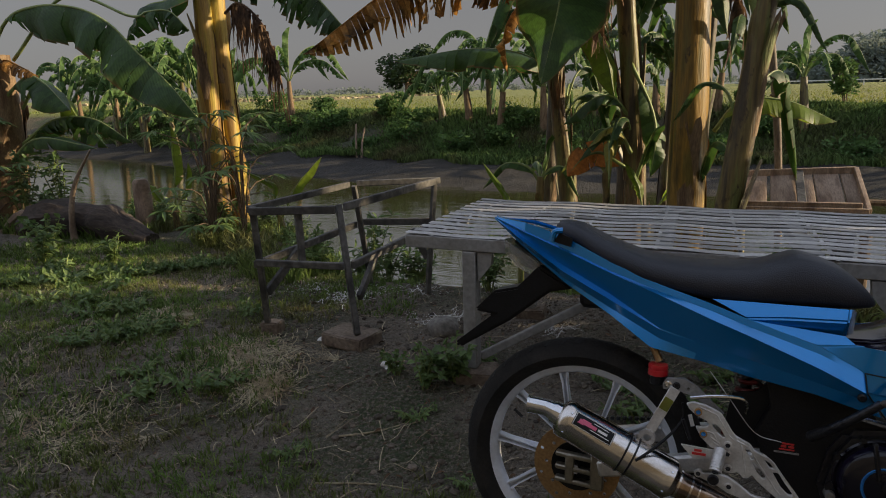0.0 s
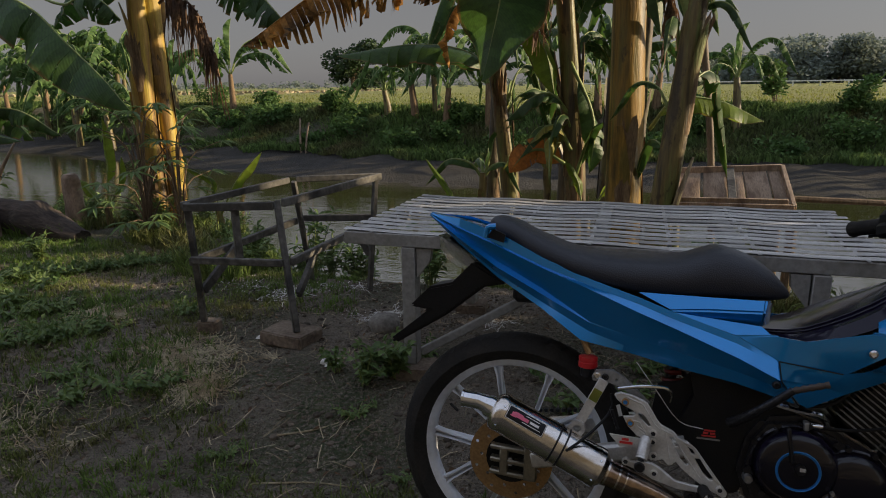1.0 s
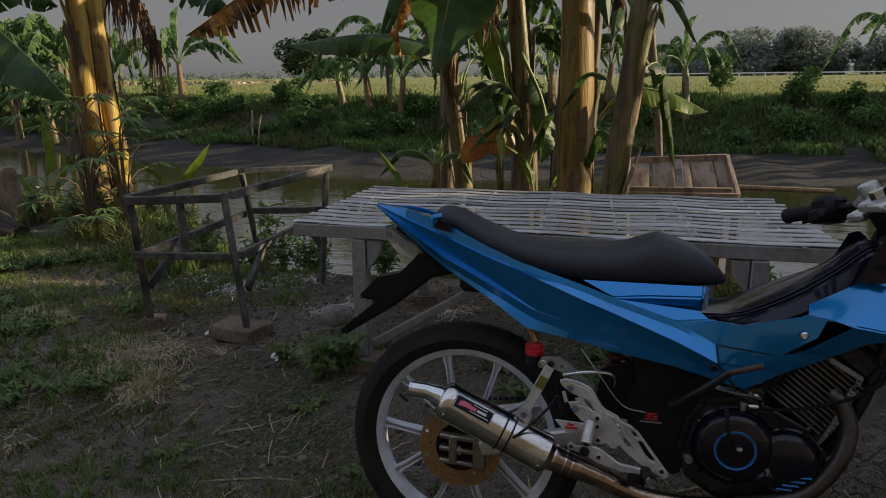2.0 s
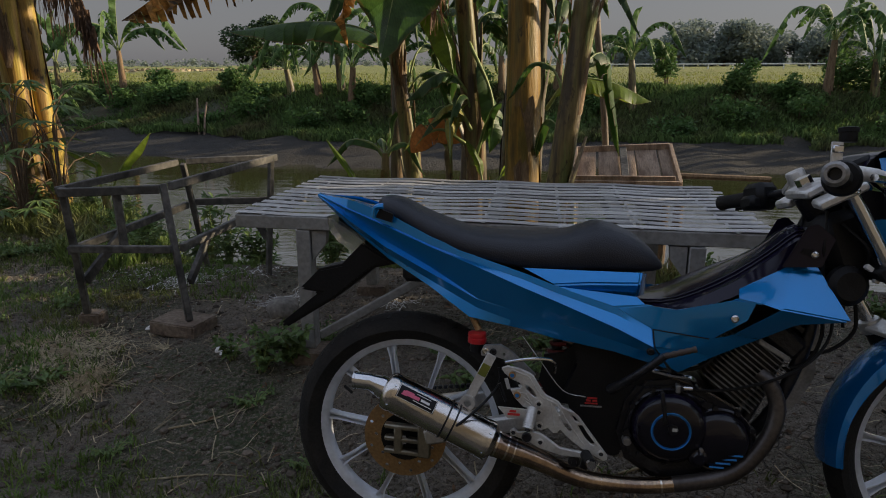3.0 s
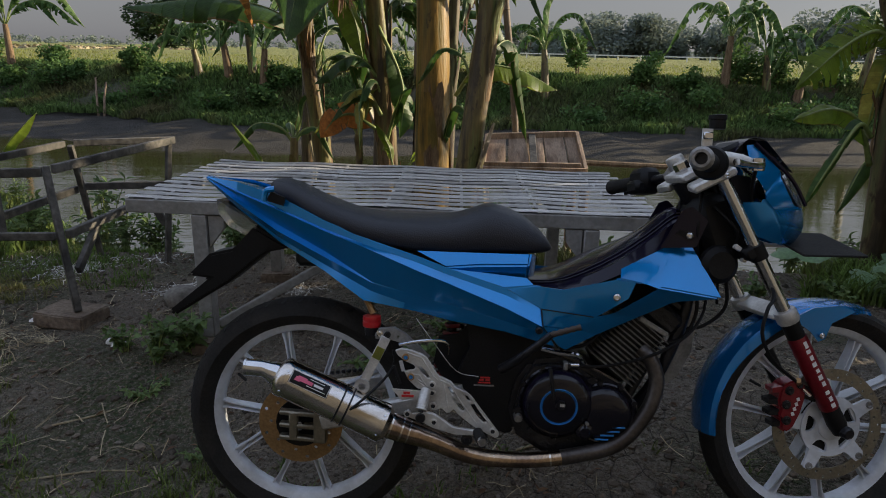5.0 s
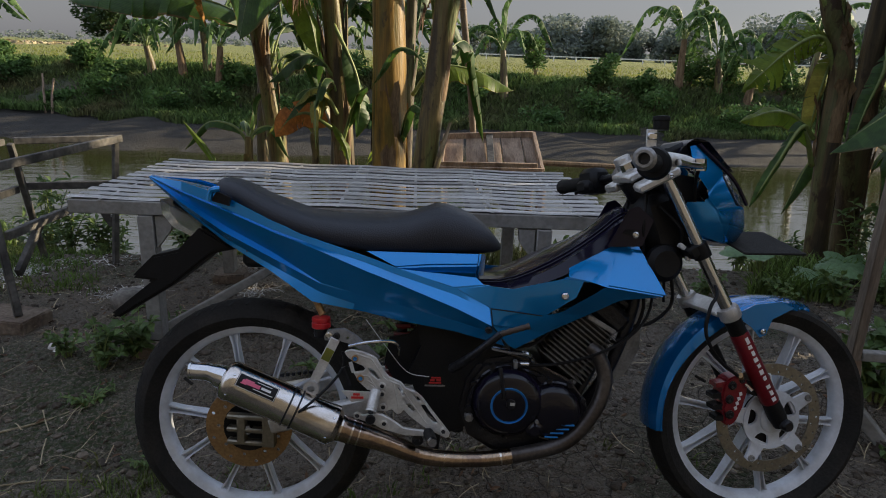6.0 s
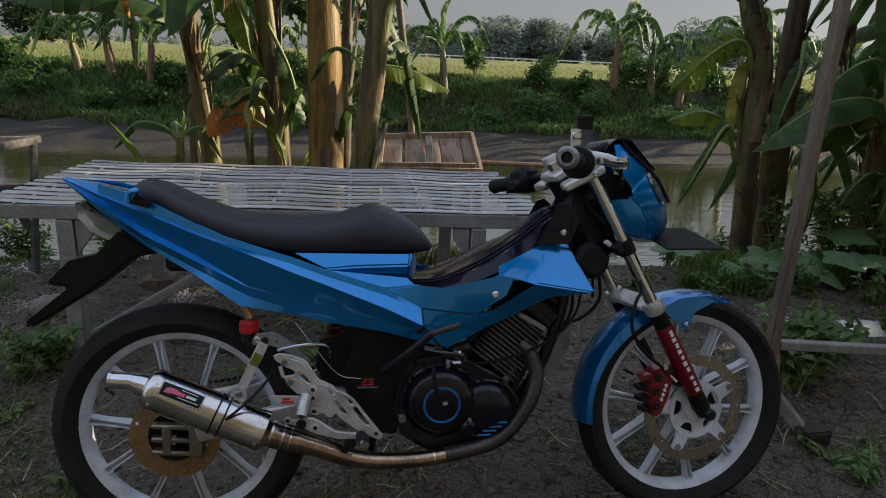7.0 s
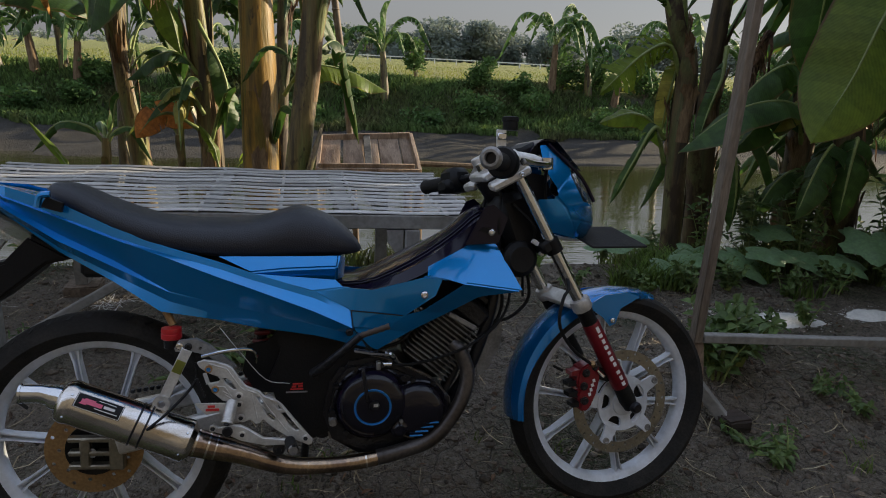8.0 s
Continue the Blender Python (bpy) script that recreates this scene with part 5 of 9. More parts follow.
def stool_frame():
    """An unfinished seat: four posts, top and middle rails, no seat."""
    ob = thing("bench_frame", I4, "bare weathered timber bench frame without a seat", "bench frame")
    posts = [((-1.58, 0.93), (-1.56, 0.87)), ((-1.09, 0.885), (-1.21, 1.0)), ((-1.10, 1.68), (-1.06, 1.74)), ((-1.47, 1.76), (-1.43, 1.54))]
    top, mid = 0.69, 0.44
    pts = []
    for k, ((x0, y0), (x1, y1)) in enumerate(posts):
        z0 = ground_z(x0, y0) + (0.05 if k == 1 else 0.055 if k < 2 else -0.05)
        a, c = Vector((x0, y0, z0)), Vector((x1, y1, top + (0.02 if k == 2 else 0)))
        pts.append((a, c))
        part("post", add_beam(bmesh.new(), a, c, 0.026, 0.025), M_WOOD, ob)

    def at(k, z):
        a, c = pts[k]
        return a.lerp(c, (z - a.z) / (c.z - a.z))

    def rail(a, c, w=0.022, h=0.034, off=(0, 0, 0)):
        o = Vector(off)
        part("rail", add_beam(bmesh.new(), a + o, c + o, w, h), M_WOOD, ob)
    rail(at(0, top - 0.02), at(1, top - 0.02), off=(0, -0.027, 0.004))
    rail(at(1, top - 0.02), at(2, top), off=(0.027, 0, 0.012))
    rail(at(0, top - 0.02), at(3, top), off=(-0.028, 0, 0.006), h=0.03)
    rail(at(3, top), at(2, top), off=(0, 0.028, 0.008), h=0.03)
    rail(at(0, mid), at(1, mid), off=(0, -0.027, 0), h=0.03)
    rail(at(0, mid - 0.02), at(3, mid + 0.03), off=(-0.027, 0, 0))
    rail(at(1, mid), at(2, mid + 0.03), off=(0.027, 0, 0))
    rail(at(3, mid + 0.04), at(2, mid + 0.04), off=(0, 0.028, 0))
    a, c = at(0, top - 0.012).lerp(at(1, top - 0.012), 0.52), at(0, mid).lerp(at(1, mid), 0.5)
    part("stub", add_beam(bmesh.new(), a, c, 0.03, 0.03), M_WOOD, ob)
    part("brace", add_beam(bmesh.new(), at(0, 0.28) + Vector((0.0, 0.024, 0)), at(0, mid).lerp(at(3, mid), 0.35), 0.022, 0.04), M_WOOD, ob)
    part("brace", add_beam(bmesh.new(), at(1, 0.3) + Vector((0.024, 0.02, 0)), at(1, mid).lerp(at(2, mid), 0.28) + Vector((0.01, 0, 0)), 0.022, 0.035), M_WOOD, ob)
    part("brace", add_beam(bmesh.new(), at(3, mid).lerp(at(2, mid), 0.7) + Vector((0, 0.02, 0)), at(2, 0.28) + Vector((-0.02, 0.02, 0)), 0.022, 0.035), M_WOOD, ob)


stool_frame()


def hutch():
    """A plank box on posts over the water."""
    ob = thing("plank_platform", I4, "weathered plank platform with a tilted plank deck over water", "platform")
    a, b_, c, d = Vector((0.53, 3.9, 0.21)), Vector((1.36, 3.9, 0.22)), Vector((1.36, 4.5, 0.45)), Vector((0.57, 4.48, 0.41))
    for i, (k0, k1) in enumerate(((0.0, 0.215), (0.245, 0.475), (0.485, 0.62), (0.632, 0.85), (0.865, 1.0))):
        bm = bmesh.new()
        p = [a.lerp(b_, k0), a.lerp(b_, k1), d.lerp(c, k1), d.lerp(c, k0)]
        vs = [bm.verts.new(q) for q in p]
        f = bm.faces.new(vs)
        e = bmesh.ops.extrude_face_region(bm, geom=[f])["geom"]
        bmesh.ops.translate(bm, vec=(0, 0, -0.02 - 0.004 * (i % 3)), verts=[g for g in e if isinstance(g, bmesh.types.BMVert)])
        bmesh.ops.bevel(bm, geom=bm.edges[:], offset=0.003, segments=1, affect="EDGES")
        part("plank", bm, M_PLANK, ob)
    up = Vector((0, 0, 0.02))
    for q, r in ((a, b_), (b_, c), (d, c), (a, d), (a + Vector((0, 0.03, 0.035)), b_ + Vector((-0.04, 0.03, 0.035)))):
        part("edge_board", add_beam(bmesh.new(), q + up, r + up, 0.03, 0.05), M_PLANK, ob)
    part("front_board", add_beam(bmesh.new(), a + Vector((-0.02, -0.06, -0.03)), b_ + Vector((0.02, -0.06, -0.03)), 0.05, 0.03), M_PLANK, ob)
    part("front_board", add_beam(bmesh.new(), a + Vector((0.10, -0.11, -0.075)), b_ + Vector((0.04, -0.11, -0.075)), 0.05, 0.03), M_PLANK, ob)
    part("cross_board", add_beam(bmesh.new(), a.lerp(b_, 0.5) + up, d.lerp(c, 0.5) + up * 1.3, 0.06, 0.02), M_WOOD, ob)
    for q in (a, b_, c, d):
        part("post", add_tube(bmesh.new(), [(q.x, q.y, -1.7), (q.x, q.y, q.z - 0.02)], 0.04, 9), M_BARK, ob)
    part("pole", add_tube(bmesh.new(), [(1.3, 4.3, 0.25), (2.2, 4.5, 0.2)], 0.025, 8), M_BARK, ob)


hutch()


M_POLE = material("brown weathered bamboo", (0.20, 0.15, 0.10), 0.7, scale=9, amount=0.3, fine=50, bump=0.2, second=(0.12, 0.085, 0.06), stretch=(2, 2, 0.5))


def lone_pole():
    ob = thing("bamboo_pole", I4, "thin grey bamboo pole standing in the water", "pole")
    bm = bmesh.new()
    add_tube(bm, [(0.98, 4.7, -1.7), (0.83, 4.6, 0.43), (0.69, 4.6, 1.52), (0.55, 4.6, 2.6)], 0.03, 10, smooth=20)
    part("shaft", bm, M_POLE, ob)
    for k in range(6):
        z = -0.3 + k * 0.45
        x = 0.83 - (z - 0.43) * 0.13
        part("node", add_lathe(bmesh.new(), [(0.030, -0.01), (0.035, 0), (0.030, 0.01)], 12, Matrix.Translation((x, 4.6, z))), M_POLE, ob)


lone_pole()


M_RACK = material("greyed brown pole wood", (0.21, 0.17, 0.13), 0.75, scale=6, amount=0.22, fine=50, bump=0.3, second=(0.14, 0.11, 0.085), stretch=(3, 3, 0.5))


def trestle():
    """The timber rack by the front wheel: leaning pole, low rail and splayed foot."""
    ob = thing("timber_rack", I4, "timber rack with leaning pole, low rail and foot", "rack")
    part("pole", add_beam(bmesh.new(), (1.655, 0.30, 0.33), (1.665, 0.30, 1.78), 0.030, 0.036, up=(0, 1, 0)), M_RACK, ob)
    part("rail", add_beam(bmesh.new(), (1.675, 0.30, 0.343), (3.1, 0.36, 0.235), 0.03, 0.028), M_WHITEWOOD, ob)
    part("lower_post", add_beam(bmesh.new(), (1.66, 0.31, 0.37), (1.71, 0.31, 0.09), 0.03, 0.034, up=(0, 1, 0)), M_PLANK, ob)
    part("foot", add_beam(bmesh.new(), (1.665, 0.27, 0.20), (1.775, 0.19, 0.06), 0.03, 0.036), M_WHITEWOOD, ob)
    part("far_post", add_beam(bmesh.new(), (3.08, 0.42, 0.05), (3.05, 0.42, 0.6), 0.04, 0.05, up=(0, 1, 0)), M_WHITEWOOD, ob)


trestle()
block(1.765, 0.20, (0.09, 0.075, 0.05), 6, "dark brick under the rack's pole", M_LOG)


# ---- motorcycle ----
M_BLUE = material("metallic blue paint", (0.005, 0.232, 0.63), 0.24, metal=0.62, scale=4, amount=0.05, fine=900, bump=0.02, coat=1.0)
# body blue again, slightly darker, for the mudguard
M_BLUE_GUARD = material("mudguard blue, slightly darker", (0.007, 0.200, 0.60), 0.24, metal=0.62, scale=4, amount=0.05, fine=900, bump=0.02, coat=1.0)
M_GLOSSBLACK = material("gloss purple-black paint", (0.009, 0.007, 0.020), 0.13, metal=0.0, scale=6, amount=0.06, fine=300, bump=0.006, coat=0.0, spec=0.32)
M_SEAT = material("black seat vinyl", (0.015, 0.017, 0.026), 0.46, scale=9, amount=0.12, fine=420, bump=0.22)
M_RUBBER = material("tyre rubber", (0.016, 0.015, 0.014), 0.8, scale=18, amount=0.25, fine=160, bump=0.25, second=(0.026, 0.023, 0.02), spec=0.3)
M_PLASTIC = material("black plastic", (0.008, 0.008, 0.009), 0.5, scale=12, amount=0.2, fine=200, bump=0.1, spec=0.25)
M_ENGINE = material("black engine metal", (0.012, 0.012, 0.016), 0.28, metal=0.3, scale=14, amount=0.35, fine=140, bump=0.25, second=(0.024, 0.024, 0.027), spec=0.5)
M_FINS = material("grey cylinder fins", (0.30, 0.29, 0.28), 0.42, metal=0.6, scale=14, amount=0.25, fine=140, bump=0.1)
M_RIMWHITE = material("white wheel enamel", (0.74, 0.78, 0.86), 0.35, scale=9, amount=0.07, fine=90, bump=0.06, second=(0.52, 0.54, 0.58), coat=0.3)
M_CHROME = material("chrome", (0.72, 0.72, 0.73), 0.12, metal=1.0, scale=15, amount=0.06, fine=120, bump=0.02)
M_ALU = material("machined aluminium", (0.70, 0.69, 0.67), 0.34, metal=0.45, scale=18, amount=0.1, fine=200, bump=0.06, second=(0.48, 0.46, 0.44))
M_STEEL = material("brushed steel", (0.74, 0.70, 0.66), 0.13, metal=1.0, scale=5, amount=0.12, fine=260, bump=0.05, second=(0.50, 0.42, 0.32), stretch=(1, 4, 4))
M_PIPE = material("heat-tinted steel pipe", (0.44, 0.33, 0.23), 0.2, metal=1.0, scale=9, amount=0.25, fine=120, bump=0.08, second=(0.19, 0.135, 0.12))
M_GOLD = material("rusty gold disc", (0.42, 0.26, 0.12), 0.45, metal=0.7, scale=15, amount=0.2, fine=160, bump=0.1)
M_DISC = material("steel brake disc", (0.30, 0.27, 0.21), 0.42, metal=0.8, scale=15, amount=0.15, fine=160, bump=0.05)
M_RED = material("red anodised metal", (0.19, 0.005, 0.014), 0.35, metal=0.3, scale=15, amount=0.15, fine=160, bump=0.05, coat=0.4)
M_GREY = material("grey painted steel", (0.30, 0.30, 0.30), 0.42, metal=0.4, scale=18, amount=0.18, fine=160, bump=0.1, second=(0.20, 0.20, 0.20))
M_SHOCK = plain("dull red spring", (0.13, 0.008, 0.008), 0.5)
M_REDCAP = plain("red plastic", (0.5, 0.015, 0.02), 0.3, coat=0.3)
M_MARKWHITE = plain("white print", (0.75, 0.74, 0.74), 0.5)
M_MARKRED = plain("red print", (0.55, 0.03, 0.03), 0.5)
M_MARKPINK = plain("pink print", (0.7, 0.12, 0.22), 0.4)
M_RINGBLUE = plain("blue anodised ring", (0.03, 0.22, 0.6), 0.3, coat=0.5)
M_GLASS = bpy.data.materials.new("lamp glass")
M_GLASS.use_nodes = True
_g = M_GLASS.node_tree.nodes["Principled BSDF"]
_g.inputs["Base Color"].default_value, _g.inputs["Roughness"].default_value, _g.inputs["Transmission Weight"].default_value = (0.75, 0.8, 0.85, 1), 0.08, 0.85

M_SMOKE = M_GLASS.copy()
M_SMOKE.name = "smoky lamp glass"
_g = M_SMOKE.node_tree.nodes["Principled BSDF"]
_g.inputs["Base Color"].default_value, _g.inputs["Roughness"].default_value = (0.62, 0.63, 0.62, 1), 0.12

STEER_P, STEER_A = Vector((0.90, 0, 0.92)), Vector((-0.485, 0, 0.875)).normalized()
STEER = Matrix.Translation(STEER_P) @ Matrix.Rotation(radians(7), 4, STEER_A) @ Matrix.Translation(-STEER_P)
BIKE = thing("motorcycle", pose(0, -0.04, 0.002, -8, 0, 0), "blue underbone motorcycle with white cast wheels leaning on its stand", "motorcycle")


def piece(name, bm, mat, parent=None, label="", smooth=38, steer=False):
    ob = part(name, bm, mat, parent or BIKE, label, smooth)
    if steer and not (parent and parent is not BIKE):
        ob.matrix_basis = STEER
    return ob


def side(x, z, y=0.0):
    """The turn that lays a lathe's axis along y, at (x, y, z)."""
    return Matrix.Translation((x, y, z)) @ Matrix.Rotation(radians(90), 4, "X")


def ring_disc(bm, cx, cz, r0, r1, y, t, holes=0, hole_r=0.005, hole_at=0.5, n=40):
    hs = [circle(0, 0, r0, n)[::-1]]
    for k in range(holes):
        a = math.tau * k / holes
        q = r0 + (r1 - r0) * (hole_at if k % 2 else 1 - hole_at)
        hs.append(circle(q * math.cos(a), q * math.sin(a), hole_r, 7)[::-1])
    return add_plate(bm, circle(0, 0, r1, n), t, Matrix.Translation((cx, y, cz)), hs)


def wheel(name, cx, cz, rt, half, steer, phase, disc_y):
    """Tyre, enamelled rim, five pairs of spokes and a hub, turning about y."""
    w = part(name, add_lathe(bmesh.new(), [(0.0, -0.055), (0.034, -0.055), (0.05, -0.04), (0.052, 0.0), (0.05, 0.04), (0.034, 0.055), (0.0, 0.055)], 28, side(cx, cz)), M_RIMWHITE, BIKE)
    h = half
    prof = [(0.224, -0.022), (0.236, -h * 0.80), (0.251, -h), (0.263, -h * 0.9), (rt - 0.008, -h * 0.58), (rt - 0.001, -h * 0.22), (rt, 0), (rt - 0.001, h * 0.22), (rt - 0.008, h * 0.58), (0.263, h * 0.9), (0.251, h), (0.236, h * 0.80), (0.224, 0.022)]
    tyre = part("tyre", add_lathe(bmesh.new(), prof, 72, side(cx, cz), closed=True), M_RUBBER, w)
    # tread: slanted bars on the crown
    bm = bmesh.new()
    for k in range(44):
        for s in (-1, 1):
            a = math.tau * (k + 0.25 * s) / 44
            m = Matrix.Translation((cx, 0, cz)) @ Matrix.Rotation(a, 4, "Y") @ Matrix.Translation((0, s * h * 0.40, rt - 0.0048)) @ Matrix.Rotation(-s * 0.40, 4, "X") @ Matrix.Rotation(s * 0.5, 4, "Z")
            bmesh.ops.create_cube(bm, size=1, matrix=m @ Matrix.Diagonal((0.007, h * 0.5, 0.0016, 1)))
    part("tread", bm, M_PLASTIC, tyre)
    rim = [(0.220, -0.023), (0.2255, -0.027), (0.227, -0.023), (0.217, -0.018), (0.213, 0), (0.217, 0.018), (0.227, 0.023), (0.2255, 0.027), (0.220, 0.023), (0.206, 0.019), (0.200, 0.012), (0.199, 0), (0.200, -0.012), (0.206, -0.019)]
    part("rim", add_lathe(bmesh.new(), [(r * 1.032, y) for r, y in rim], 72, side(cx, cz), closed=True), M_RIMWHITE, w)
    for k in range(5):
        for d in (-18, 18):
            a = radians(phase + 72 * k)
            e = radians(phase + 72 * k + d)
            bm = bmesh.new()
            p0 = Vector((0.044 * math.sin(a + radians(d * 1.9)), 0, 0.044 * math.cos(a + radians(d * 1.9))))
            p1 = Vector((0.206 * math.sin(e), 0, 0.206 * math.cos(e)))
            t = (p1 - p0).normalized()
            s = t.cross(Vector((0, 1, 0)))
            rows = []
            for q in (0, 0.15, 0.5, 0.85, 1):
                p = p0.lerp(p1, q) + Vector((cx, 0, cz))
                wd = 0.0076 - 0.0016 * math.sin(q * math.pi) + 0.003 * (q > 0.9)
                dp = 0.021 - 0.009 * q
                rows.append([p + s * wd - Vector((0, dp, 0)), p + s * wd * 0.56 - Vector((0, dp - 0.0005, 0)), p + s * wd * 0.50 - Vector((0, dp - 0.017, 0)), p - s * wd * 0.50 - Vector((0, dp - 0.017, 0)), p - s * wd * 0.56 - Vector((0, dp - 0.0005, 0)), p - s * wd - Vector((0, dp, 0)),
                             p - s * wd * 0.8 + Vector((0, dp, 0)), p + s * wd * 0.8 + Vector((0, dp, 0)), p + s * wd - Vector((0, dp, 0))])
            add_skin(bm, rows)
            part("spoke", bm, M_RIMWHITE, w, smooth=25)
    valve = add_tube(bmesh.new(), [(cx - 0.19 * math.cos(0.5), -0.01, cz + 0.19 * math.sin(0.5)), (cx - 0.165 * math.cos(0.5), -0.02, cz + 0.165 * math.sin(0.5))], 0.0035, 6)
    part("valve", valve, M_RUBBER, w)
    if steer:
        w.matrix_basis = STEER
    return w


RX, RZ, FX, FZ = 0.009, 0.291, 1.225, 0.327
rear = wheel("rear_wheel", RX, RZ, 0.287, 0.045, False, 4, -0.06)
front = wheel("front_wheel", FX, FZ, 0.278, 0.046, True, 9, -0.05)
part("brake_disc", ring_disc(bmesh.new(), RX, RZ, 0.058, 0.099, -0.07, 0.004, 18, 0.0045, 0.3), M_GOLD, rear, "rusty gold drilled brake disc")
part("disc_carrier", add_lathe(bmesh.new(), [(0.0, 0.06), (0.03, 0.06), (0.052, 0.072), (0.058, 0.073), (0.058, 0.066), (0.03, 0.05)], 24, side(RX, RZ)), M_PLASTIC, rear)
bm = bmesh.new()
for k in range(3):
    add_beam(bm, (RX - 0.045, -0.085, RZ - 0.028 + 0.03 * k), (RX + 0.06, -0.085, RZ - 0.034 + 0.03 * k), 0.022, 0.011)
add_beam(bm, (RX + 0.05, -0.085, RZ - 0.04), (RX + 0.05, -0.085, RZ + 0.045), 0.024, 0.03)
add_beam(bm, (RX - 0.012, -0.086, RZ - 0.03), (RX - 0.012, -0.086, RZ + 0.034), 0.022, 0.02)
piece("chain_adjuster", bm, M_DISC)
bm = add_lathe(bmesh.new(), [(0.0, 0.092), (0.012, 0.092), (0.014, 0.086), (0.014, 0.06)], 6, side(RX, RZ))
piece("axle_nut", bm, M_CHROME)
part("brake_disc", ring_disc(bmesh.new(), FX, FZ, 0.105, 0.132, -0.058, 0.004, 40, 0.0034, 0.28, 60), M_DISC, front, "thin drilled steel brake disc")


def polar(r, deg):
    return r * math.cos(radians(deg)), r * math.sin(radians(deg))


for k in range(5):
    a = 29 + 72 * k
    # a broad curved arm from the flange to the disc, with a dark bolt in its eye
    left = [polar(r, a + d) for r, d in ((0.060, 19), (0.075, 13), (0.090, 10), (0.104, 8), (0.112, 4))]
    right = [polar(r, a + d) for r, d in ((0.113, -2), (0.110, -7), (0.098, -8), (0.082, -11), (0.070, -16), (0.060, -20))]
    arm = part("disc_arm", add_plate(bmesh.new(), left + right, 0.007, Matrix.Translation((FX, -0.066, FZ))), M_RIMWHITE, front)
    bx, bz = polar(0.104, a)
    part("arm_bolt", add_lathe(bmesh.new(), [(0.0085, 0.064), (0.0085, 0.069), (0.0055, 0.070), (0.004, 0.068), (0.0, 0.068)], 10, side(FX + bx, FZ + bz)), M_GREY, arm)
cuts = []
for k in range(5):
    a = 29 + 72 * k
    cuts.append([polar(r, a + d) for r, d in ((0.040, 14), (0.037, 0), (0.040, -14), (0.048, -19), (0.059, -19), (0.063, -14), (0.064, 0), (0.063, 14), (0.059, 19), (0.048, 19))])
part("hub_flange", add_plate(bmesh.new(), circle(0, 0, 0.071, 40), 0.007, Matrix.Translation((FX, -0.069, FZ)), cuts), M_RIMWHITE, front)
# added black disc that gives the flange cut-outs their shaded depth
part("hub_shade_disc", add_lathe(bmesh.new(), [(0.0, 0.058), (0.064, 0.058), (0.066, 0.050), (0.055, 0.040)], 30, side(FX, FZ)), M_PLASTIC, front)
part("hub_boss", add_lathe(bmesh.new(), [(0.032, 0.066), (0.030, 0.074), (0.020, 0.078), (0.0, 0.078)], 24, side(FX, FZ)), M_RIMWHITE, front)

# swing arm, chain, shock
for s in (-1, 1):
    bm = add_beam(bmesh.new(), (RX + 0.05 if s < 0 else RX - 0.03, s * 0.088, RZ + 0.012), (0.42, s * 0.085, 0.39), 0.026, 0.04, 0.006)
    piece("swing_arm", bm, M_ALU)
bm = bmesh.new()
for k in range(34):
    a = Vector((RX + 0.02, 0.06, RZ + 0.075)).lerp(Vector((0.5, 0.06, 0.43)), k / 33)
    add_box(bm, a, (0.010, 0.014, 0.009), bevel=0.002)
piece("chain", bm, M_ENGINE)
bm = bmesh.new()
coil = [(0.338 + 0.024 * math.cos(t * 0.7) + 0.0025 * t / 5, -0.03 + 0.024 * math.sin(t * 0.7), 0.40 + 0.0022 * t) for t in range(62)]
add_tube(bm, coil, 0.0055, 6)
piece("inner_guard", add_plate(bmesh.new(), [(0.318, 0.452), (0.328, 0.512), (0.372, 0.520), (0.40, 0.55), (0.42, 0.50), (0.40, 0.40), (0.345, 0.405)], 0.008, Matrix.Translation((0, -0.075, 0))), M_PLASTIC)
shock = piece("shock_absorber", bm, M_SHOCK, label="red coil spring shock absorber")
part("damper", add_tube(bmesh.new(), [(0.335, -0.03, 0.36), (0.37, -0.03, 0.62)], 0.012, 10), M_ENGINE, shock)
bm = add_lathe(bmesh.new(), [(0.019, 0), (0.021, 0.002), (0.021, 0.012), (0.0195, 0.013), (0.021, 0.018), (0.020, 0.024), (0.0, 0.025)], 18, Matrix.Translation((0.178, -0.10, 0.538)))
piece("fluid_cup", bm, [M_REDCAP], label="small red fluid reservoir cup")
piece("cup_body", add_lathe(bmesh.new(), [(0.0, 0), (0.015, 0.0), (0.016, 0.004), (0.016, 0.02)], 16, Matrix.Translation((0.178, -0.10, 0.519))), M_ENGINE)
piece("cup_hose", add_tube(bmesh.new(), [(0.18, -0.09, 0.565), (0.16, -0.08, 0.60), (0.13, -0.06, 0.63)], 0.008, 8, smooth=6), M_GOLD)

# muffler and header pipe
MA, MB = Vector((-0.02, -0.175, 0.447)), Vector((0.226, -0.165, 0.334))
mu = along(MA, MB, (0, -1, 0))
mm = Matrix.Translation(MA) @ mu
L = (MB - MA).length
muffler = piece("muffler", add_lathe(bmesh.new(), [(0.0, 0.004), (0.030, 0.004), (0.041, 0.012), (0.0435, 0.02), (0.0435, 0.03), (0.0425, 0.032), (0.0425, L - 0.03), (0.0435, L - 0.028), (0.0435, L - 0.012), (0.032, L), (0.0, L)], 40, mm), M_STEEL, label="brushed steel racing muffler with a sticker")
tip = [MA + (MA - MB).normalized() * d for d in (-0.01, 0.008, 0.014)]
tip += [tip[2] + Vector((-0.014, 0, 0.004)), tip[2] + Vector((-0.052, 0, 0.006))]
bm = add_tube(bmesh.new(), tip, [0.026, 0.024, 0.0205, 0.0185, 0.0185], 24, caps=False)
add_tube(bm, [tip[4], tip[4] + Vector((0.04, 0, 0))], [0.0185, 0.0165], 24, caps=False)
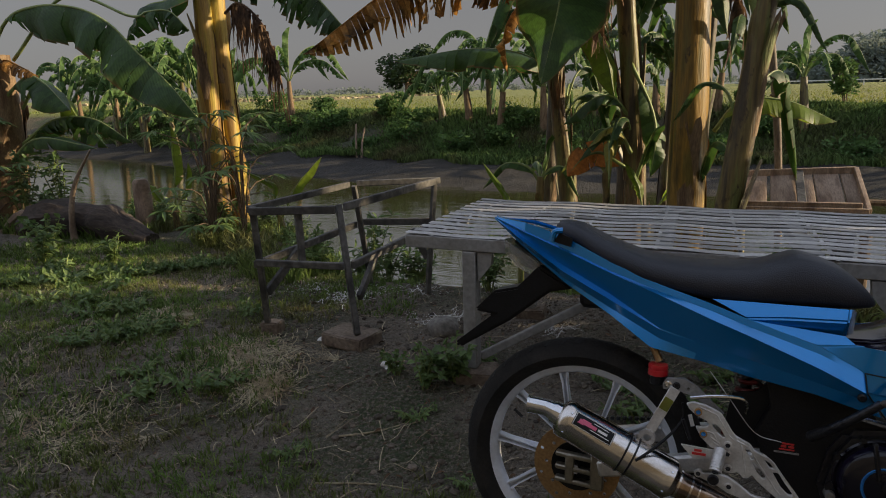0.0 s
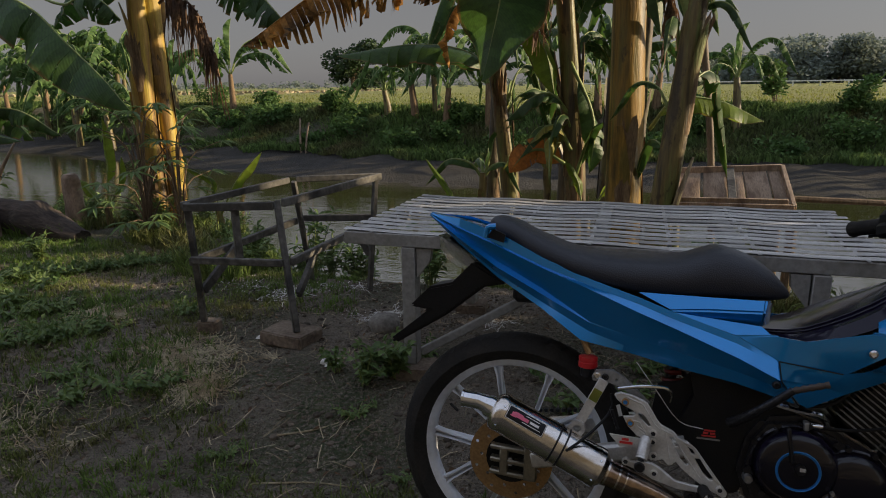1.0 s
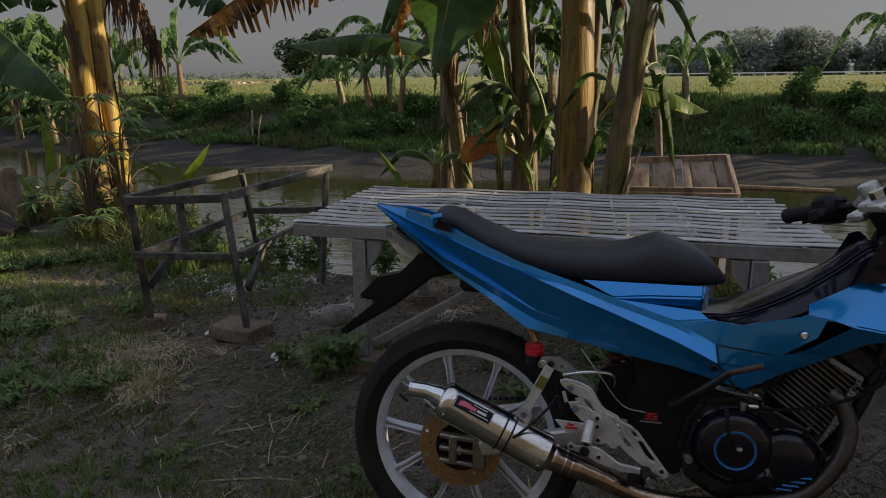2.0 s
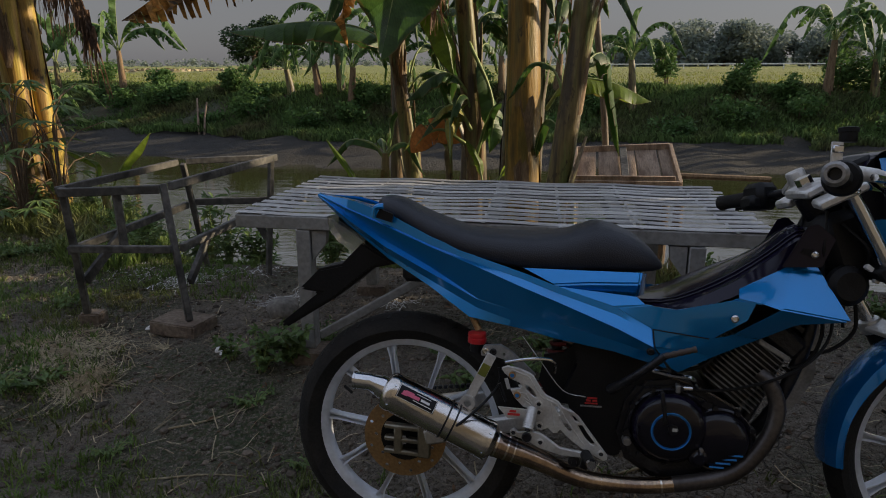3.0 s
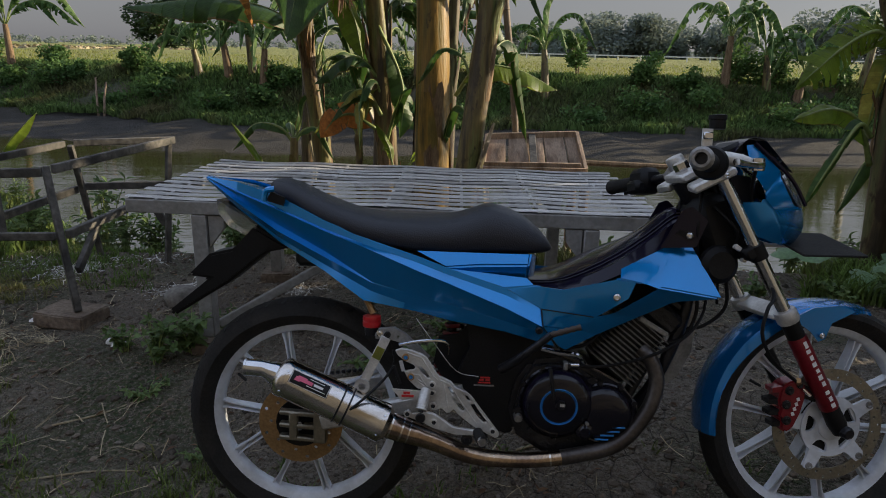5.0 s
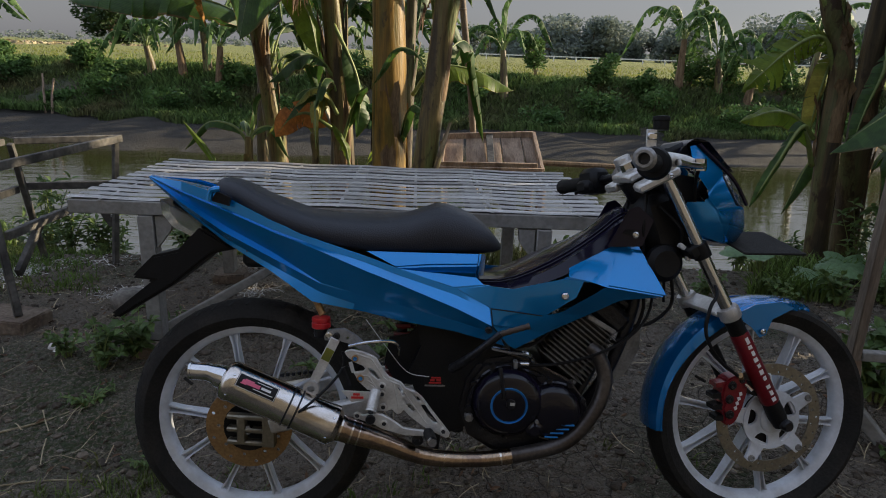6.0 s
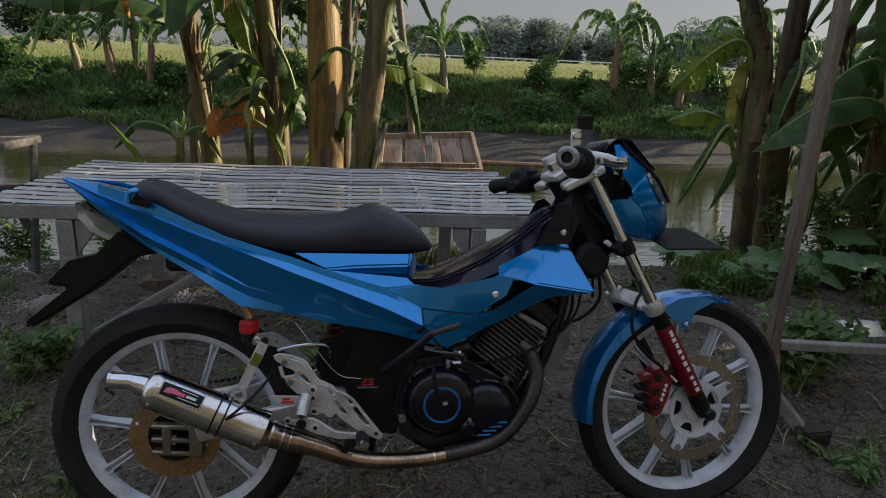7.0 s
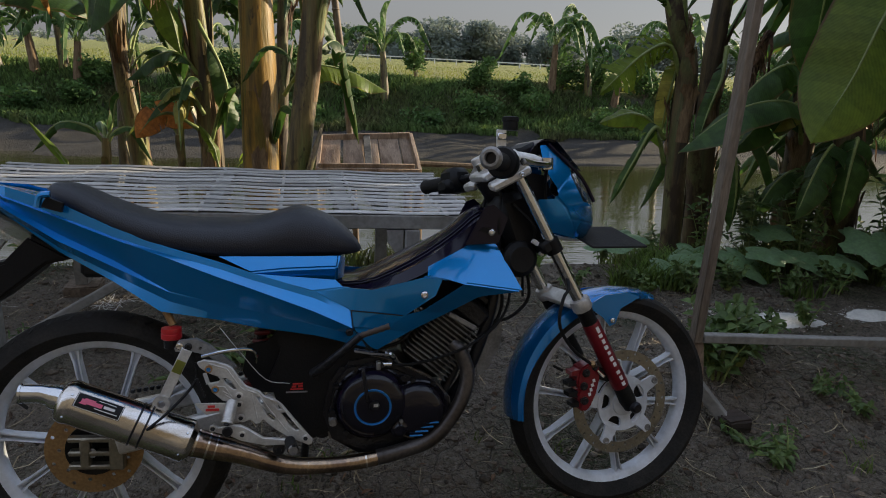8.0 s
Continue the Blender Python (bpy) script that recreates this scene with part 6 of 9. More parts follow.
add_tube(bm, [tip[4] + Vector((0.0005, 0, 0)), tip[4] + Vector((0.005, 0, 0))], 0.0195, 24, caps=False)
part("muffler_tip", bm, M_CHROME, muffler)
for d in (0.152, 0.17):
    part("strap", add_lathe(bmesh.new(), [(0.0428, d), (0.0445, d), (0.0445, d + 0.004), (0.0428, d + 0.004)], 36, mm, closed=True), M_ENGINE, muffler)
for d in (0.026, L - 0.02):
    for a in (-0.75, 0.35, 1.4):
        q = mm @ Vector((0.0432 * math.cos(a), 0.0432 * math.sin(a), d))
        part("rivet", add_lathe(bmesh.new(), [(0.003, 0), (0.002, 0.002), (0, 0.0022)], 7, Matrix.Translation(q) @ along((0, 0, 0), q - (mm @ Vector((0, 0, d))))), M_CHROME, muffler)


def wrap(a0, a1, d0, d1, r, n=8):
    """A patch of the muffler's skin between two angles and two distances along it."""
    bm = bmesh.new()
    add_skin(bm, [[mm @ Vector((r * math.cos(a0 + (a1 - a0) * i / n), r * math.sin(a0 + (a1 - a0) * i / n), d)) for i in range(n + 1)] for d in (d0, d1)])
    return bm


S0, S1 = 0.034, 0.122
sticker = part("sticker", wrap(-1.0, -0.30, S0, S1, 0.0432), M_PLASTIC, muffler, "black sticker with white edge and pink print")
for a0, a1, d0, d1 in ((-0.985, -0.966, S0 + 0.001, S1 - 0.001), (-0.334, -0.315, S0 + 0.001, S1 - 0.001), (-0.985, -0.315, S0 + 0.001, S0 + 0.002), (-0.985, -0.315, S1 - 0.002, S1 - 0.001)):
    part("edge_line", wrap(a0, a1, d0, d1, 0.0435), M_MARKWHITE, sticker)
for a0, a1, d0, d1, mt in ((-0.74, -0.56, 0.045, 0.084, M_MARKPINK), (-0.80, -0.74, 0.050, 0.070, M_MARKPINK), (-0.56, -0.51, 0.043, 0.056, M_MARKPINK), (-0.72, -0.60, 0.087, 0.108, M_MARKWHITE), (-0.50, -0.465, 0.072, 0.115, M_MARKWHITE), (-0.87, -0.84, 0.075, 0.108, M_MARKWHITE)):
    part("print_bar", wrap(a0, a1, d0, d1, 0.0436, 4), mt, sticker)
pipe = [(0.215, -0.165, 0.339), (0.262, -0.163, 0.322), (0.321, -0.16, 0.303), (0.419, -0.155, 0.266), (0.542, -0.15, 0.259), (0.667, -0.14, 0.276), (0.741, -0.13, 0.301), (0.798, -0.115, 0.366), (0.820, -0.10, 0.431), (0.806, -0.085, 0.482), (0.79, -0.07, 0.50)]
M_PIPE_DARK = material("scorched brown pipe", (0.085, 0.075, 0.07), 0.34, metal=0.6, scale=6, amount=0.25, fine=120, bump=0.08, second=(0.045, 0.035, 0.03))
header = piece("exhaust_pipe", add_tube(bmesh.new(), spline(pipe, 60)[:28], [0.0305 - 0.0135 * min(1, i / 22) for i in range(28)], 16), M_PIPE, label="heat-tinted bent exhaust pipe")
part("front_bend", add_tube(bmesh.new(), spline(pipe, 60)[27:], 0.0172, 16), M_PIPE_DARK, header, "scorched dark brown pipe bend")
for q, r in ((0.03, 0.0295), (0.08, 0.0268), (0.115, 0.0252), (0.19, 0.0216), (0.26, 0.0185), (0.335, 0.0170), (0.43, 0.0170)):
    c = spline(pipe, 100)
    i = int(q * 100)
    part("weld", add_tube(bmesh.new(), [c[i], c[i] + (c[i + 1] - c[i]).normalized() * 0.004], r + 0.0012, 16), M_STEEL, header)

# hanger, rear-set plates, pegs
piece("muffler_hanger", add_beam(bmesh.new(), (0.216, -0.148, 0.527), (0.168, -0.152, 0.425), 0.005, 0.021, 0.001, up=(0.9, 0, 0.4)), M_ALU)
piece("hanger_ring", add_lathe(bmesh.new(), [(0.008, 0.15), (0.017, 0.15), (0.017, 0.163), (0.008, 0.163)], 18, side(0.166, 0.419), closed=True), M_ALU)
piece("warning_tag", add_beam(bmesh.new(), (0.206, -0.1512, 0.505), (0.194, -0.1522, 0.480), 0.0035, 0.019, 0.0005, up=(0.9, 0, 0.4)), M_YELLOW)
piece("lashing", add_tube(bmesh.new(), [(0.232, -0.15, 0.50), (0.235, -0.155, 0.47), (0.215, -0.17, 0.44), (0.18, -0.2, 0.41), (0.15, -0.222, 0.39)], 0.003, 6, smooth=10), M_PLASTIC)
GREY = [(0.190, 0.529), (0.198, 0.543), (0.233, 0.547), (0.258, 0.533), (0.311, 0.485), (0.304, 0.478), (0.277, 0.496), (0.249, 0.513), (0.225, 0.520), (0.192, 0.521)]
bracket = piece("subframe_bracket", add_plate(bmesh.new(), GREY, 0.012, Matrix.Translation((0, -0.140, 0)), [circle(0.241, 0.527, 0.0035, 8)[::-1]]), M_GREY)
for x, z in ((0.201, 0.533), (0.218, 0.532)):
    part("bolt", add_lathe(bmesh.new(), [(0.0075, 0.138), (0.0075, 0.144), (0.0045, 0.1455), (0.004, 0.142), (0.0, 0.142)], 14, side(x, z)), M_CHROME if x < 0.21 else M_ENGINE, bracket)
PLATE = [(0.239, 0.508), (0.252, 0.513), (0.274, 0.510), (0.298, 0.501), (0.306, 0.496), (0.327, 0.463), (0.334, 0.455), (0.360, 0.443), (0.369, 0.432), (0.387, 0.426), (0.405, 0.412), (0.423, 0.388), (0.467, 0.331), (0.466, 0.323), (0.459, 0.320), (0.439, 0.330), (0.412, 0.344), (0.394, 0.357), (0.378, 0.370), (0.367, 0.382), (0.360, 0.374), (0.352, 0.373), (0.341, 0.383), (0.328, 0.378), (0.317, 0.379), (0.312, 0.393), (0.310, 0.412), (0.297, 0.424), (0.288, 0.426), (0.269, 0.444), (0.259, 0.463), (0.279, 0.466), (0.284, 0.471), (0.279, 0.478), (0.260, 0.486), (0.245, 0.498)]
HOLES = [[(0.288, 0.474), (0.295, 0.474), (0.305, 0.466), (0.315, 0.450), (0.310, 0.449), (0.293, 0.464)], [(0.364, 0.408), (0.370, 0.409), (0.391, 0.384), (0.391, 0.379), (0.386, 0.378), (0.376, 0.387)], [(0.352, 0.432), (0.361, 0.431), (0.370, 0.416), (0.364, 0.414)], [(0.402, 0.394), (0.412, 0.395), (0.440, 0.360), (0.439, 0.354), (0.432, 0.354), (0.419, 0.366)], [(0.386, 0.417), (0.397, 0.412), (0.404, 0.402), (0.397, 0.402)]]
bm = add_plate(bmesh.new(), PLATE, 0.009, Matrix.Translation((0, -0.179, 0)), HOLES)
bmesh.ops.bevel(bm, geom=[e for e in bm.edges if len(e.link_faces) == 2 and e.calc_face_angle(0) > 0.9], offset=0.0011, segments=1, affect="EDGES")
rear_set = piece("heel_plate", bm, M_ALU, label="machined aluminium heel plate with cut-outs")
# raised edge lines that follow the plate's bands
for line in ([(0.262, 0.506), (0.297, 0.494), (0.322, 0.455), (0.332, 0.446)], [(0.336, 0.447), (0.358, 0.438), (0.374, 0.412), (0.408, 0.364), (0.418, 0.352)], [(0.378, 0.426), (0.397, 0.420), (0.424, 0.380), (0.452, 0.344)], [(0.345, 0.440), (0.352, 0.402), (0.356, 0.380)], [(0.272, 0.458), (0.292, 0.456), (0.308, 0.430)], [(0.288, 0.447), (0.306, 0.436)], [(0.292, 0.439), (0.308, 0.428)]):
    bm = bmesh.new()
    for p, q in zip(line, line[1:]):
        add_beam(bm, (p[0], -0.1797, p[1]), (q[0], -0.1797, q[1]), 0.0022, 0.0024, 0.0006, up=(0, 1, 0))
    part("rib", bm, M_ALU, rear_set)
part("toe_fin", add_plate(bmesh.new(), [(0.234, 0.424), (0.296, 0.422), (0.312, 0.413), (0.303, 0.397), (0.280, 0.404), (0.256, 0.400)], 0.006, Matrix.Translation((0, -0.1845, 0))), M_ALU, rear_set)
part("red_mark", add_box(bmesh.new(), (0.268, -0.1852, 0.4105), (0.026, 0.001, 0.005), bevel=0), M_MARKRED, rear_set)
part("red_mark", add_box(bmesh.new(), (0.266, -0.1852, 0.4175), (0.014, 0.001, 0.005), bevel=0), M_MARKRED, rear_set)
bm = add_plate(bmesh.new(), [(0.262, 0.375), (0.270, 0.382), (0.280, 0.374), (0.308, 0.378), (0.322, 0.376), (0.336, 0.369), (0.367, 0.347), (0.412, 0.341), (0.428, 0.342), (0.424, 0.329), (0.372, 0.330), (0.324, 0.343), (0.302, 0.355), (0.278, 0.363), (0.264, 0.368)], 0.009, Matrix.Translation((0, -0.192, 0)))
bmesh.ops.bevel(bm, geom=[e for e in bm.edges if len(e.link_faces) == 2 and e.calc_face_angle(0) > 0.9], offset=0.0012, segments=1, affect="EDGES")
part("brake_arm", bm, M_ALU, rear_set)
for x, z, mt, y in ((0.262, 0.495, M_RINGBLUE, 0), (0.274, 0.452, M_RINGBLUE, 0), (0.320, 0.436, M_ENGINE, 0), (0.320, 0.418, M_ENGINE, 0), (0.323, 0.390, M_ENGINE, 0.003), (0.453, 0.337, M_ENGINE, 0.001), (0.269, 0.374, M_ENGINE, 0.012), (0.326, 0.357, M_ENGINE, 0.012)):
    bolt = part("bolt", add_lathe(bmesh.new(), [(0.0048, 0.178), (0.0075, 0.178), (0.0075, 0.184), (0.0048, 0.1845)], 16, side(x, z, -y), closed=True), M_ALU if mt is M_ENGINE else M_GOLD, rear_set)
    part("bolt_head", add_lathe(bmesh.new(), [(0.0049, 0.177), (0.0049, 0.1835), (0.0026, 0.1835), (0.0, 0.1815)], 6, side(x, z, -y)), mt, bolt)
part("plate_print", add_beam(bmesh.new(), (0.247, -0.135, 0.472), (0.254, -0.135, 0.448), 0.001, 0.008, 0, up=(1, 0, 0.3)), M_MARKWHITE, rear_set)
bm = add_tube(bmesh.new(), [(0.307, -0.182, 0.424), (0.304, -0.196, 0.412), (0.299, -0.212, 0.391)], [0.0115, 0.0112, 0.0108], 18)
for k in range(7):
    q = Vector((0.3055, -0.190, 0.418)).lerp(Vector((0.2995, -0.210, 0.393)), k / 6)
    part("grip_ring", add_tube(bmesh.new(), [q, q + Vector((-0.0006, -0.002, -0.0025))], 0.0121, 18), M_ALU, rear_set)
part("foot_peg", bm, M_ALU, rear_set)
part("peg_bolt", add_lathe(bmesh.new(), [(0.0, 0.0), (0.0062, 0.0), (0.0062, 0.003), (0.003, 0.003), (0.0, 0.001)], 12, Matrix.Translation((0.2988, -0.2125, 0.3903)) @ along((0, 0, 0), (-0.25, -0.8, -1.05))), M_ENGINE, rear_set)
part("peg_cup", add_lathe(bmesh.new(), [(0.0, 0.197), (0.009, 0.197), (0.011, 0.194), (0.011, 0.18)], 16, side(0.297, 0.365)), M_ENGINE, rear_set)
part("toe_peg", add_tube(bmesh.new(), [(0.421, -0.19, 0.336), (0.428, -0.236, 0.338)], 0.0115, 16), M_RUBBER, rear_set)
part("toe_peg_end", add_tube(bmesh.new(), [(0.428, -0.236, 0.338), (0.429, -0.243, 0.338)], [0.0105, 0.009], 16), M_CHROME, rear_set)
part("arm_roller", add_lathe(bmesh.new(), [(0.0, 0.19), (0.005, 0.19), (0.006, 0.186), (0.0125, 0.184), (0.0125, 0.165)], 18, side(0.398, 0.316)), M_ENGINE, rear_set)
piece("brake_line", add_tube(bmesh.new(), [(0.246, -0.16, 0.515), (0.29, -0.165, 0.526), (0.335, -0.16, 0.528), (0.352, -0.15, 0.515), (0.352, -0.13, 0.49)], 0.0035, 7, smooth=14), M_CHROME)
piece("wire", add_tube(bmesh.new(), [(0.28, -0.14, 0.57), (0.32, -0.15, 0.52), (0.37, -0.14, 0.455), (0.42, -0.13, 0.44)], 0.0009, 5, smooth=12), M_ALU)
bm = add_plate(bmesh.new(), [(0.39, 0.55), (0.56, 0.535), (0.60, 0.48), (0.52, 0.32), (0.47, 0.30), (0.40, 0.36), (0.375, 0.44), (0.40, 0.50)], 0.05, Matrix.Translation((0, -0.10, 0)))
cover = piece("frame_cover", bm, M_PLASTIC)
for dx, dz, w, h, mt in ((0.002, 0.006, 0.022, 0.0035, M_MARKRED), (-0.006, 0.0, 0.010, 0.0045, M_MARKRED), (0.008, 0.0, 0.010, 0.0045, M_MARKRED), (0.0, -0.006, 0.028, 0.003, M_MARKRED), (0.0, -0.0125, 0.046, 0.0035, M_GREY)):
    part("print_bar", add_box(bmesh.new(), (0.434 + dx, -0.101, 0.422 + dz), (w, 0.001, h), bevel=0), mt, cover)
bm = add_tube(bmesh.new(), [(0.235, -0.165, 0.47), (0.25, -0.165, 0.43)], 0.004, 6)
piece("spring_rod", bm, M_ENGINE)

# engine
bm = bmesh.new()
CASE = [(0.535, 0.475), (0.60, 0.485), (0.66, 0.465), (0.73, 0.43), (0.775, 0.38), (0.785, 0.335), (0.755, 0.28), (0.70, 0.262), (0.57, 0.262), (0.51, 0.30), (0.49, 0.36), (0.505, 0.43)]
add_plate(bm, CASE, 0.23, Matrix.Translation((0, -0.12, 0)))
bmesh.ops.bevel(bm, geom=[e for e in bm.edges if len(e.link_faces) == 2 and e.calc_face_angle(0) > 0.8], offset=0.012, segments=2, affect="EDGES")
M_COVER = material("gloss black engine cover", (0.007, 0.006, 0.011), 0.14, scale=14, amount=0.2, fine=160, bump=0.06, spec=0.5)
engine = piece("engine", bm, M_ENGINE, label="dirty black engine with clutch cover and finned cylinder")
part("clutch_cover", add_lathe(bmesh.new(), [(0.0, 0.152), (0.03, 0.152), (0.055, 0.150), (0.070, 0.144), (0.077, 0.132), (0.080, 0.11)], 36, side(0.597, 0.385)), M_COVER, engine)
part("cover_ring", add_lathe(bmesh.new(), [(0.0392, 0.1515), (0.0403, 0.1535), (0.0414, 0.1515)], 40, side(0.597, 0.385)), M_RINGBLUE, engine, "thin blue ring on the clutch cover")
part("oil_cap", add_lathe(bmesh.new(), [(0.012, 0.15), (0.011, 0.158), (0.0, 0.159)], 7, side(0.60, 0.39)), M_ENGINE, engine)
part("cap_mark", add_box(bmesh.new(), (0.603, -0.1592, 0.392), (0.010, 0.001, 0.007), bevel=0), M_ALU, engine)
part("crank_cover", add_lathe(bmesh.new(), [(0.0, 0.142), (0.035, 0.142), (0.052, 0.138), (0.062, 0.128), (0.066, 0.11)], 32, side(0.70, 0.362)), M_COVER, engine)
part("cover_band", add_lathe(bmesh.new(), [(0.071, 0.143), (0.0735, 0.1395), (0.0765, 0.1335)], 40, side(0.597, 0.385)), M_GLOSSBLACK, engine)
for k in range(4):
    part("blue_stripe", add_box(bmesh.new(), (0.728 - 0.012 * k + 0.004, -0.1405, 0.338 - 0.0095 * k), (0.030, 0.003, 0.0035), bevel=0.0005), M_RINGBLUE, engine)
flange = [(0.64 + (x - 0.64) * 1.035, 0.37 + (z - 0.37) * 1.035) for x, z in CASE]
part("case_flange", add_plate(bmesh.new(), flange, 0.008, Matrix.Translation((0, -0.098, 0))), material("bare worn casting", (0.24, 0.22, 0.20), 0.36, metal=0.7, scale=22, amount=0.3, fine=120, bump=0.3, second=(0.10, 0.09, 0.08)), engine)
for x, z, r0 in ((0.597, 0.385, 0.0795), (0.70, 0.362, 0.0655)):
    part("cover_lip", add_lathe(bmesh.new(), [(r0, 0.108), (r0 + 0.004, 0.114), (r0 + 0.0055, 0.120), (r0 + 0.002, 0.1235), (r0 - 0.003, 0.121)], 44, side(x, z)), M_COVER, engine)
part("oil_filter_cap", add_lathe(bmesh.new(), [(0.0, 0.150), (0.010, 0.150), (0.013, 0.146), (0.019, 0.144), (0.021, 0.138), (0.021, 0.12)], 20, side(0.657, 0.328)), M_COVER, engine)
part("cap_bolt", add_lathe(bmesh.new(), [(0.0045, 0.148), (0.0045, 0.155), (0.0, 0.155)], 6, side(0.660, 0.350)), M_FINS, engine)
for x, z in ((0.735, 0.395), (0.748, 0.372), (0.752, 0.345)):
    part("cover_rib", add_beam(bmesh.new(), (x - 0.014, -0.131, z + 0.012), (x + 0.004, -0.126, z - 0.010), 0.003, 0.004, 0.001, up=(0, 1, 0)), M_FINS, engine)
part("gear_shaft", add_lathe(bmesh.new(), [(0.0, 0.13), (0.008, 0.13), (0.010, 0.125), (0.010, 0.10)], 14, side(0.512, 0.345)), M_FINS, engine)
part("cable_adjuster", add_tube(bmesh.new(), [(0.615, -0.122, 0.4715), (0.640, -0.122, 0.4718)], 0.0055, 10), M_CHROME, engine)
part("cable_bracket", add_box(bmesh.new(), (0.611, -0.12, 0.470), (0.010, 0.018, 0.018), bevel=0.002), M_GREY, engine)
part("throttle_body", add_tube(bmesh.new(), [(0.615, -0.06, 0.505), (0.655, -0.06, 0.515)], 0.022, 16), M_GREY, engine)
part("throttle_cap", add_lathe(bmesh.new(), [(0.0, 0.092), (0.010, 0.092), (0.013, 0.088), (0.016, 0.07)], 14, side(0.632, 0.508)), M_FINS, engine)
part("coolant_pipe", add_tube(bmesh.new(), [(0.560, -0.115, 0.455), (0.552, -0.125, 0.42), (0.545, -0.122, 0.385), (0.535, -0.11, 0.36)], 0.009, 10, smooth=10), M_PLASTIC, engine)
part("head_stay", add_beam(bmesh.new(), (0.775, -0.085, 0.575), (0.842, -0.075, 0.535), 0.010, 0.012, 0.002), M_GREY, engine)
rb = random.Random(2)
for k in range(16):
    a = math.tau * k / 16
    x, z, r = (0.597, 0.385, 0.088) if k < 9 else (0.70, 0.362, 0.072)
    part("case_bolt", add_lathe(bmesh.new(), [(0.006, 0.11), (0.006, 0.128), (0.0, 0.128)], 6, side(x + r * math.cos(a * 1.7), z + r * math.sin(a * 1.7))), M_ENGINE, engine)
AX = Vector((0.62, 0, 0.785)).normalized()
FN = Vector((0.785, 0, -0.62))
fm = Matrix((FN, Vector((0, 1, 0)), AX)).transposed().to_4x4()
for k in range(13):
    c = Vector((0.722, 0.0, 0.452)) + AX * (0.0105 * k)
    part("fin", add_box(bmesh.new(), c, (0.128 - 0.001 * k, 0.165, 0.0028), fm, 0.001), M_FINS, engine)
part("barrel", add_box(bmesh.new(), Vector((0.722, 0, 0.452)) + AX * 0.06, (0.10, 0.13, 0.15), fm, 0.008), M_ENGINE, engine)
part("cylinder_head", add_box(bmesh.new(), Vector((0.722, 0, 0.452)) + AX * 0.165, (0.115, 0.15, 0.055), fm, 0.012), M_ENGINE, engine)
part("head_cover", add_box(bmesh.new(), Vector((0.722, 0, 0.452)) + AX * 0.205, (0.085, 0.11, 0.03), fm, 0.010), M_ENGINE, engine)
part("intake", add_tube(bmesh.new(), [(0.70, -0.02, 0.56), (0.63, -0.03, 0.555), (0.57, -0.03, 0.53)], [0.022, 0.026, 0.034], 12, smooth=8), M_PLASTIC, engine)
part("breather", add_tube(bmesh.new(), [(0.655, -0.10, 0.468), (0.64, -0.11, 0.49), (0.60, -0.11, 0.495), (0.56, -0.1, 0.50)], 0.006, 7, smooth=10), M_CHROME, engine)
part("clutch_arm", add_beam(bmesh.new(), (0.575, -0.145, 0.47), (0.585, -0.15, 0.40), 0.008, 0.014, 0.002, up=(0, 1, 0)), M_ENGINE, engine)
part("kick_lever", add_tube(bmesh.new(), [(0.47, -0.13, 0.46), (0.50, -0.17, 0.495), (0.543, -0.195, 0.540), (0.566, -0.20, 0.562)], [0.011, 0.0095, 0.008, 0.0075], 10, smooth=10), M_ENGINE, engine)
bm = add_tube(bmesh.new(), [(0.563, -0.20, 0.560), (0.620, -0.205, 0.580)], 0.0056, 10)
for k in range(5):
    q = Vector((0.568, -0.20, 0.562)).lerp(Vector((0.618, -0.205, 0.579)), k / 4)
    add_tube(bm, [q, q + Vector((0.006, 0, 0.002))], 0.0066, 10)
part("kick_pedal", bm, material("worn brown rubber", (0.06, 0.042, 0.032), 0.6, scale=20, amount=0.2, fine=120, bump=0.2), engine)
for pts, r in (([(0.599, -0.12, 0.471), (0.696, -0.12, 0.471), (0.799, -0.11, 0.496), (0.875, -0.1, 0.539), (0.917, -0.08, 0.592), (0.93, -0.05, 0.66)], 0.0035), ([(0.949, -0.05, 0.754), (0.974, -0.05, 0.648), (0.974, -0.05, 0.594), (0.93, -0.05, 0.553), (0.88, -0.04, 0.541)], 0.004),
               ([(0.90, -0.06, 0.66), (0.905, -0.07, 0.59), (0.88, -0.07, 0.53), (0.83, -0.07, 0.51)], 0.004), ([(0.93, 0.05, 0.75), (0.99, 0.06, 0.66), (1.0, 0.06, 0.58)], 0.0035), ([(0.60, -0.10, 0.50), (0.66, -0.11, 0.52), (0.70, -0.1, 0.56)], 0.004)):
    piece("cable", add_tube(bmesh.new(), pts, r, 7, smooth=16), M_PLASTIC)
for pts, r in (([(0.895, 0, 0.80), (0.78, 0, 0.70), (0.55, 0, 0.58), (0.42, 0, 0.46), (0.42, 0, 0.36)], 0.024), ([(0.90, -0.03, 0.72), (0.885, -0.05, 0.58), (0.835, -0.05, 0.43), (0.78, -0.03, 0.33)], 0.014), ([(0.90, 0.03, 0.72), (0.885, 0.05, 0.58), (0.835, 0.05, 0.43), (0.78, 0.03, 0.33)], 0.014), ([(0.55, 0.06, 0.60), (0.25, 0.07, 0.64), (-0.08, 0.04, 0.77)], 0.012), ([(0.55, -0.06, 0.60), (0.25, -0.07, 0.64), (-0.08, -0.04, 0.77)], 0.012)):
    piece("frame_tube", add_tube(bmesh.new(), pts, r, 12, smooth=20), M_ENGINE)
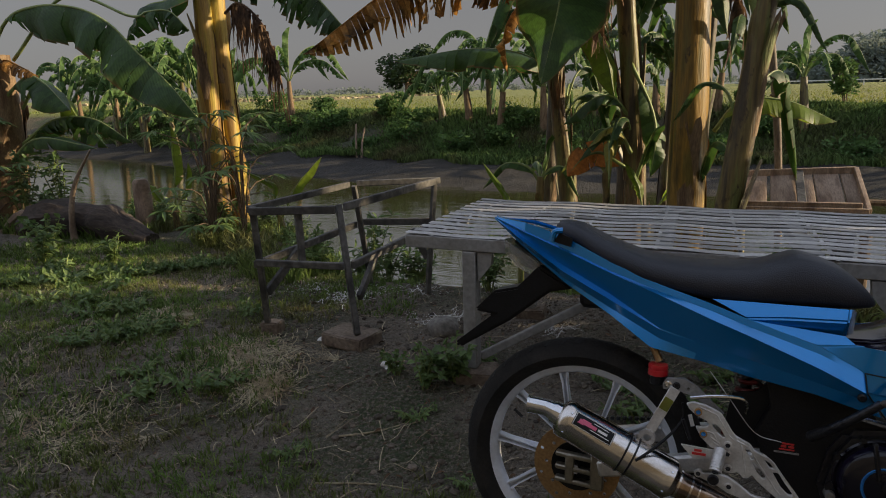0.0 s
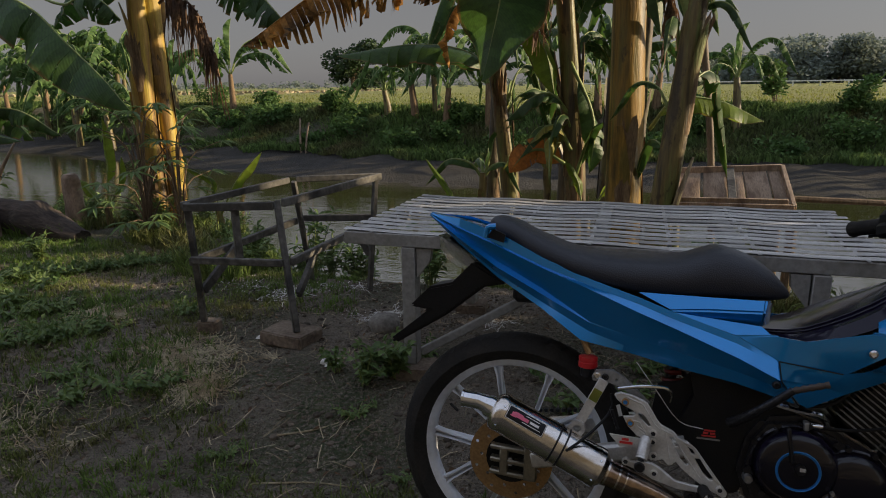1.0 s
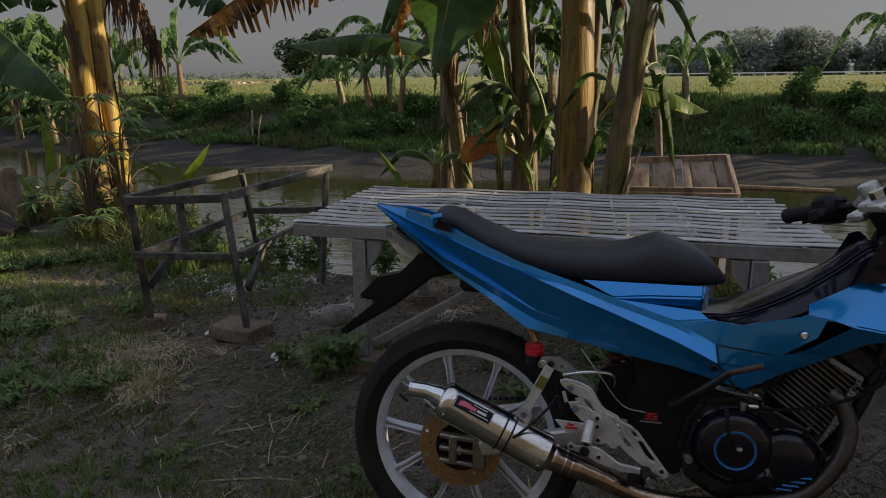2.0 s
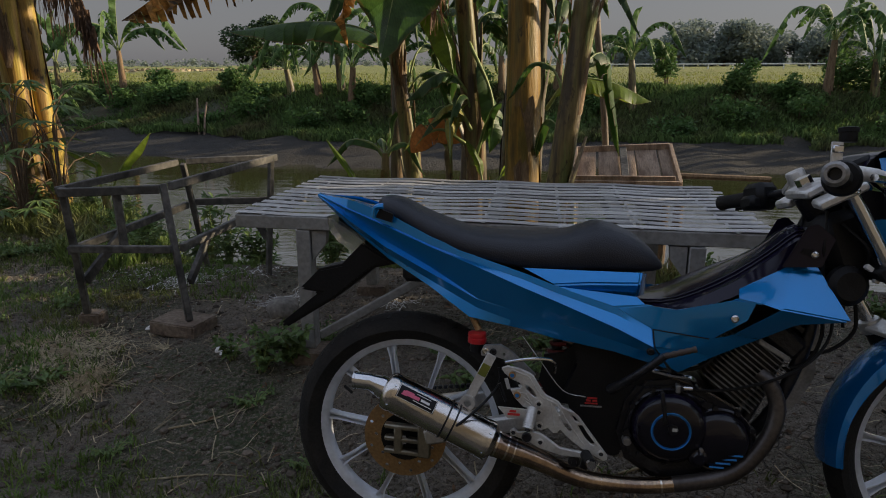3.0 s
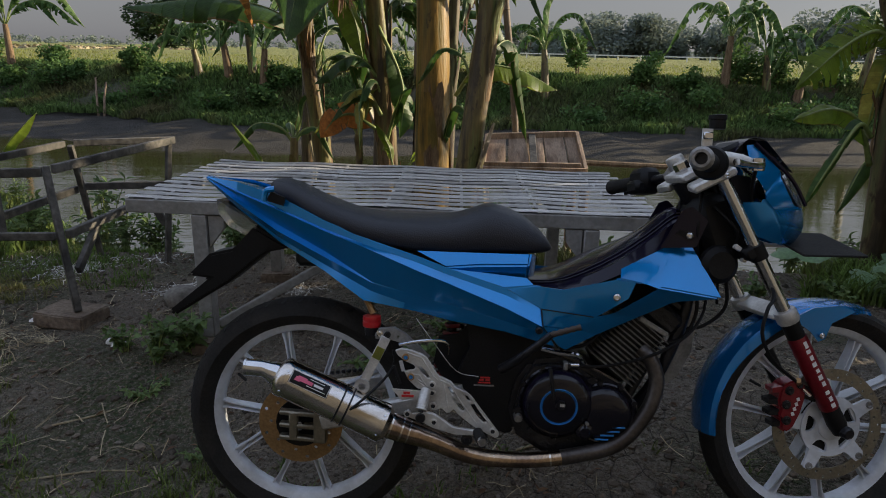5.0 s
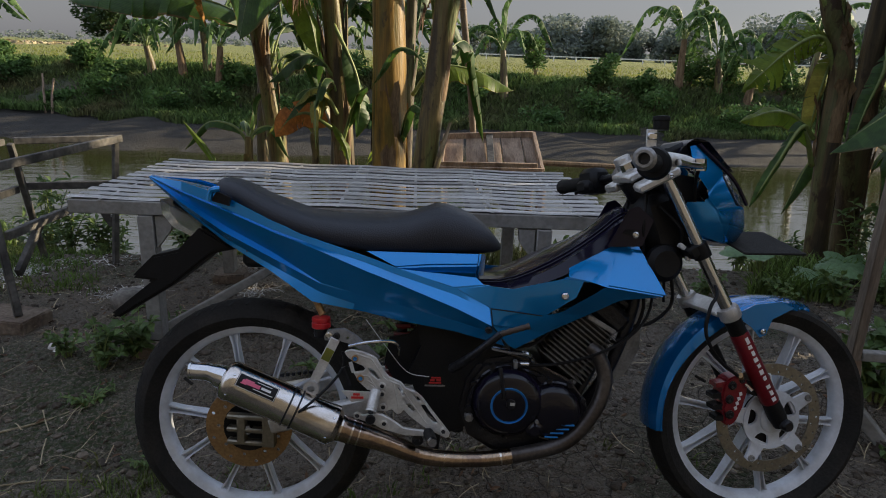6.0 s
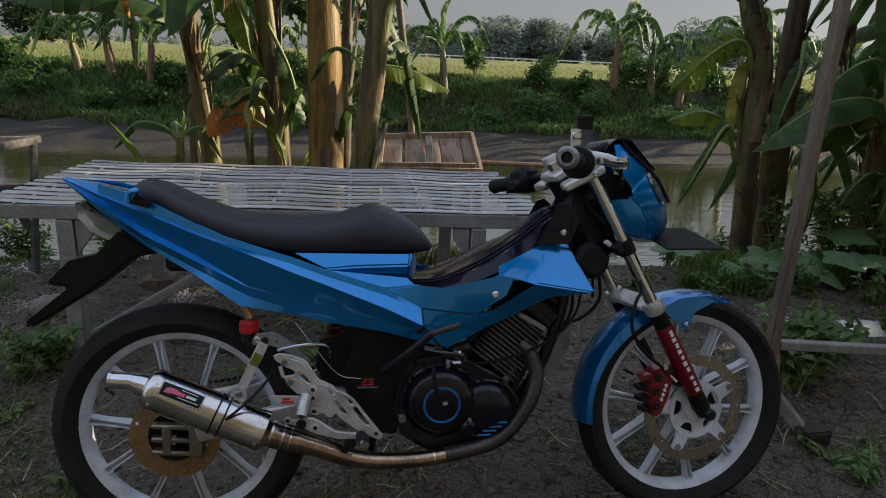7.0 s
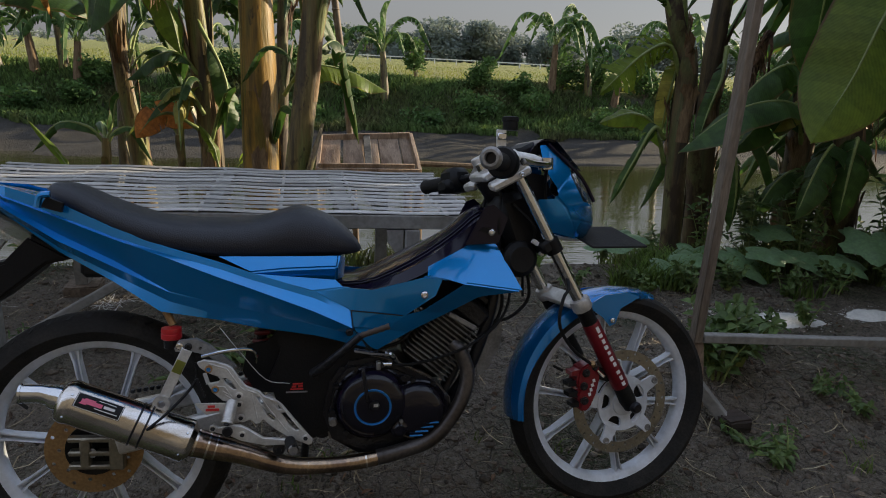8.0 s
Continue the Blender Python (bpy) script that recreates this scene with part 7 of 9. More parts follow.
piece("leg_shield", add_plate(bmesh.new(), [(0.905, 0.60), (0.936, 0.60), (0.937, 0.525), (0.935, 0.467), (0.907, 0.408), (0.879, 0.382), (0.873, 0.416), (0.896, 0.525)], 0.012, Matrix.Translation((0, 0.024, 0))), M_GREY, label="grey tapered plate behind the exhaust")
piece("side_stand", add_tube(bmesh.new(), [(0.46, 0.12, 0.30), (0.45, 0.20, 0.14), (0.44, 0.245, 0.02)], [0.013, 0.011, 0.014], 10, smooth=8), M_ENGINE)
bm = add_tube(bmesh.new(), [(0.49, 0.06, 0.30), (0.49, -0.06, 0.30)], 0.02, 12)
piece("stand_pivot", bm, M_ENGINE)


# bodywork: each panel is a sheet hung on a few design curves
def sheet(name, curves, n, mat, label="", mirror=True, thick=0.003, smooth=30, steer=False):
    for s in (1, -1) if mirror else (1,):
        rows = [[Vector((p.x, p.y * s, p.z)) for p in spline(c, n)] for c in curves]
        bm = bmesh.new()
        add_skin(bm, rows)
        bmesh.ops.remove_doubles(bm, verts=bm.verts, dist=0.0004)
        bmesh.ops.recalc_face_normals(bm, faces=bm.faces)
        r = bmesh.ops.extrude_face_region(bm, geom=bm.faces[:])["geom"]
        bmesh.ops.translate(bm, vec=(0, thick * s, 0), verts=[g for g in r if isinstance(g, bmesh.types.BMVert)])
        piece(name, bm, mat, label=label, smooth=smooth, steer=steer)


def facets(name, verts, faces, mat, label="", steer=False, mirror=True, edge=0.0018, thick=0.003, parent=None, smooth=30):
    """A moulded panel of flat facets with slightly rounded creases; verts for the near side, repeated on the far side."""
    out = []
    for s in (1, -1) if mirror else (1,):
        bm = bmesh.new()
        vs = [bm.verts.new((x, y * s, z)) for x, y, z in verts]
        for f in faces:
            bm.faces.new([vs[i] for i in f])
        bmesh.ops.recalc_face_normals(bm, faces=bm.faces)
        inner = [e for e in bm.edges if len(e.link_faces) == 2 and e.calc_face_angle(0) > 0.06]
        bmesh.ops.bevel(bm, geom=inner, offset=edge, segments=2, affect="EDGES") if edge else None
        r = bmesh.ops.extrude_face_region(bm, geom=bm.faces[:])["geom"]
        bmesh.ops.translate(bm, vec=(0, thick * s, 0), verts=[g for g in r if isinstance(g, bmesh.types.BMVert)])
        out.append(piece(name, bm, mat, parent, label, smooth, steer))
    return out


def strips(name, rows, mat, label="", cuts=4, smooth=14):
    """A panel skinned over crease lines, straight between their stations."""
    for s in (1, -1):
        bm = bmesh.new()
        lines = []
        for r in rows:
            p = [Vector((x, y * s, z)) for x, y, z in r]
            lines.append([a.lerp(b_, i / cuts) for a, b_ in zip(p, p[1:]) for i in range(cuts)] + [p[-1]])
        add_skin(bm, lines)
        bmesh.ops.remove_doubles(bm, verts=bm.verts, dist=0.0003)
        bmesh.ops.recalc_face_normals(bm, faces=bm.faces)
        r = bmesh.ops.extrude_face_region(bm, geom=bm.faces[:])["geom"]
        bmesh.ops.translate(bm, vec=(0, 0.003 * s, 0), verts=[g for g in r if isinstance(g, bmesh.types.BMVert)])
        piece(name, bm, mat, label=label, smooth=smooth)


PA = [(-0.222, -0.013, 0.856), (-0.136, -0.055, 0.849), (-0.038, -0.075, 0.822), (0.069, -0.090, 0.772), (0.176, -0.102, 0.733), (0.277, -0.116, 0.704), (0.346, -0.121, 0.680), (0.473, -0.131, 0.641), (0.547, -0.139, 0.602)]
PB = [(-0.222, -0.014, 0.857), (-0.136, -0.059, 0.830), (-0.038, -0.079, 0.796), (0.069, -0.094, 0.754), (0.176, -0.107, 0.719), (0.277, -0.121, 0.690), (0.346, -0.126, 0.666), (0.473, -0.136, 0.627), (0.548, -0.143, 0.594)]
PF = [(-0.222, -0.0145, 0.8565), (-0.136, -0.066, 0.828), (-0.038, -0.087, 0.793), (0.069, -0.103, 0.751), (0.176, -0.118, 0.713), (0.277, -0.139, 0.676), (0.346, -0.148, 0.652), (0.473, -0.157, 0.603), (0.551, -0.158, 0.566)]
PC = [(-0.222, -0.015, 0.855), (-0.136, -0.056, 0.811), (-0.038, -0.072, 0.756), (0.069, -0.085, 0.702), (0.176, -0.098, 0.639), (0.277, -0.114, 0.615), (0.346, -0.121, 0.599), (0.473, -0.139, 0.571), (0.566, -0.148, 0.545)]
PG = [(-0.222, -0.015, 0.854), (-0.136, -0.066, 0.805), (-0.038, -0.086, 0.745), (0.069, -0.097, 0.692), (0.176, -0.099, 0.637), (0.277, -0.113, 0.610), (0.346, -0.120, 0.594), (0.473, -0.138, 0.567), (0.570, -0.147, 0.539)]
PD = [(-0.222, -0.014, 0.852), (-0.136, -0.056, 0.794), (-0.038, -0.074, 0.729), (0.069, -0.086, 0.672), (0.176, -0.096, 0.617), (0.277, -0.108, 0.588), (0.346, -0.115, 0.572), (0.473, -0.135, 0.553), (0.578, -0.145, 0.526)]
PE = [(-0.222, -0.014, 0.851), (-0.136, -0.054, 0.790), (-0.038, -0.073, 0.720), (0.069, -0.092, 0.659), (0.160, -0.106, 0.598), (0.277, -0.105, 0.577), (0.346, -0.112, 0.562), (0.473, -0.133, 0.546), (0.582, -0.144, 0.519)]
strips("side_panel", [PA, PB, PF, PC, PG, PD, PE], M_BLUE, "creased metallic blue side panel")
facets("seat_side_panel", [(0.276, -0.104, 0.713), (0.411, -0.106, 0.713), (0.525, -0.104, 0.713), (0.347, -0.121, 0.681), (0.411, -0.123, 0.688), (0.521, -0.119, 0.691), (0.349, -0.112, 0.676), (0.412, -0.112, 0.668), (0.519, -0.098, 0.659), (0.540, -0.080, 0.71), (0.536, -0.078, 0.662)], [(0, 1, 4, 3), (1, 2, 5, 4), (3, 4, 7, 6), (4, 5, 8, 7), (2, 9, 5), (5, 9, 10, 8)], M_BLUE, "narrow blue panel under the seat", edge=0.004, smooth=40)
# black plate set proud to draw the dark inside of the latch hole
piece("latch_hole_patch", add_plate(bmesh.new(), [(-0.060, 0.812), (-0.048, 0.832), (-0.018, 0.820), (-0.022, 0.802)], 0.01, Matrix.Translation((0, -0.096, 0))), M_PLASTIC)
piece("hook_lug", add_tube(bmesh.new(), [(-0.064, -0.098, 0.812), (-0.058, -0.098, 0.834), (-0.040, -0.096, 0.838)], 0.007, 8, smooth=6), M_BLUE)
TAILTOP = [[(-0.221, -0.012 * q, 0.856 + 0.004 * (1 - abs(q))), (-0.08, -0.058 * q, 0.824 + 0.008 * (1 - abs(q))), (0.045, -0.085 * q, 0.766 + 0.012 * (1 - abs(q)))] for q in (1, 0.5, 0, -0.5, -1)]
bm = bmesh.new()
add_skin(bm, [spline(c, 12) for c in TAILTOP])
piece("tail_top", bm, M_BLUE)
bm = bmesh.new()
add_skin(bm, [spline([(-0.17, y, 0.815 - abs(y)), (-0.09, y * 2.4, 0.752), (0.03, y * 4.5, 0.68), (0.2, y * 5, 0.61)], 10) for y in (-0.018, 0, 0.018)])
piece("tail_underside", bm, M_PLASTIC)
bm = add_plate(bmesh.new(), [(-0.192, 0.806), (-0.125, 0.765), (-0.085, 0.735), (-0.115, 0.72), (-0.165, 0.745), (-0.188, 0.775)], 0.07, Matrix.Translation((0, -0.035, 0)))
piece("tail_lamp", bm, M_SMOKE, label="clear tail lamp lens under the tail")
bm = add_plate(bmesh.new(), [(-0.104, 0.748), (-0.02, 0.70), (-0.075, 0.688), (-0.168, 0.612), (-0.296, 0.530), (-0.311, 0.540), (-0.213, 0.622), (-0.262, 0.628), (-0.211, 0.680), (-0.155, 0.694)], 0.085, Matrix.Translation((0, -0.0425, 0)))
bmesh.ops.bevel(bm, geom=[e for e in bm.edges if len(e.link_faces) == 2 and e.calc_face_angle(0) > 0.8], offset=0.006, segments=2, affect="EDGES")
piece("rear_mudguard", bm, M_PLASTIC, label="black rear mudguard and plate holder")
# front wing: faceted, with a slot and a pointed tip
WING = [(0.712, -0.150, 0.674), (0.716, -0.130, 0.692), (0.835, -0.072, 0.740), (0.885, -0.070, 0.734), (0.941, -0.116, 0.631), (0.800, -0.140, 0.656), (0.746, -0.151, 0.670), (0.730, -0.153, 0.632), (0.661, -0.152, 0.589), (0.702, -0.149, 0.598), (0.771, -0.147, 0.640), (0.839, -0.114, 0.620), (0.768, -0.116, 0.586), (0.673, -0.134, 0.547), (0.606, -0.141, 0.512), (0.547, -0.140, 0.602), (0.595, -0.1435, 0.645), (0.533, -0.137, 0.650), (0.517, -0.112, 0.662), (0.346, -0.121, 0.679), (0.473, -0.131, 0.642), (0.590, -0.144, 0.520), (0.551, -0.158, 0.566), (0.630, -0.146, 0.558)]
WING_FACES = [(1, 2, 5, 6, 0), (2, 3, 4, 5), (5, 4, 11, 10), (10, 11, 12, 9), (9, 12, 13, 23, 8), (15, 8, 23, 22), (22, 23, 13, 14, 21), (16, 0, 6, 7, 8), (16, 8, 15), (17, 16, 15, 20), (18, 17, 20, 19)]
for s, wing in zip((-1, 1), facets("front_panel", WING, WING_FACES, M_BLUE, "angular blue front panel with a dark slot", edge=0.003, smooth=32)):
    bm = add_plate(bmesh.new(), [(0.645, 0.58), (0.70, 0.66), (0.76, 0.685), (0.82, 0.66), (0.76, 0.60)], 0.01, Matrix.Translation((0, s * 0.085, 0)))
    part("slot_back", bm, M_PLASTIC, wing)
    for x, z, y in ((0.705, 0.635, 0.1535), (0.545, 0.556, 0.152)):
        part("screw", add_lathe(bmesh.new(), [(0.008, 0), (0.008, 0.004), (0.005, 0.006), (0.004, 0.004), (0, 0.004)], 12, side(x, z, -y) if s < 0 else Matrix.Translation((x, y, z)) @ Matrix.Rotation(radians(-90), 4, "X")), M_CHROME if x > 0.6 else M_ENGINE, wing)
# seam lines
for pts in ([(0.549, -0.1425, 0.601), (0.5525, -0.1602, 0.566), (0.588, -0.147, 0.518)], [(0.549, -0.1425, 0.601), (0.60, -0.1485, 0.596), (0.659, -0.1540, 0.590)]):
    piece("seam", add_tube(bmesh.new(), pts, 0.0014, 5), M_PLASTIC)
# tank cover
TC = []
for x, zc, zn, w in ((0.52, 0.646, 0.636, 0.115), (0.60, 0.655, 0.640, 0.136), (0.70, 0.704, 0.676, 0.142), (0.79, 0.758, 0.716, 0.088), (0.845, 0.806, 0.738, 0.075), (0.875, 0.812, 0.738, 0.06), (0.900, 0.778, 0.724, 0.045)):
    TC.append([(x, -w, zn), (x - 0.004, -w * 0.82, zn + (zc - zn) * 0.72), (x - 0.008, -w * 0.35, zc), (x - 0.008, 0, zc + 0.004), (x - 0.008, w * 0.35, zc), (x - 0.004, w * 0.82, zn + (zc - zn) * 0.72), (x, w, zn)])
bm = bmesh.new()
add_skin(bm, [spline(c, 18) for c in zip(*TC)])
tank = piece("tank_cover", bm, M_GLOSSBLACK, label="gloss black tank cover", smooth=24)
for q in (0.34, 0.62):
    line = [Vector(c[1]).lerp(Vector(c[2]), q) + Vector((0, -0.001, 0.002)) for c in TC]
    part("ridge", add_tube(bmesh.new(), line, 0.002, 6, smooth=16), M_GLOSSBLACK, tank)
for s_ in (-1, 1):
    plate_bm = add_plate(bmesh.new(), [(0.806, 0.735), (0.826, 0.772), (0.850, 0.820), (0.870, 0.827), (0.906, 0.797), (0.884, 0.738)], 0.006, Matrix.Translation((0, s_ * 0.091 - 0.003, 0)))
    bmesh.ops.bevel(plate_bm, geom=[e for e in plate_bm.edges if len(e.link_faces) == 2 and e.calc_face_angle(0) > 0.8], offset=0.002, segments=2, affect="EDGES")
    part("side_cover", plate_bm, M_GLOSSBLACK, tank, "purple-black side cover with a screw")
part("screw_mount", add_plate(bmesh.new(), [(0.838, 0.768), (0.846, 0.776), (0.874, 0.772), (0.879, 0.762), (0.870, 0.756)], 0.003, Matrix.Translation((0, -0.0965, 0))), M_PLASTIC, tank)
part("screw", add_lathe(bmesh.new(), [(0.0075, 0.096), (0.0075, 0.100), (0.004, 0.102), (0.0035, 0.100), (0, 0.100)], 12, side(0.866, 0.764, 0)), M_CHROME, tank)

# seat
SEAT = ((-0.068, 0.848, 0.838, 0.028), (-0.052, 0.858, 0.818, 0.052), (-0.010, 0.851, 0.800, 0.070), (0.050, 0.823, 0.768, 0.085), (0.15, 0.790, 0.733, 0.100), (0.25, 0.782, 0.714, 0.106), (0.344, 0.786, 0.711, 0.106), (0.40, 0.803, 0.711, 0.104), (0.44, 0.813, 0.711, 0.102), (0.50, 0.795, 0.712, 0.098), (0.541, 0.767, 0.713, 0.088), (0.568, 0.738, 0.716, 0.070), (0.577, 0.724, 0.719, 0.045))
rings = []
for x, zt, zb, w in SEAT:
    h = zt - zb
    rings.append([(x, w * a, zb + h * b_) for a, b_ in ((0, -0.02), (0.92, 0.0), (1.0, 0.14), (1.0, 0.42), (0.93, 0.70), (0.74, 0.90), (0.40, 0.985), (0, 1.0), (-0.40, 0.985), (-0.74, 0.90), (-0.93, 0.70), (-1.0, 0.42), (-1.0, 0.14), (-0.92, 0.0), (0, -0.02))])
bm = bmesh.new()
cols = [spline(c, 44) for c in zip(*rings)]
add_skin(bm, cols)
bmesh.ops.remove_doubles(bm, verts=bm.verts, dist=0.0005)
piece("seat", bm, M_SEAT, label="long black vinyl seat with a raised front", smooth=80)
bm = add_box(bmesh.new(), (-0.02, 0, 0.79), (0.06, 0.09, 0.035), bevel=0.006)
piece("seat_latch", bm, M_PLASTIC)
bm = add_box(bmesh.new(), (0.25, 0, 0.69), (0.50, 0.16, 0.05), bevel=0.01)
piece("seat_base", bm, M_PLASTIC)

# fork, yokes, bars
FT, FB = Vector((0.906, 0, 0.903)), Vector((1.227, 0, 0.332))
FD = (FB - FT).normalized()
for s in (-1, 1):
    y = Vector((0, 0.094 * s, 0))
    q = [FT + FD * d + y for d in (-0.02, 0.37)]
    leg = piece("fork_leg", add_tube(bmesh.new(), q, 0.0145, 18), M_CHROME, steer=True)
    q = [FT + FD * d + y for d in (0.355, 0.375, 0.385, 0.60, 0.64, 0.665)]
    part("slider", add_tube(bmesh.new(), q, [0.021, 0.022, 0.0195, 0.0195, 0.021, 0.017], 18), M_PLASTIC, leg)
    part("seal_ring", add_tube(bmesh.new(), [FT + FD * d + y for d in (0.348, 0.353, 0.372, 0.377)], [0.022, 0.0245, 0.0245, 0.022], 20), M_ALU, leg)
    if s < 0:
        q = [FT + FD * d + y for d in (0.415, 0.42, 0.595, 0.60)]
        part("red_sleeve", add_tube(bmesh.new(), q, [0.0198, 0.0212, 0.0212, 0.0198], 18), M_RED, leg, "red sleeve with white print")
        fr = along(FT, FB, (0, -1, 0))
        for k in range(10):
            d = 0.432 + 0.0165 * k + (0.006 if k > 6 else 0)
            w = (0.0105, 0.009, 0.0115)[k % 3] if k else 0.016
            c = FT + FD * d + y
            bm = bmesh.new()
            add_skin(bm, [[c + fr.to_3x3() @ Vector((0.0215 * math.cos(a), 0.0215 * math.sin(a), dz)) for a in (-0.30 + i * 0.08 for i in range(6 + k % 2))] for dz in (-w / 2, w / 2)])
            part("print_bar", bm, M_MARKWHITE, leg)
    part("fork_clamp", add_tube(bmesh.new(), [FT + FD * 0.185 + y, FT + FD * 0.218 + y], 0.0195, 16), M_PLASTIC, leg)
    part("fork_cap", add_tube(bmesh.new(), [FT - FD * 0.028 + y, FT - FD * 0.018 + y], [0.009, 0.0125], 6), M_CHROME, leg)
up3 = -FD
yoke = piece("top_yoke", add_beam(bmesh.new(), FT + Vector((0, -0.115, 0)), FT + Vector((0, 0.115, 0)), 0.050, 0.022, 0.006, up=tuple(up3)), M_ALU, steer=True)
for sy in (-1, 1):
    part("yoke_arm", add_beam(bmesh.new(), (0.940, sy * 0.094, 0.905), (0.856, sy * 0.074, 0.858), 0.052, 0.020, 0.005, up=tuple(up3)), M_ALU, yoke)
    part("pinch_bolt", add_lathe(bmesh.new(), [(0.0, 0.0), (0.006, 0.0), (0.006, 0.004), (0.003, 0.005), (0.0, 0.003)], 10, side(0.912, 0.889, sy * 0.118)), M_CHROME, yoke)
part("stem_nut", add_tube(bmesh.new(), [FT + Vector((-0.03, 0, -0.01)), FT + Vector((-0.03, 0, -0.01)) + up3 * 0.03], 0.017, 6), M_CHROME, yoke)
part("yoke_bridge", add_beam(bmesh.new(), FT + Vector((-0.035, -0.05, -0.012)), FT + Vector((-0.035, 0.05, -0.012)), 0.05, 0.02, 0.005, up=tuple(up3)), M_ALU, yoke)
piece("lower_yoke", add_beam(bmesh.new(), FT + FD * 0.20 + Vector((-0.01, -0.11, 0)), FT + FD * 0.20 + Vector((-0.01, 0.11, 0)), 0.045, 0.03, 0.006, up=tuple(up3)), M_PLASTIC, steer=True)
piece("steering_head", add_tube(bmesh.new(), [FT + Vector((-0.035, 0, -0.02)), FT + FD * 0.22 + Vector((-0.02, 0, 0))], 0.026, 14), M_ENGINE)
bm = add_box(bmesh.new(), (0.945, 0, 0.775), (0.10, 0.13, 0.16), Matrix.Rotation(radians(-20), 4, "Y"), 0.02)
piece("wiring_cover", bm, M_PLASTIC, steer=True)
rb = random.Random(6)
for k in range(9):
    a = Vector((0.90 + rb.uniform(-0.02, 0.05), rb.uniform(-0.09, 0.05), 0.84 + rb.uniform(-0.03, 0.03)))
    c = a + Vector((rb.uniform(-0.01, 0.06), rb.uniform(-0.02, 0.02), -rb.uniform(0.1, 0.2)))
    piece("wire", add_tube(bmesh.new(), [a, a.lerp(c, 0.5) + Vector((rb.uniform(-0.03, 0.03), -0.03, 0)), c], 0.0035, 6, smooth=8), M_PLASTIC, steer=True)
piece("connector", add_box(bmesh.new(), (0.965, -0.085, 0.735), (0.016, 0.012, 0.01), Matrix.Rotation(0.6, 4, "Y"), 0.001), M_MARKWHITE, steer=True)
piece("connector", add_box(bmesh.new(), (0.982, -0.085, 0.712), (0.010, 0.012, 0.016), Matrix.Rotation(0.3, 4, "Y"), 0.001), M_ALU, steer=True)
horn = add_lathe(bmesh.new(), [(0, 0.02), (0.03, 0.022), (0.042, 0.012), (0.044, 0), (0.02, -0.02), (0, -0.02)], 20, side(0.935, 0.695, -0.06))
piece("horn", horn, M_PLASTIC, steer=True)

RG, LG = (Vector((0.895, -0.118, 0.905)), Vector((0.752, -0.338, 0.911))), (Vector((0.908, 0.118, 0.893)), Vector((0.837, 0.383, 0.862)))
for s, (a, c) in ((-1, RG), (1, LG)):
    bar = piece("handlebar", add_tube(bmesh.new(), [a, c], 0.011, 14), M_ENGINE, steer=True)
    part("bar_clamp", add_lathe(bmesh.new(), [(0.015, -0.017), (0.019, -0.017), (0.021, -0.014), (0.021, 0.014), (0.019, 0.017), (0.015, 0.017)], 18, Matrix.Translation(FT + Vector((0, 0.094 * s, 0)) + up3 * 0.022) @ along((0, 0, 0), up3)), M_ALU, bar)
    part("clamp_arm", add_beam(bmesh.new(), FT + Vector((0, 0.094 * s, 0)) + up3 * 0.022, a.lerp(c, 0.13), 0.020, 0.020, 0.004), M_ALU, bar)
    d = (c - a).normalized()
    prof = [(0.011, 0.0), (0.023, 0.0), (0.023, 0.004), (0.0185, 0.008), (0.0185, 0.11), (0.0205, 0.113), (0.0205, 0.118), (0.010, 0.119), (0.009, 0.112), (0.0, 0.112)]
    part("grip", add_lathe(bmesh.new(), prof, 22, Matrix.Translation(c - d * 0.117) @ along(a, c)), M_RUBBER, bar)
    if s < 0:
        part("bar_end", add_lathe(bmesh.new(), [(0.0095, -0.002), (0.021, 0.0), (0.0215, 0.006), (0.016, 0.012), (0.011, 0.012), (0.010, -0.006), (0.0, -0.006)], 22, Matrix.Translation(c) @ along(a, c)), M_FINS, bar)
        part("throttle_housing", add_lathe(bmesh.new(), [(0.012, -0.03), (0.028, -0.028), (0.032, -0.022), (0.033, 0.0), (0.029, 0.008), (0.012, 0.01)], 22, Matrix.Translation(c - d * 0.11) @ along(a, c)), M_PLASTIC, bar)
    else:
        sw = part("switch_box", add_box(bmesh.new(), c - d * 0.152, (0.068, 0.062, 0.074), along(a, c), 0.014), M_PLASTIC, bar)
        part("switch_lobe", add_box(bmesh.new(), c - d * 0.15 + Vector((-0.026, -0.014, -0.016)), (0.036, 0.036, 0.052), along(a, c), 0.009), M_PLASTIC, sw)
        part("red_button", add_box(bmesh.new(), c - d * 0.125 + Vector((-0.013, -0.014, -0.014)), (0.008, 0.01, 0.008), along(a, c), 0.002), M_REDCAP, sw)
        part("lever_perch", add_beam(bmesh.new(), c - d * 0.185, c - d * 0.18 + Vector((0.05, 0, 0)), 0.02, 0.02, 0.004), M_PLASTIC, bar)
        part("clutch_lever", add_tube(bmesh.new(), [c - d * 0.18 + Vector((0.045, 0, 0)), c - d * 0.09 + Vector((0.06, 0, -0.006)), c - d * 0.0 + Vector((0.05, 0, -0.012)), c + d * 0.012 + Vector((0.045, 0, -0.012))], [0.008, 0.007, 0.006, 0.008], 8, smooth=10), M_ENGINE, bar)
mc = piece("master_cylinder", add_tube(bmesh.new(), [(0.848, -0.20, 0.92), (0.872, -0.198, 0.92), (0.90, -0.198, 0.917), (0.925, -0.198, 0.911)], [0.016, 0.014, 0.013, 0.010], 14), M_ALU, steer=True)
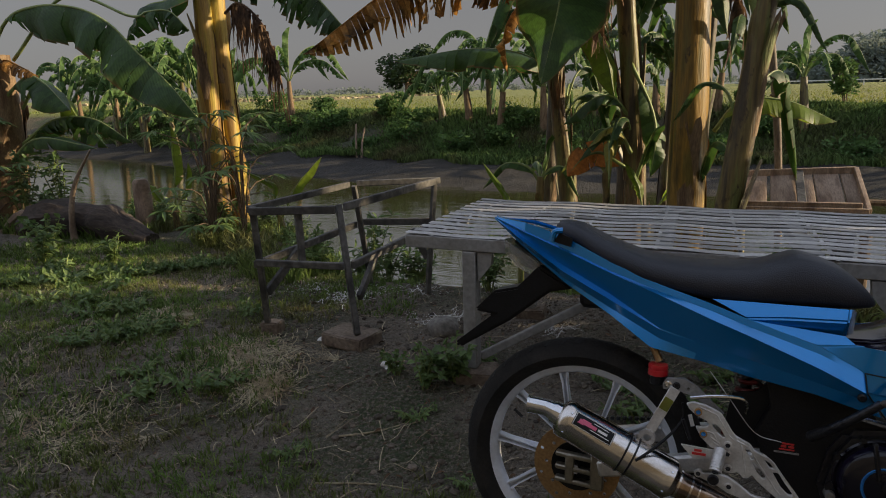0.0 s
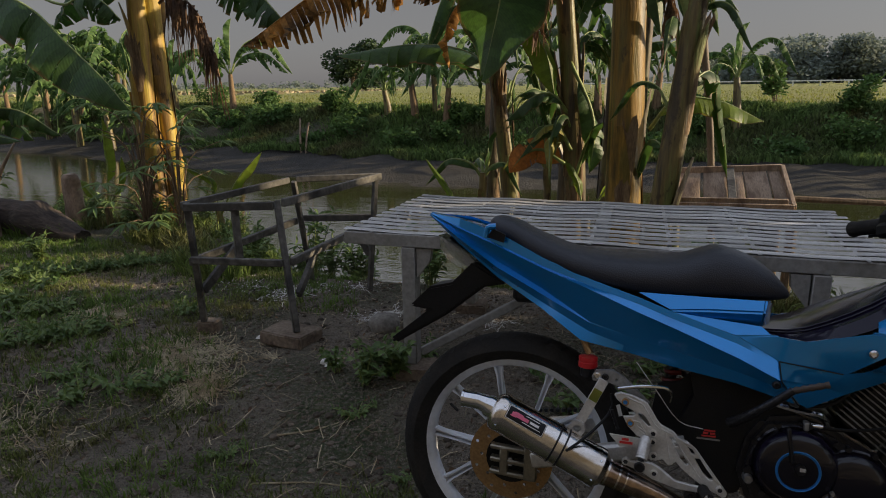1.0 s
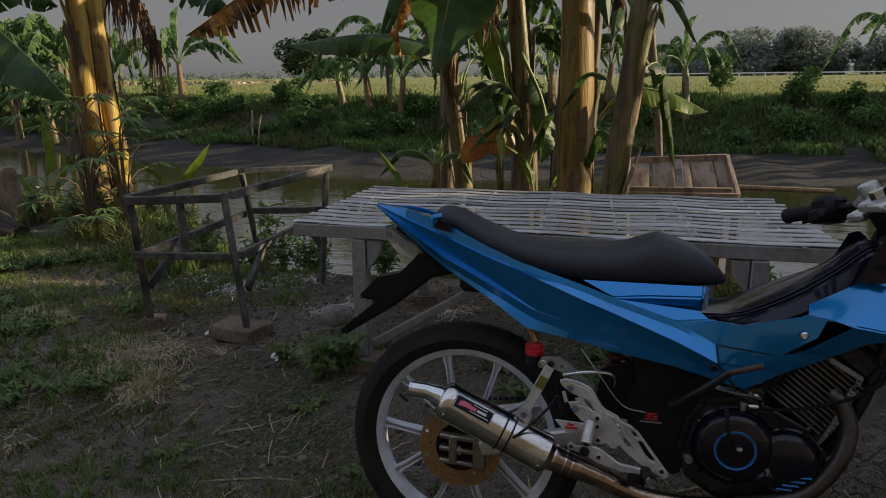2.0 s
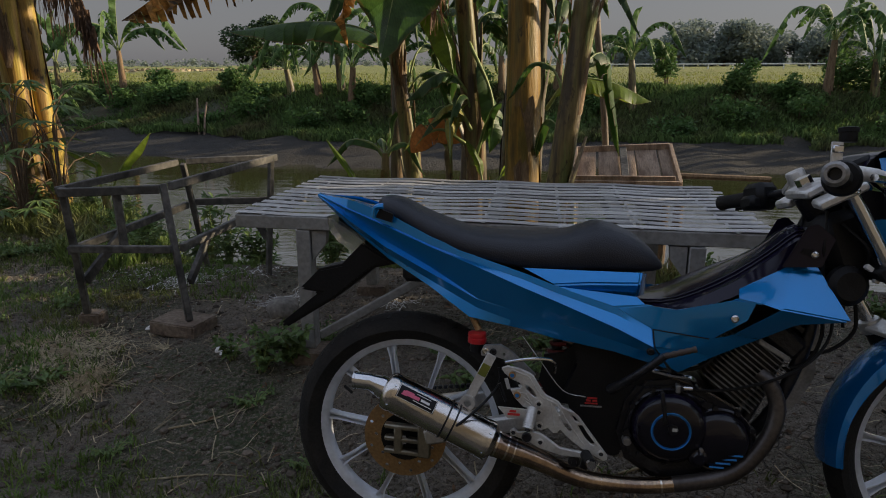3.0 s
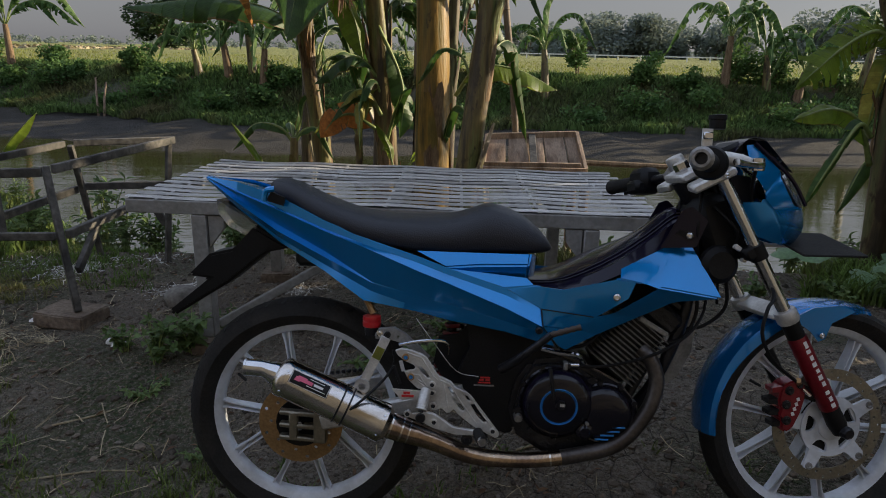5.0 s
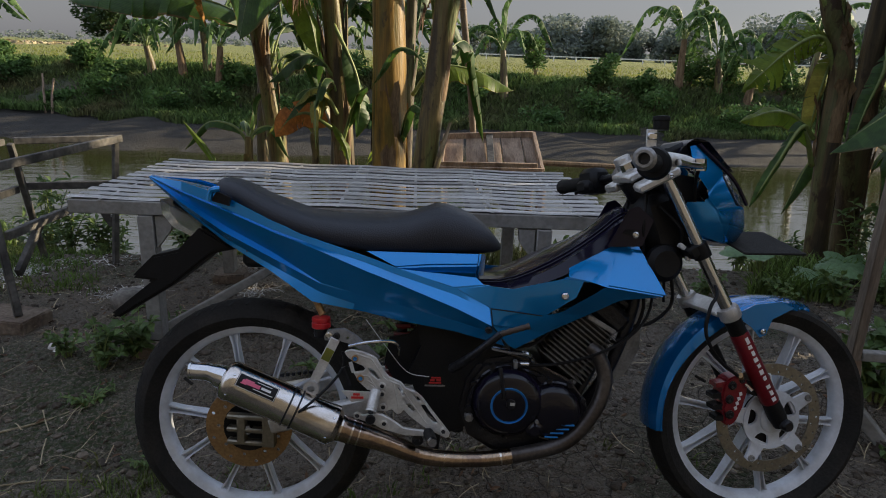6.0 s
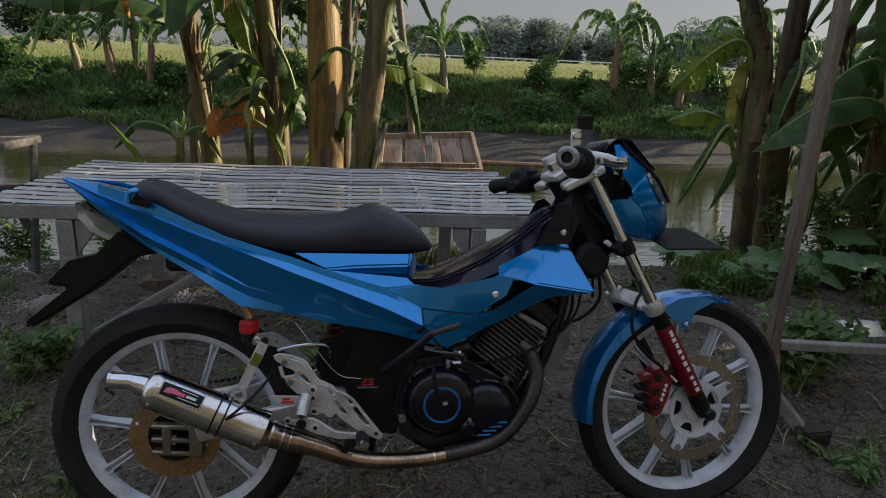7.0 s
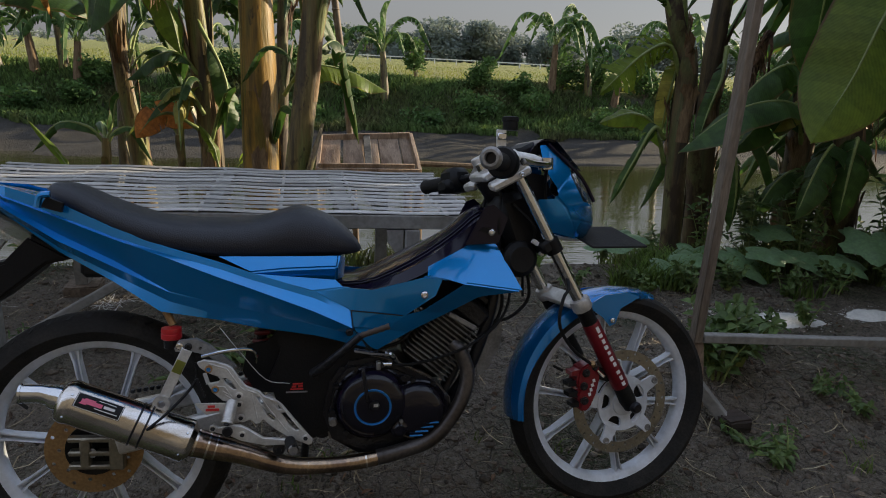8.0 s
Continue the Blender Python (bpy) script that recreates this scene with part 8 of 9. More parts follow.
part("lever_joint", add_lathe(bmesh.new(), [(0, -0.012), (0.015, -0.012), (0.016, 0.0), (0.015, 0.012), (0, 0.012)], 14, Matrix.Translation((0.928, -0.204, 0.910))), M_CHROME, mc)
part("brake_lever", add_tube(bmesh.new(), [(0.928, -0.208, 0.910), (0.90, -0.27, 0.905), (0.85, -0.31, 0.905), (0.815, -0.338, 0.907)], [0.007, 0.006, 0.0055, 0.007], 8, smooth=12), M_CHROME, mc)
part("cup_bracket", add_box(bmesh.new(), (0.838, -0.175, 0.955), (0.022, 0.004, 0.05), bevel=0.001), M_ALU, mc)
part("cup_bolt", add_box(bmesh.new(), (0.838, -0.178, 0.966), (0.02, 0.01, 0.014), bevel=0.002), M_CHROME, mc)
part("fluid_cup", add_lathe(bmesh.new(), [(0.0, 0.0), (0.015, 0.0), (0.016, 0.004), (0.016, 0.018), (0.018, 0.019), (0.018, 0.027), (0.016, 0.028), (0, 0.028)], 20, Matrix.Translation((0.861, -0.168, 0.980))), M_PLASTIC, mc)
piece("brake_hose", add_tube(bmesh.new(), [(1.104, -0.115, 0.446), (1.044, -0.13, 0.49), (1.007, -0.135, 0.549), (1.017, -0.13, 0.607), (1.041, -0.11, 0.64), (1.02, -0.07, 0.72), (0.98, -0.1, 0.85), (0.95, -0.17, 0.92)], 0.004, 8, smooth=26), M_PLASTIC, steer=True)

# caliper
CAL = [(1.080, 0.412), (1.086, 0.430), (1.104, 0.440), (1.124, 0.444), (1.140, 0.428), (1.139, 0.398), (1.131, 0.366), (1.116, 0.333), (1.100, 0.323), (1.087, 0.331), (1.088, 0.352), (1.080, 0.362), (1.085, 0.378), (1.077, 0.392)]
bm = add_plate(bmesh.new(), CAL, 0.045, Matrix.Translation((0, -0.098, 0)))
bmesh.ops.bevel(bm, geom=[e for e in bm.edges if len(e.link_faces) == 2 and e.calc_face_angle(0) > 0.5], offset=0.004, segments=2, affect="EDGES")
cal = piece("brake_caliper", bm, M_RED, label="dark red brake caliper with black bolts", steer=True)
for x, z in ((1.077, 0.418), (1.070, 0.392), (1.073, 0.366), (1.082, 0.340)):
    part("cooling_fin", add_plate(bmesh.new(), [(x - 0.012, z - 0.004), (x - 0.013, z + 0.006), (x + 0.012, z + 0.010), (x + 0.012, z - 0.004)], 0.030, Matrix.Translation((0, -0.093, 0))), M_RED if z > 0.4 else M_PLASTIC, cal)
for x, z, r in ((1.101, 0.420, 0.007), (1.096, 0.388, 0.007), (1.099, 0.352, 0.007), (1.124, 0.432, 0.005)):
    part("bolt", add_lathe(bmesh.new(), [(r * 1.5, 0.094), (r * 1.5, 0.100), (r, 0.101), (r, 0.104), (r * 0.5, 0.104), (0, 0.102)], 10, side(x, z)), M_ENGINE, cal)
part("banjo", add_tube(bmesh.new(), [(1.120, -0.10, 0.438), (1.105, -0.12, 0.45)], 0.006, 8), M_GOLD, cal)
part("bleed_screw", add_tube(bmesh.new(), [(1.130, -0.102, 0.425), (1.142, -0.112, 0.412)], 0.004, 7), M_CHROME, cal)
for k in range(4):
    part("print_bar", add_box(bmesh.new(), (1.1225 - 0.0035 * k, -0.0985, 0.400 - 0.011 * k), (0.007, 0.001, 0.008), Matrix.Rotation(-0.35, 4, "Y"), 0), M_MARKWHITE, cal)
piece("caliper_bracket", add_plate(bmesh.new(), [(1.13, 0.435), (1.165, 0.42), (1.18, 0.40), (1.165, 0.392), (1.14, 0.40)], 0.012, Matrix.Translation((0, -0.092, 0))), M_PLASTIC, steer=True)
piece("axle_end", add_lathe(bmesh.new(), [(0, 0.125), (0.010, 0.125), (0.014, 0.12), (0.015, 0.07)], 12, side(FX + 0.006, FZ + 0.002)), M_ENGINE, steer=True)

# front mudguard: an arched section swept round the wheel, deeper behind the fork
rows = []
for i in range(31):
    a = radians(186 - 120 * i / 30)
    deep = -0.006 * smoothstep(130, 170, 186 - 120 * i / 30) + 0.028 * (1 - abs(i / 30 - 0.5) * 0.8)
    tipw = 1 - 0.55 * smoothstep(0.85, 1.0, i / 30)
    base = 0.281
    sec = []
    for y, dr in ((-0.054, -deep), (-0.053, -0.016), (-0.046, -0.004), (-0.025, 0.003), (0, 0.006), (0.025, 0.003), (0.046, -0.004), (0.053, -0.016), (0.054, -deep)):
        r = base + dr * (1 if dr > -0.02 else 1 - 0.5 * smoothstep(0.75, 1, i / 30))
        sec.append(Vector((FX + r * math.cos(a), y * tipw, FZ + r * math.sin(a))))
    rows.append(sec)
bm = bmesh.new()
add_skin(bm, rows)
guard = piece("front_mudguard", bm, M_BLUE_GUARD, label="glossy blue front mudguard", smooth=30, steer=True)
for s in (-1, 1):
    bm = add_plate(bmesh.new(), [(1.12, 0.575), (1.17, 0.60), (1.235, 0.605), (1.27, 0.592), (1.215, 0.565), (1.20, 0.528), (1.185, 0.522), (1.165, 0.545)], 0.004, Matrix.Translation((0, s * 0.060, 0)))
    fin = part("mudguard_ear", bm, M_BLUE_GUARD, guard)
    part("screw", add_lathe(bmesh.new(), [(0.007, 0), (0.007, 0.004), (0.003, 0.006), (0, 0.004)], 10, Matrix.Translation((1.19, s * 0.062, 0.537)) @ Matrix.Rotation(radians(90 if s < 0 else -90), 4, "X")), M_CHROME, guard)
piece("fork_brace", add_beam(bmesh.new(), FT + FD * 0.36 + Vector((0.0, -0.08, 0)), FT + FD * 0.36 + Vector((0.0, 0.08, 0)), 0.05, 0.012, 0.004, up=tuple(up3)), M_ALU, steer=True)

# headlight cowl
COWL = [(0.978, -0.071, 0.958), (0.994, -0.068, 0.960), (1.055, -0.076, 0.906), (1.050, -0.085, 0.894), (1.095, -0.078, 0.824), (1.123, -0.063, 0.819), (1.132, -0.057, 0.776), (1.115, -0.048, 0.742), (1.083, -0.064, 0.742), (0.994, -0.082, 0.765), (0.966, -0.095, 0.834), (1.009, -0.107, 0.836), (1.010, -0.109, 0.856), (0.980, -0.093, 0.904), (1.048, -0.104, 0.789), (1.026, -0.109, 0.821)]
NOSE = [(1.148, 0, 0.815), (1.156, 0, 0.774), (1.130, 0, 0.734), (1.09, 0, 0.737)]
bm = bmesh.new()
vs = {(i, s): bm.verts.new((x, y * s, z)) for i, (x, y, z) in enumerate(COWL) for s in (1, -1)}
nose = [bm.verts.new(p) for p in NOSE]
for s in (1, -1):
    for f in ((0, 1, 2, 3, 12, 13), (12, 3, 4, 15, 11), (10, 11, 15, 14, 9), (4, 5, 6, 14, 15), (9, 14, 8), (14, 6, 7, 8)):
        bm.faces.new([vs[i, s] for i in f])
    for (i, j), (p, q) in (((5, 6), (0, 1)), ((6, 7), (1, 2)), ((7, 8), (2, 3))):
        bm.faces.new((vs[i, s], vs[j, s], nose[q], nose[p]))
bmesh.ops.recalc_face_normals(bm, faces=bm.faces)
bmesh.ops.bevel(bm, geom=[e for e in bm.edges if len(e.link_faces) == 2 and e.calc_face_angle(0) > 0.06], offset=0.008, segments=3, affect="EDGES", clamp_overlap=True)
cowl = piece("headlight_cowl", bm, M_BLUE, label="angular blue headlight cowl", smooth=50, steer=True)
lens = []
for x, z, w, xf in ((1.054, 0.904, 0.076, 1.094), (1.070, 0.872, 0.081, 1.122), (1.088, 0.845, 0.079, 1.138), (1.112, 0.820, 0.068, 1.148)):
    lens.append([(x, -w, z), (xf - 0.010, -w * 0.55, z), (xf, 0, z), (xf - 0.010, w * 0.55, z), (x, w, z)])
bm = bmesh.new()
add_skin(bm, [spline(r, 12) for r in lens])
part("headlight_lens", bm, M_GLASS, cowl, "clear headlight lens")
part("lamp_bowl", add_lathe(bmesh.new(), [(0.0, -0.03), (0.03, -0.02), (0.05, 0.015)], 20, Matrix.Translation((1.07, 0, 0.86)) @ Matrix.Rotation(radians(75), 4, "Y")), M_CHROME, cowl)
vis = [[(0.956, y * 0.9, 0.949 - abs(y) * 0.1), (0.983, y, 0.972), (1.017, y, 0.978 - abs(y) * 0.1), (1.036, y, 0.962 - abs(y) * 0.1), (1.088, y, 0.912 - abs(y) * 0.15)] for y in (-0.07, -0.035, 0, 0.035, 0.07)]
bm = bmesh.new()
add_skin(bm, [spline(r, 12) for r in vis])
part("fly_screen", bm, M_GLOSSBLACK, cowl, "small black fly screen")
for s in (-1, 1):
    part("lens_rim", add_tube(bmesh.new(), [(1.0, s * 0.07, 0.963), (1.058, s * 0.076, 0.911), (1.098, s * 0.068, 0.875), (1.128, s * 0.062, 0.83)], 0.0045, 7, smooth=12), M_GLOSSBLACK, cowl)
part("meter_pod", add_box(bmesh.new(), (0.965, 0, 0.945), (0.05, 0.10, 0.035), Matrix.Rotation(radians(-25), 4, "Y"), 0.008), M_PLASTIC, cowl)
part("inner_bracket", add_plate(bmesh.new(), [(0.93, 0.90), (1.0, 0.89), (1.02, 0.845), (0.99, 0.83), (0.95, 0.84)], 0.11, Matrix.Translation((0, -0.055, 0))), M_PLASTIC, cowl)
bm = add_box(bmesh.new(), (1.175, -0.03, 0.742), (0.15, 0.17, 0.005), Matrix.Rotation(radians(13), 4, "X") @ Matrix.Rotation(radians(0), 4, "Y"), 0.002)
board = piece("front_board", bm, M_RUBBER, label="black board under the headlight", steer=True)
part("board_stay", add_tube(bmesh.new(), [(1.14, -0.03, 0.738), (1.07, -0.03, 0.738), (1.02, -0.03, 0.75)], 0.005, 7), M_ALU, board)


# ---- weeds, log and litter on the near side ----
def leaflet(verts, faces, p, d, n, length, width, fold=0.25):
    """A pointed oval leaf from p along d, facing n, folded along its rib."""
    d = d.normalized()
    s = d.cross(n).normalized()
    n = s.cross(d)
    k = len(verts)
    for t, w in ((0.0, 0.05), (0.3, 0.85), (0.6, 0.9), (1.0, 0.0)):
        c = p + d * length * t - n * length * 0.25 * t * t
        verts += [c - s * width * w / 2 + n * fold * width * w, c, c + s * width * w / 2 + n * fold * width * w]
    for i in range(3):
        a = k + i * 3
        faces += [(a, a + 1, a + 4, a + 3), (a + 1, a + 2, a + 5, a + 4)]


def make_weed(name, seed, stems, height, spread, leaf_len, leaf_wid, pairs, mat, label, category, group, upright=0.6):
    rnd = random.Random(seed)
    ob = thing(name, I4, label, category, group)
    bm = bmesh.new()
    verts, faces = [], []
    for _ in range(stems):
        a = rnd.uniform(0, math.tau)
        r = spread * rnd.uniform(0.2, 1)
        tip = Vector((math.cos(a) * r, math.sin(a) * r, height * rnd.uniform(0.55, 1.1)))
        base = Vector((math.cos(a), math.sin(a), 0)) * spread * 0.12 * rnd.random()
        c = spline([base - Vector((0, 0, 0.03)), base.lerp(tip, 0.45) + Vector((0, 0, height * 0.12)), tip], 8)
        add_tube(bm, c, [0.004 * (1 - 0.6 * i / 8) * (1 + height) for i in range(9)], 4)
        for q in range(pairs):
            p = c[min(8, 2 + int(q * 7 / pairs))].lerp(c[min(8, 3 + int(q * 7 / pairs))], rnd.random())
            b2 = rnd.uniform(0, math.tau)
            for s in (0, math.pi):
                d = Vector((math.cos(b2 + s), math.sin(b2 + s), rnd.uniform(-0.2, upright)))
                leaflet(verts, faces, p, d, Vector((rnd.uniform(-0.3, 0.3), rnd.uniform(-0.3, 0.3), 1)), leaf_len * rnd.uniform(0.6, 1.2), leaf_wid * rnd.uniform(0.7, 1.15))
        leaflet(verts, faces, c[-1], Vector((rnd.uniform(-0.5, 0.5), rnd.uniform(-0.5, 0.5), 0.7)), Vector((1, 0, 0.4)), leaf_len * 0.8, leaf_wid * 0.8)
    part("stalk", bm, M_RIB, ob)["kind"] = "stuff"
    raw("foliage", verts, faces, mat, ob)["kind"] = "stuff"
    return ob


def set_down(ob, x, y, rz, sc=1.0, dz=0.0):
    ob.matrix_basis = Matrix.Translation((x, y, ground_z(x, y) + dz)) @ Matrix.Rotation(radians(rz), 4, "Z") @ Matrix.Scale(sc, 4)


def sow(proto, spots):
    """The first spot takes the plant itself, the others copies."""
    for k, (x, y, rz, sc) in enumerate(spots):
        ob = proto if k == 0 else copy_thing(proto, I4)
        ob.scale = (1, 1, 1)
        set_down(ob, x, y, rz, sc)


low = make_weed("low_weed", 1, 9, 0.07, 0.14, 0.042, 0.024, 4, M_WEED, "low dark-green weed creeping on bare soil", "weed", "weeds in the yard", 0.2)
sow(low, [(-1.57, 0.38, 0, 1.0), (-1.70, 0.33, 90, 0.9), (-1.44, 0.45, 200, 0.9), (-1.85, 0.42, 30, 0.8), (-2.55, 0.80, 10, 1.1), (-2.75, 1.02, 120, 1.2), (-2.40, 0.95, 60, 1.0), (-2.9, 1.25, 300, 1.2), (-2.2, 0.75, 45, 0.9), (-3.2, 1.2, 0, 1.3), (-3.5, 1.45, 80, 1.3), (-3.0, 0.9, 20, 1.1),
          (-0.62, 0.43, 10, 0.6), (-0.49, 0.86, 60, 0.8), (0.10, 0.62, 30, 0.9), (0.25, 0.75, 140, 1.0), (0.02, 0.80, 140, 0.8), (1.83, 0.02, 10, 0.9), (1.78, 0.12, 100, 0.7), (2.3, 0.25, 40, 0.8), (2.2, 0.36, 200, 0.7), (0.35, 0.95, 20, 0.9), (-0.25, 0.95, 220, 0.9), (-1.85, 1.1, 300, 0.8), (-0.35, 0.2, 15, 0.5), (-0.95, 0.15, 15, 0.5)] + [(-2.0 - 2.0 * ((k * 0.618) % 1), 0.55 + 1.5 * ((k * 0.381 + 0.2) % 1), k * 77, 0.55 + 0.5 * ((k * 0.27) % 1)) for k in range(64)])
bush = make_weed("leafy_weed", 2, 11, 0.17, 0.12, 0.054, 0.042, 4, M_WEED, "bushy green weed with oval leaves on bare soil", "weed", "weeds in the yard", 0.5)
sow(bush, [(-0.66, 0.60, 0, 0.72), (-0.80, 0.66, 100, 0.5), (-0.57, 0.68, 200, 0.85), (1.85, 0.42, 30, 1.0), (1.98, 0.50, 150, 1.1), (1.92, 0.60, 250, 1.0), (2.15, 0.62, 10, 0.8), (-3.9, 1.6, 20, 1.1), (-4.2, 1.9, 120, 1.3), (-3.4, 1.75, 200, 0.9), (-4.6, 1.6, 300, 1.3), (-4.4, 1.3, 40, 1.1), (2.6, 0.9, 70, 0.6), (2.0, 1.3, 10, 0.7), (2.3, 1.35, 60, 0.8), (2.55, 1.4, 150, 0.8), (2.8, 1.3, 260, 0.7), (3.1, 1.3, 20, 0.8), (3.4, 1.25, 90, 0.8), (1.7, 1.4, 210, 0.6)])
bank_weed = make_weed("bank_weed", 3, 12, 0.34, 0.20, 0.085, 0.045, 6, M_WEED, "leafy weed growing on the river bank", "weed", "weeds along the bank", 0.5)
rnd = random.Random(17)
spots = []
for k in range(88):
    x = -6.5 + 11.2 * (k + rnd.random()) / 88
    lipy = 1.75 + 0.95 * (1 - smoothstep(-3.0, -2.1, x))
    if -1.5 < x < 2.35 and k % 4:
        continue
    spots.append((x, lipy + rnd.uniform(0.05, 1.0), rnd.uniform(0, 360), rnd.uniform(0.4, 0.8)))
sow(bank_weed, spots)
tall = make_weed("tall_weed", 4, 8, 0.6, 0.22, 0.11, 0.05, 7, M_WEED, "tall broad-leaved weed by the water", "weed", "weeds along the bank", 0.4)
sow(tall, [(-1.66, 2.15, 0, 0.7), (-1.38, 2.25, 100, 0.5), (-0.9, 2.1, 60, 0.6), (3.2, 1.7, 30, 0.7), (3.0, 1.9, 130, 0.7), (-5.2, 2.5, 20, 1.0), (-5.0, 2.7, 200, 1.0), (3.6, 1.5, 130, 0.9), (0.6, 2.1, 0, 0.55), (2.75, 1.95, 70, 0.6), (3.05, 1.95, 160, 0.7), (3.3, 1.85, 250, 0.9)])


def palmate(x, y, heads, label, seed):
    """A cassava-like plant: thin stems with hand-shaped leaves of seven narrow leaflets."""
    rnd = random.Random(seed)
    ob = thing("cassava_plant", Matrix.Translation((x, y, ground_z(x, y))), label, "shrub", "palmate-leaved shrubs")
    bm = bmesh.new()
    verts, faces = [], []
    for _ in range(heads):
        a, r = rnd.uniform(0, math.tau), rnd.uniform(0.08, 0.42)
        tip = Vector((math.cos(a) * r, math.sin(a) * r, rnd.uniform(0.15, 1.0)))
        add_tube(bm, [(0, 0, -0.05), Vector((tip.x * 0.25, tip.y * 0.25, tip.z * 0.8)), tip], [0.008, 0.005, 0.003], 5, smooth=6)
        for q in range(7):
            b2 = a + (q - 3) * 0.55
            leaflet(verts, faces, tip, Vector((math.cos(b2), math.sin(b2), rnd.uniform(-0.25, 0.1))), Vector((0, -0.25, 1)), rnd.uniform(0.10, 0.17), 0.03)
    part("stalk", bm, M_BARK, ob)["kind"] = "stuff"
    raw("foliage", verts, faces, M_WEED, ob)["kind"] = "stuff"


palmate(-3.15, 2.45, 26, "shrub with dark hand-shaped leaves beside a banana stem", 5)
palmate(-2.95, 2.55, 16, "shrub with dark hand-shaped leaves near the water", 6)
palmate(-5.3, 2.25, 14, "shrub with hand-shaped leaves beside the stump", 8)


def gourd_leaf(x, y, h, size, rz, tilt, seed):
    """A broad lobed leaf on a stalk."""
    rnd = random.Random(seed)
    ob = thing("gourd_leaf", pose(x, y, ground_z(x, y), 0, 0, rz), "broad lobed grey-green gourd leaf on a stalk", "leaf", "gourd leaves on the bank")
    part("stalk", add_tube(bmesh.new(), [(0, 0, -0.03), (0.02, 0.02, h * 0.6), (0.05, 0, h)], [0.006, 0.005, 0.004], 6, smooth=6), M_RIB, ob)
    bm = bmesh.new()
    n = 30
    c = bm.verts.new((0.05, 0, h))
    rings = []
    for q in (0.35, 0.7, 1.0):
        ring = []
        for k in range(n):
            a = math.tau * k / n
            r = size * (0.5 + 0.09 * math.cos(5 * a) + 0.03 * math.cos(13 * a + seed)) * q * (1 - 0.55 * math.exp(-((a - math.pi) / 0.35) ** 2))
            ring.append(bm.verts.new((0.05 + r * math.cos(a), r * math.sin(a), h + size * 0.10 * q - size * 0.22 * q * q + 0.012 * size * math.sin(9 * a + seed) * q + tilt * r * math.cos(a))))
        rings.append(ring)
    for k in range(n):
        bm.faces.new((c, rings[0][k], rings[0][(k + 1) % n]))
        for i in (0, 1):
            bm.faces.new((rings[i][k], rings[i + 1][k], rings[i + 1][(k + 1) % n], rings[i][(k + 1) % n]))
    part("blade", bm, M_TARO, ob, smooth=70)


rnd = random.Random(31)
for k, (x, y) in enumerate(((2.30, 1.58), (2.50, 1.66), (2.70, 1.62), (2.85, 1.55), (2.98, 1.48), (3.12, 1.6), (3.25, 1.5), (3.40, 1.48), (2.05, 1.60), (3.1, 1.85), (3.5, 1.7), (2.62, 1.85))):
    gourd_leaf(x, y, rnd.uniform(0.10, 0.26), rnd.uniform(0.20, 0.30), rnd.uniform(180, 360), rnd.uniform(-0.5, -0.1), k)


# log, stump and driftwood
def log():
    ob = thing("driftwood_log", I4, "rotting dark driftwood log lying on the bank", "log")
    bm = bmesh.new()
    pts = [(-5.0, 2.42, 0.14), (-4.65, 2.38, 0.20), (-4.38, 2.35, 0.24), (-4.1, 2.32, 0.23), (-3.85, 2.3, 0.17), (-3.6, 2.28, 0.10)]
    c = spline(pts, 26)
    rings = []
    for i, p in enumerate(c):
        k = i / 26
        r = 0.19 * (1 - 0.5 * k) * (1 + 0.18 * math.sin(k * 11))
        rings.append([bm.verts.new(p + Vector((0.03 * math.sin(3 * a), math.cos(a), math.sin(a) * 0.9)) * r * (1 + 0.35 * noise.noise((math.cos(a) * 2, math.sin(a) * 2, k * 7)))) for a in (math.tau * q / 20 for q in range(20))])
    for a, b_ in zip(rings, rings[1:]):
        for q in range(20):
            bm.faces.new((a[q], a[(q + 1) % 20], b_[(q + 1) % 20], b_[q]))
    bm.faces.new(rings[0][::-1]), bm.faces.new(rings[-1])
    part("trunk", bm, M_LOG, ob, smooth=60)
    for pts, r in (([(-4.9, 2.45, 0.12), (-5.05, 2.35, 0.25), (-5.2, 2.25, 0.10)], 0.045), ([(-4.75, 2.45, 0.05), (-4.95, 2.3, 0.12), (-5.1, 2.2, 0.05)], 0.035)):
        part("root", add_tube(bmesh.new(), pts, [r, r * 0.7, r * 0.4], 9, smooth=8, jitter=0.12, rnd=random.Random(3)), M_PLANK, ob)


log()
st = thing("tree_stump", I4, "weathered upright grey stump on the bank", "stump")
bm = add_tube(bmesh.new(), [(-4.02, 2.66, -0.2), (-4.02, 2.66, 0.10), (-4.03, 2.66, 0.36), (-4.03, 2.66, 0.48), (-4.03, 2.66, 0.52)], [0.085, 0.075, 0.07, 0.066, 0.045], 14, smooth=14, jitter=0.06, rnd=random.Random(8))
part("trunk", bm, M_PLANK, st, smooth=60)
st = thing("tree_stump", I4, "thin grey dead stem among weeds", "stump")
part("trunk", add_tube(bmesh.new(), [(-4.3, 2.2, -0.02), (-4.3, 2.2, 0.25), (-4.22, 2.2, 0.52), (-4.0, 2.2, 0.8)], [0.03, 0.023, 0.018, 0.006], 11, smooth=12, jitter=0.08, rnd=random.Random(5)), M_PLANK, st, smooth=60)

# grass in the yard and on the bank
rs = np.random.RandomState(21)
pts = []
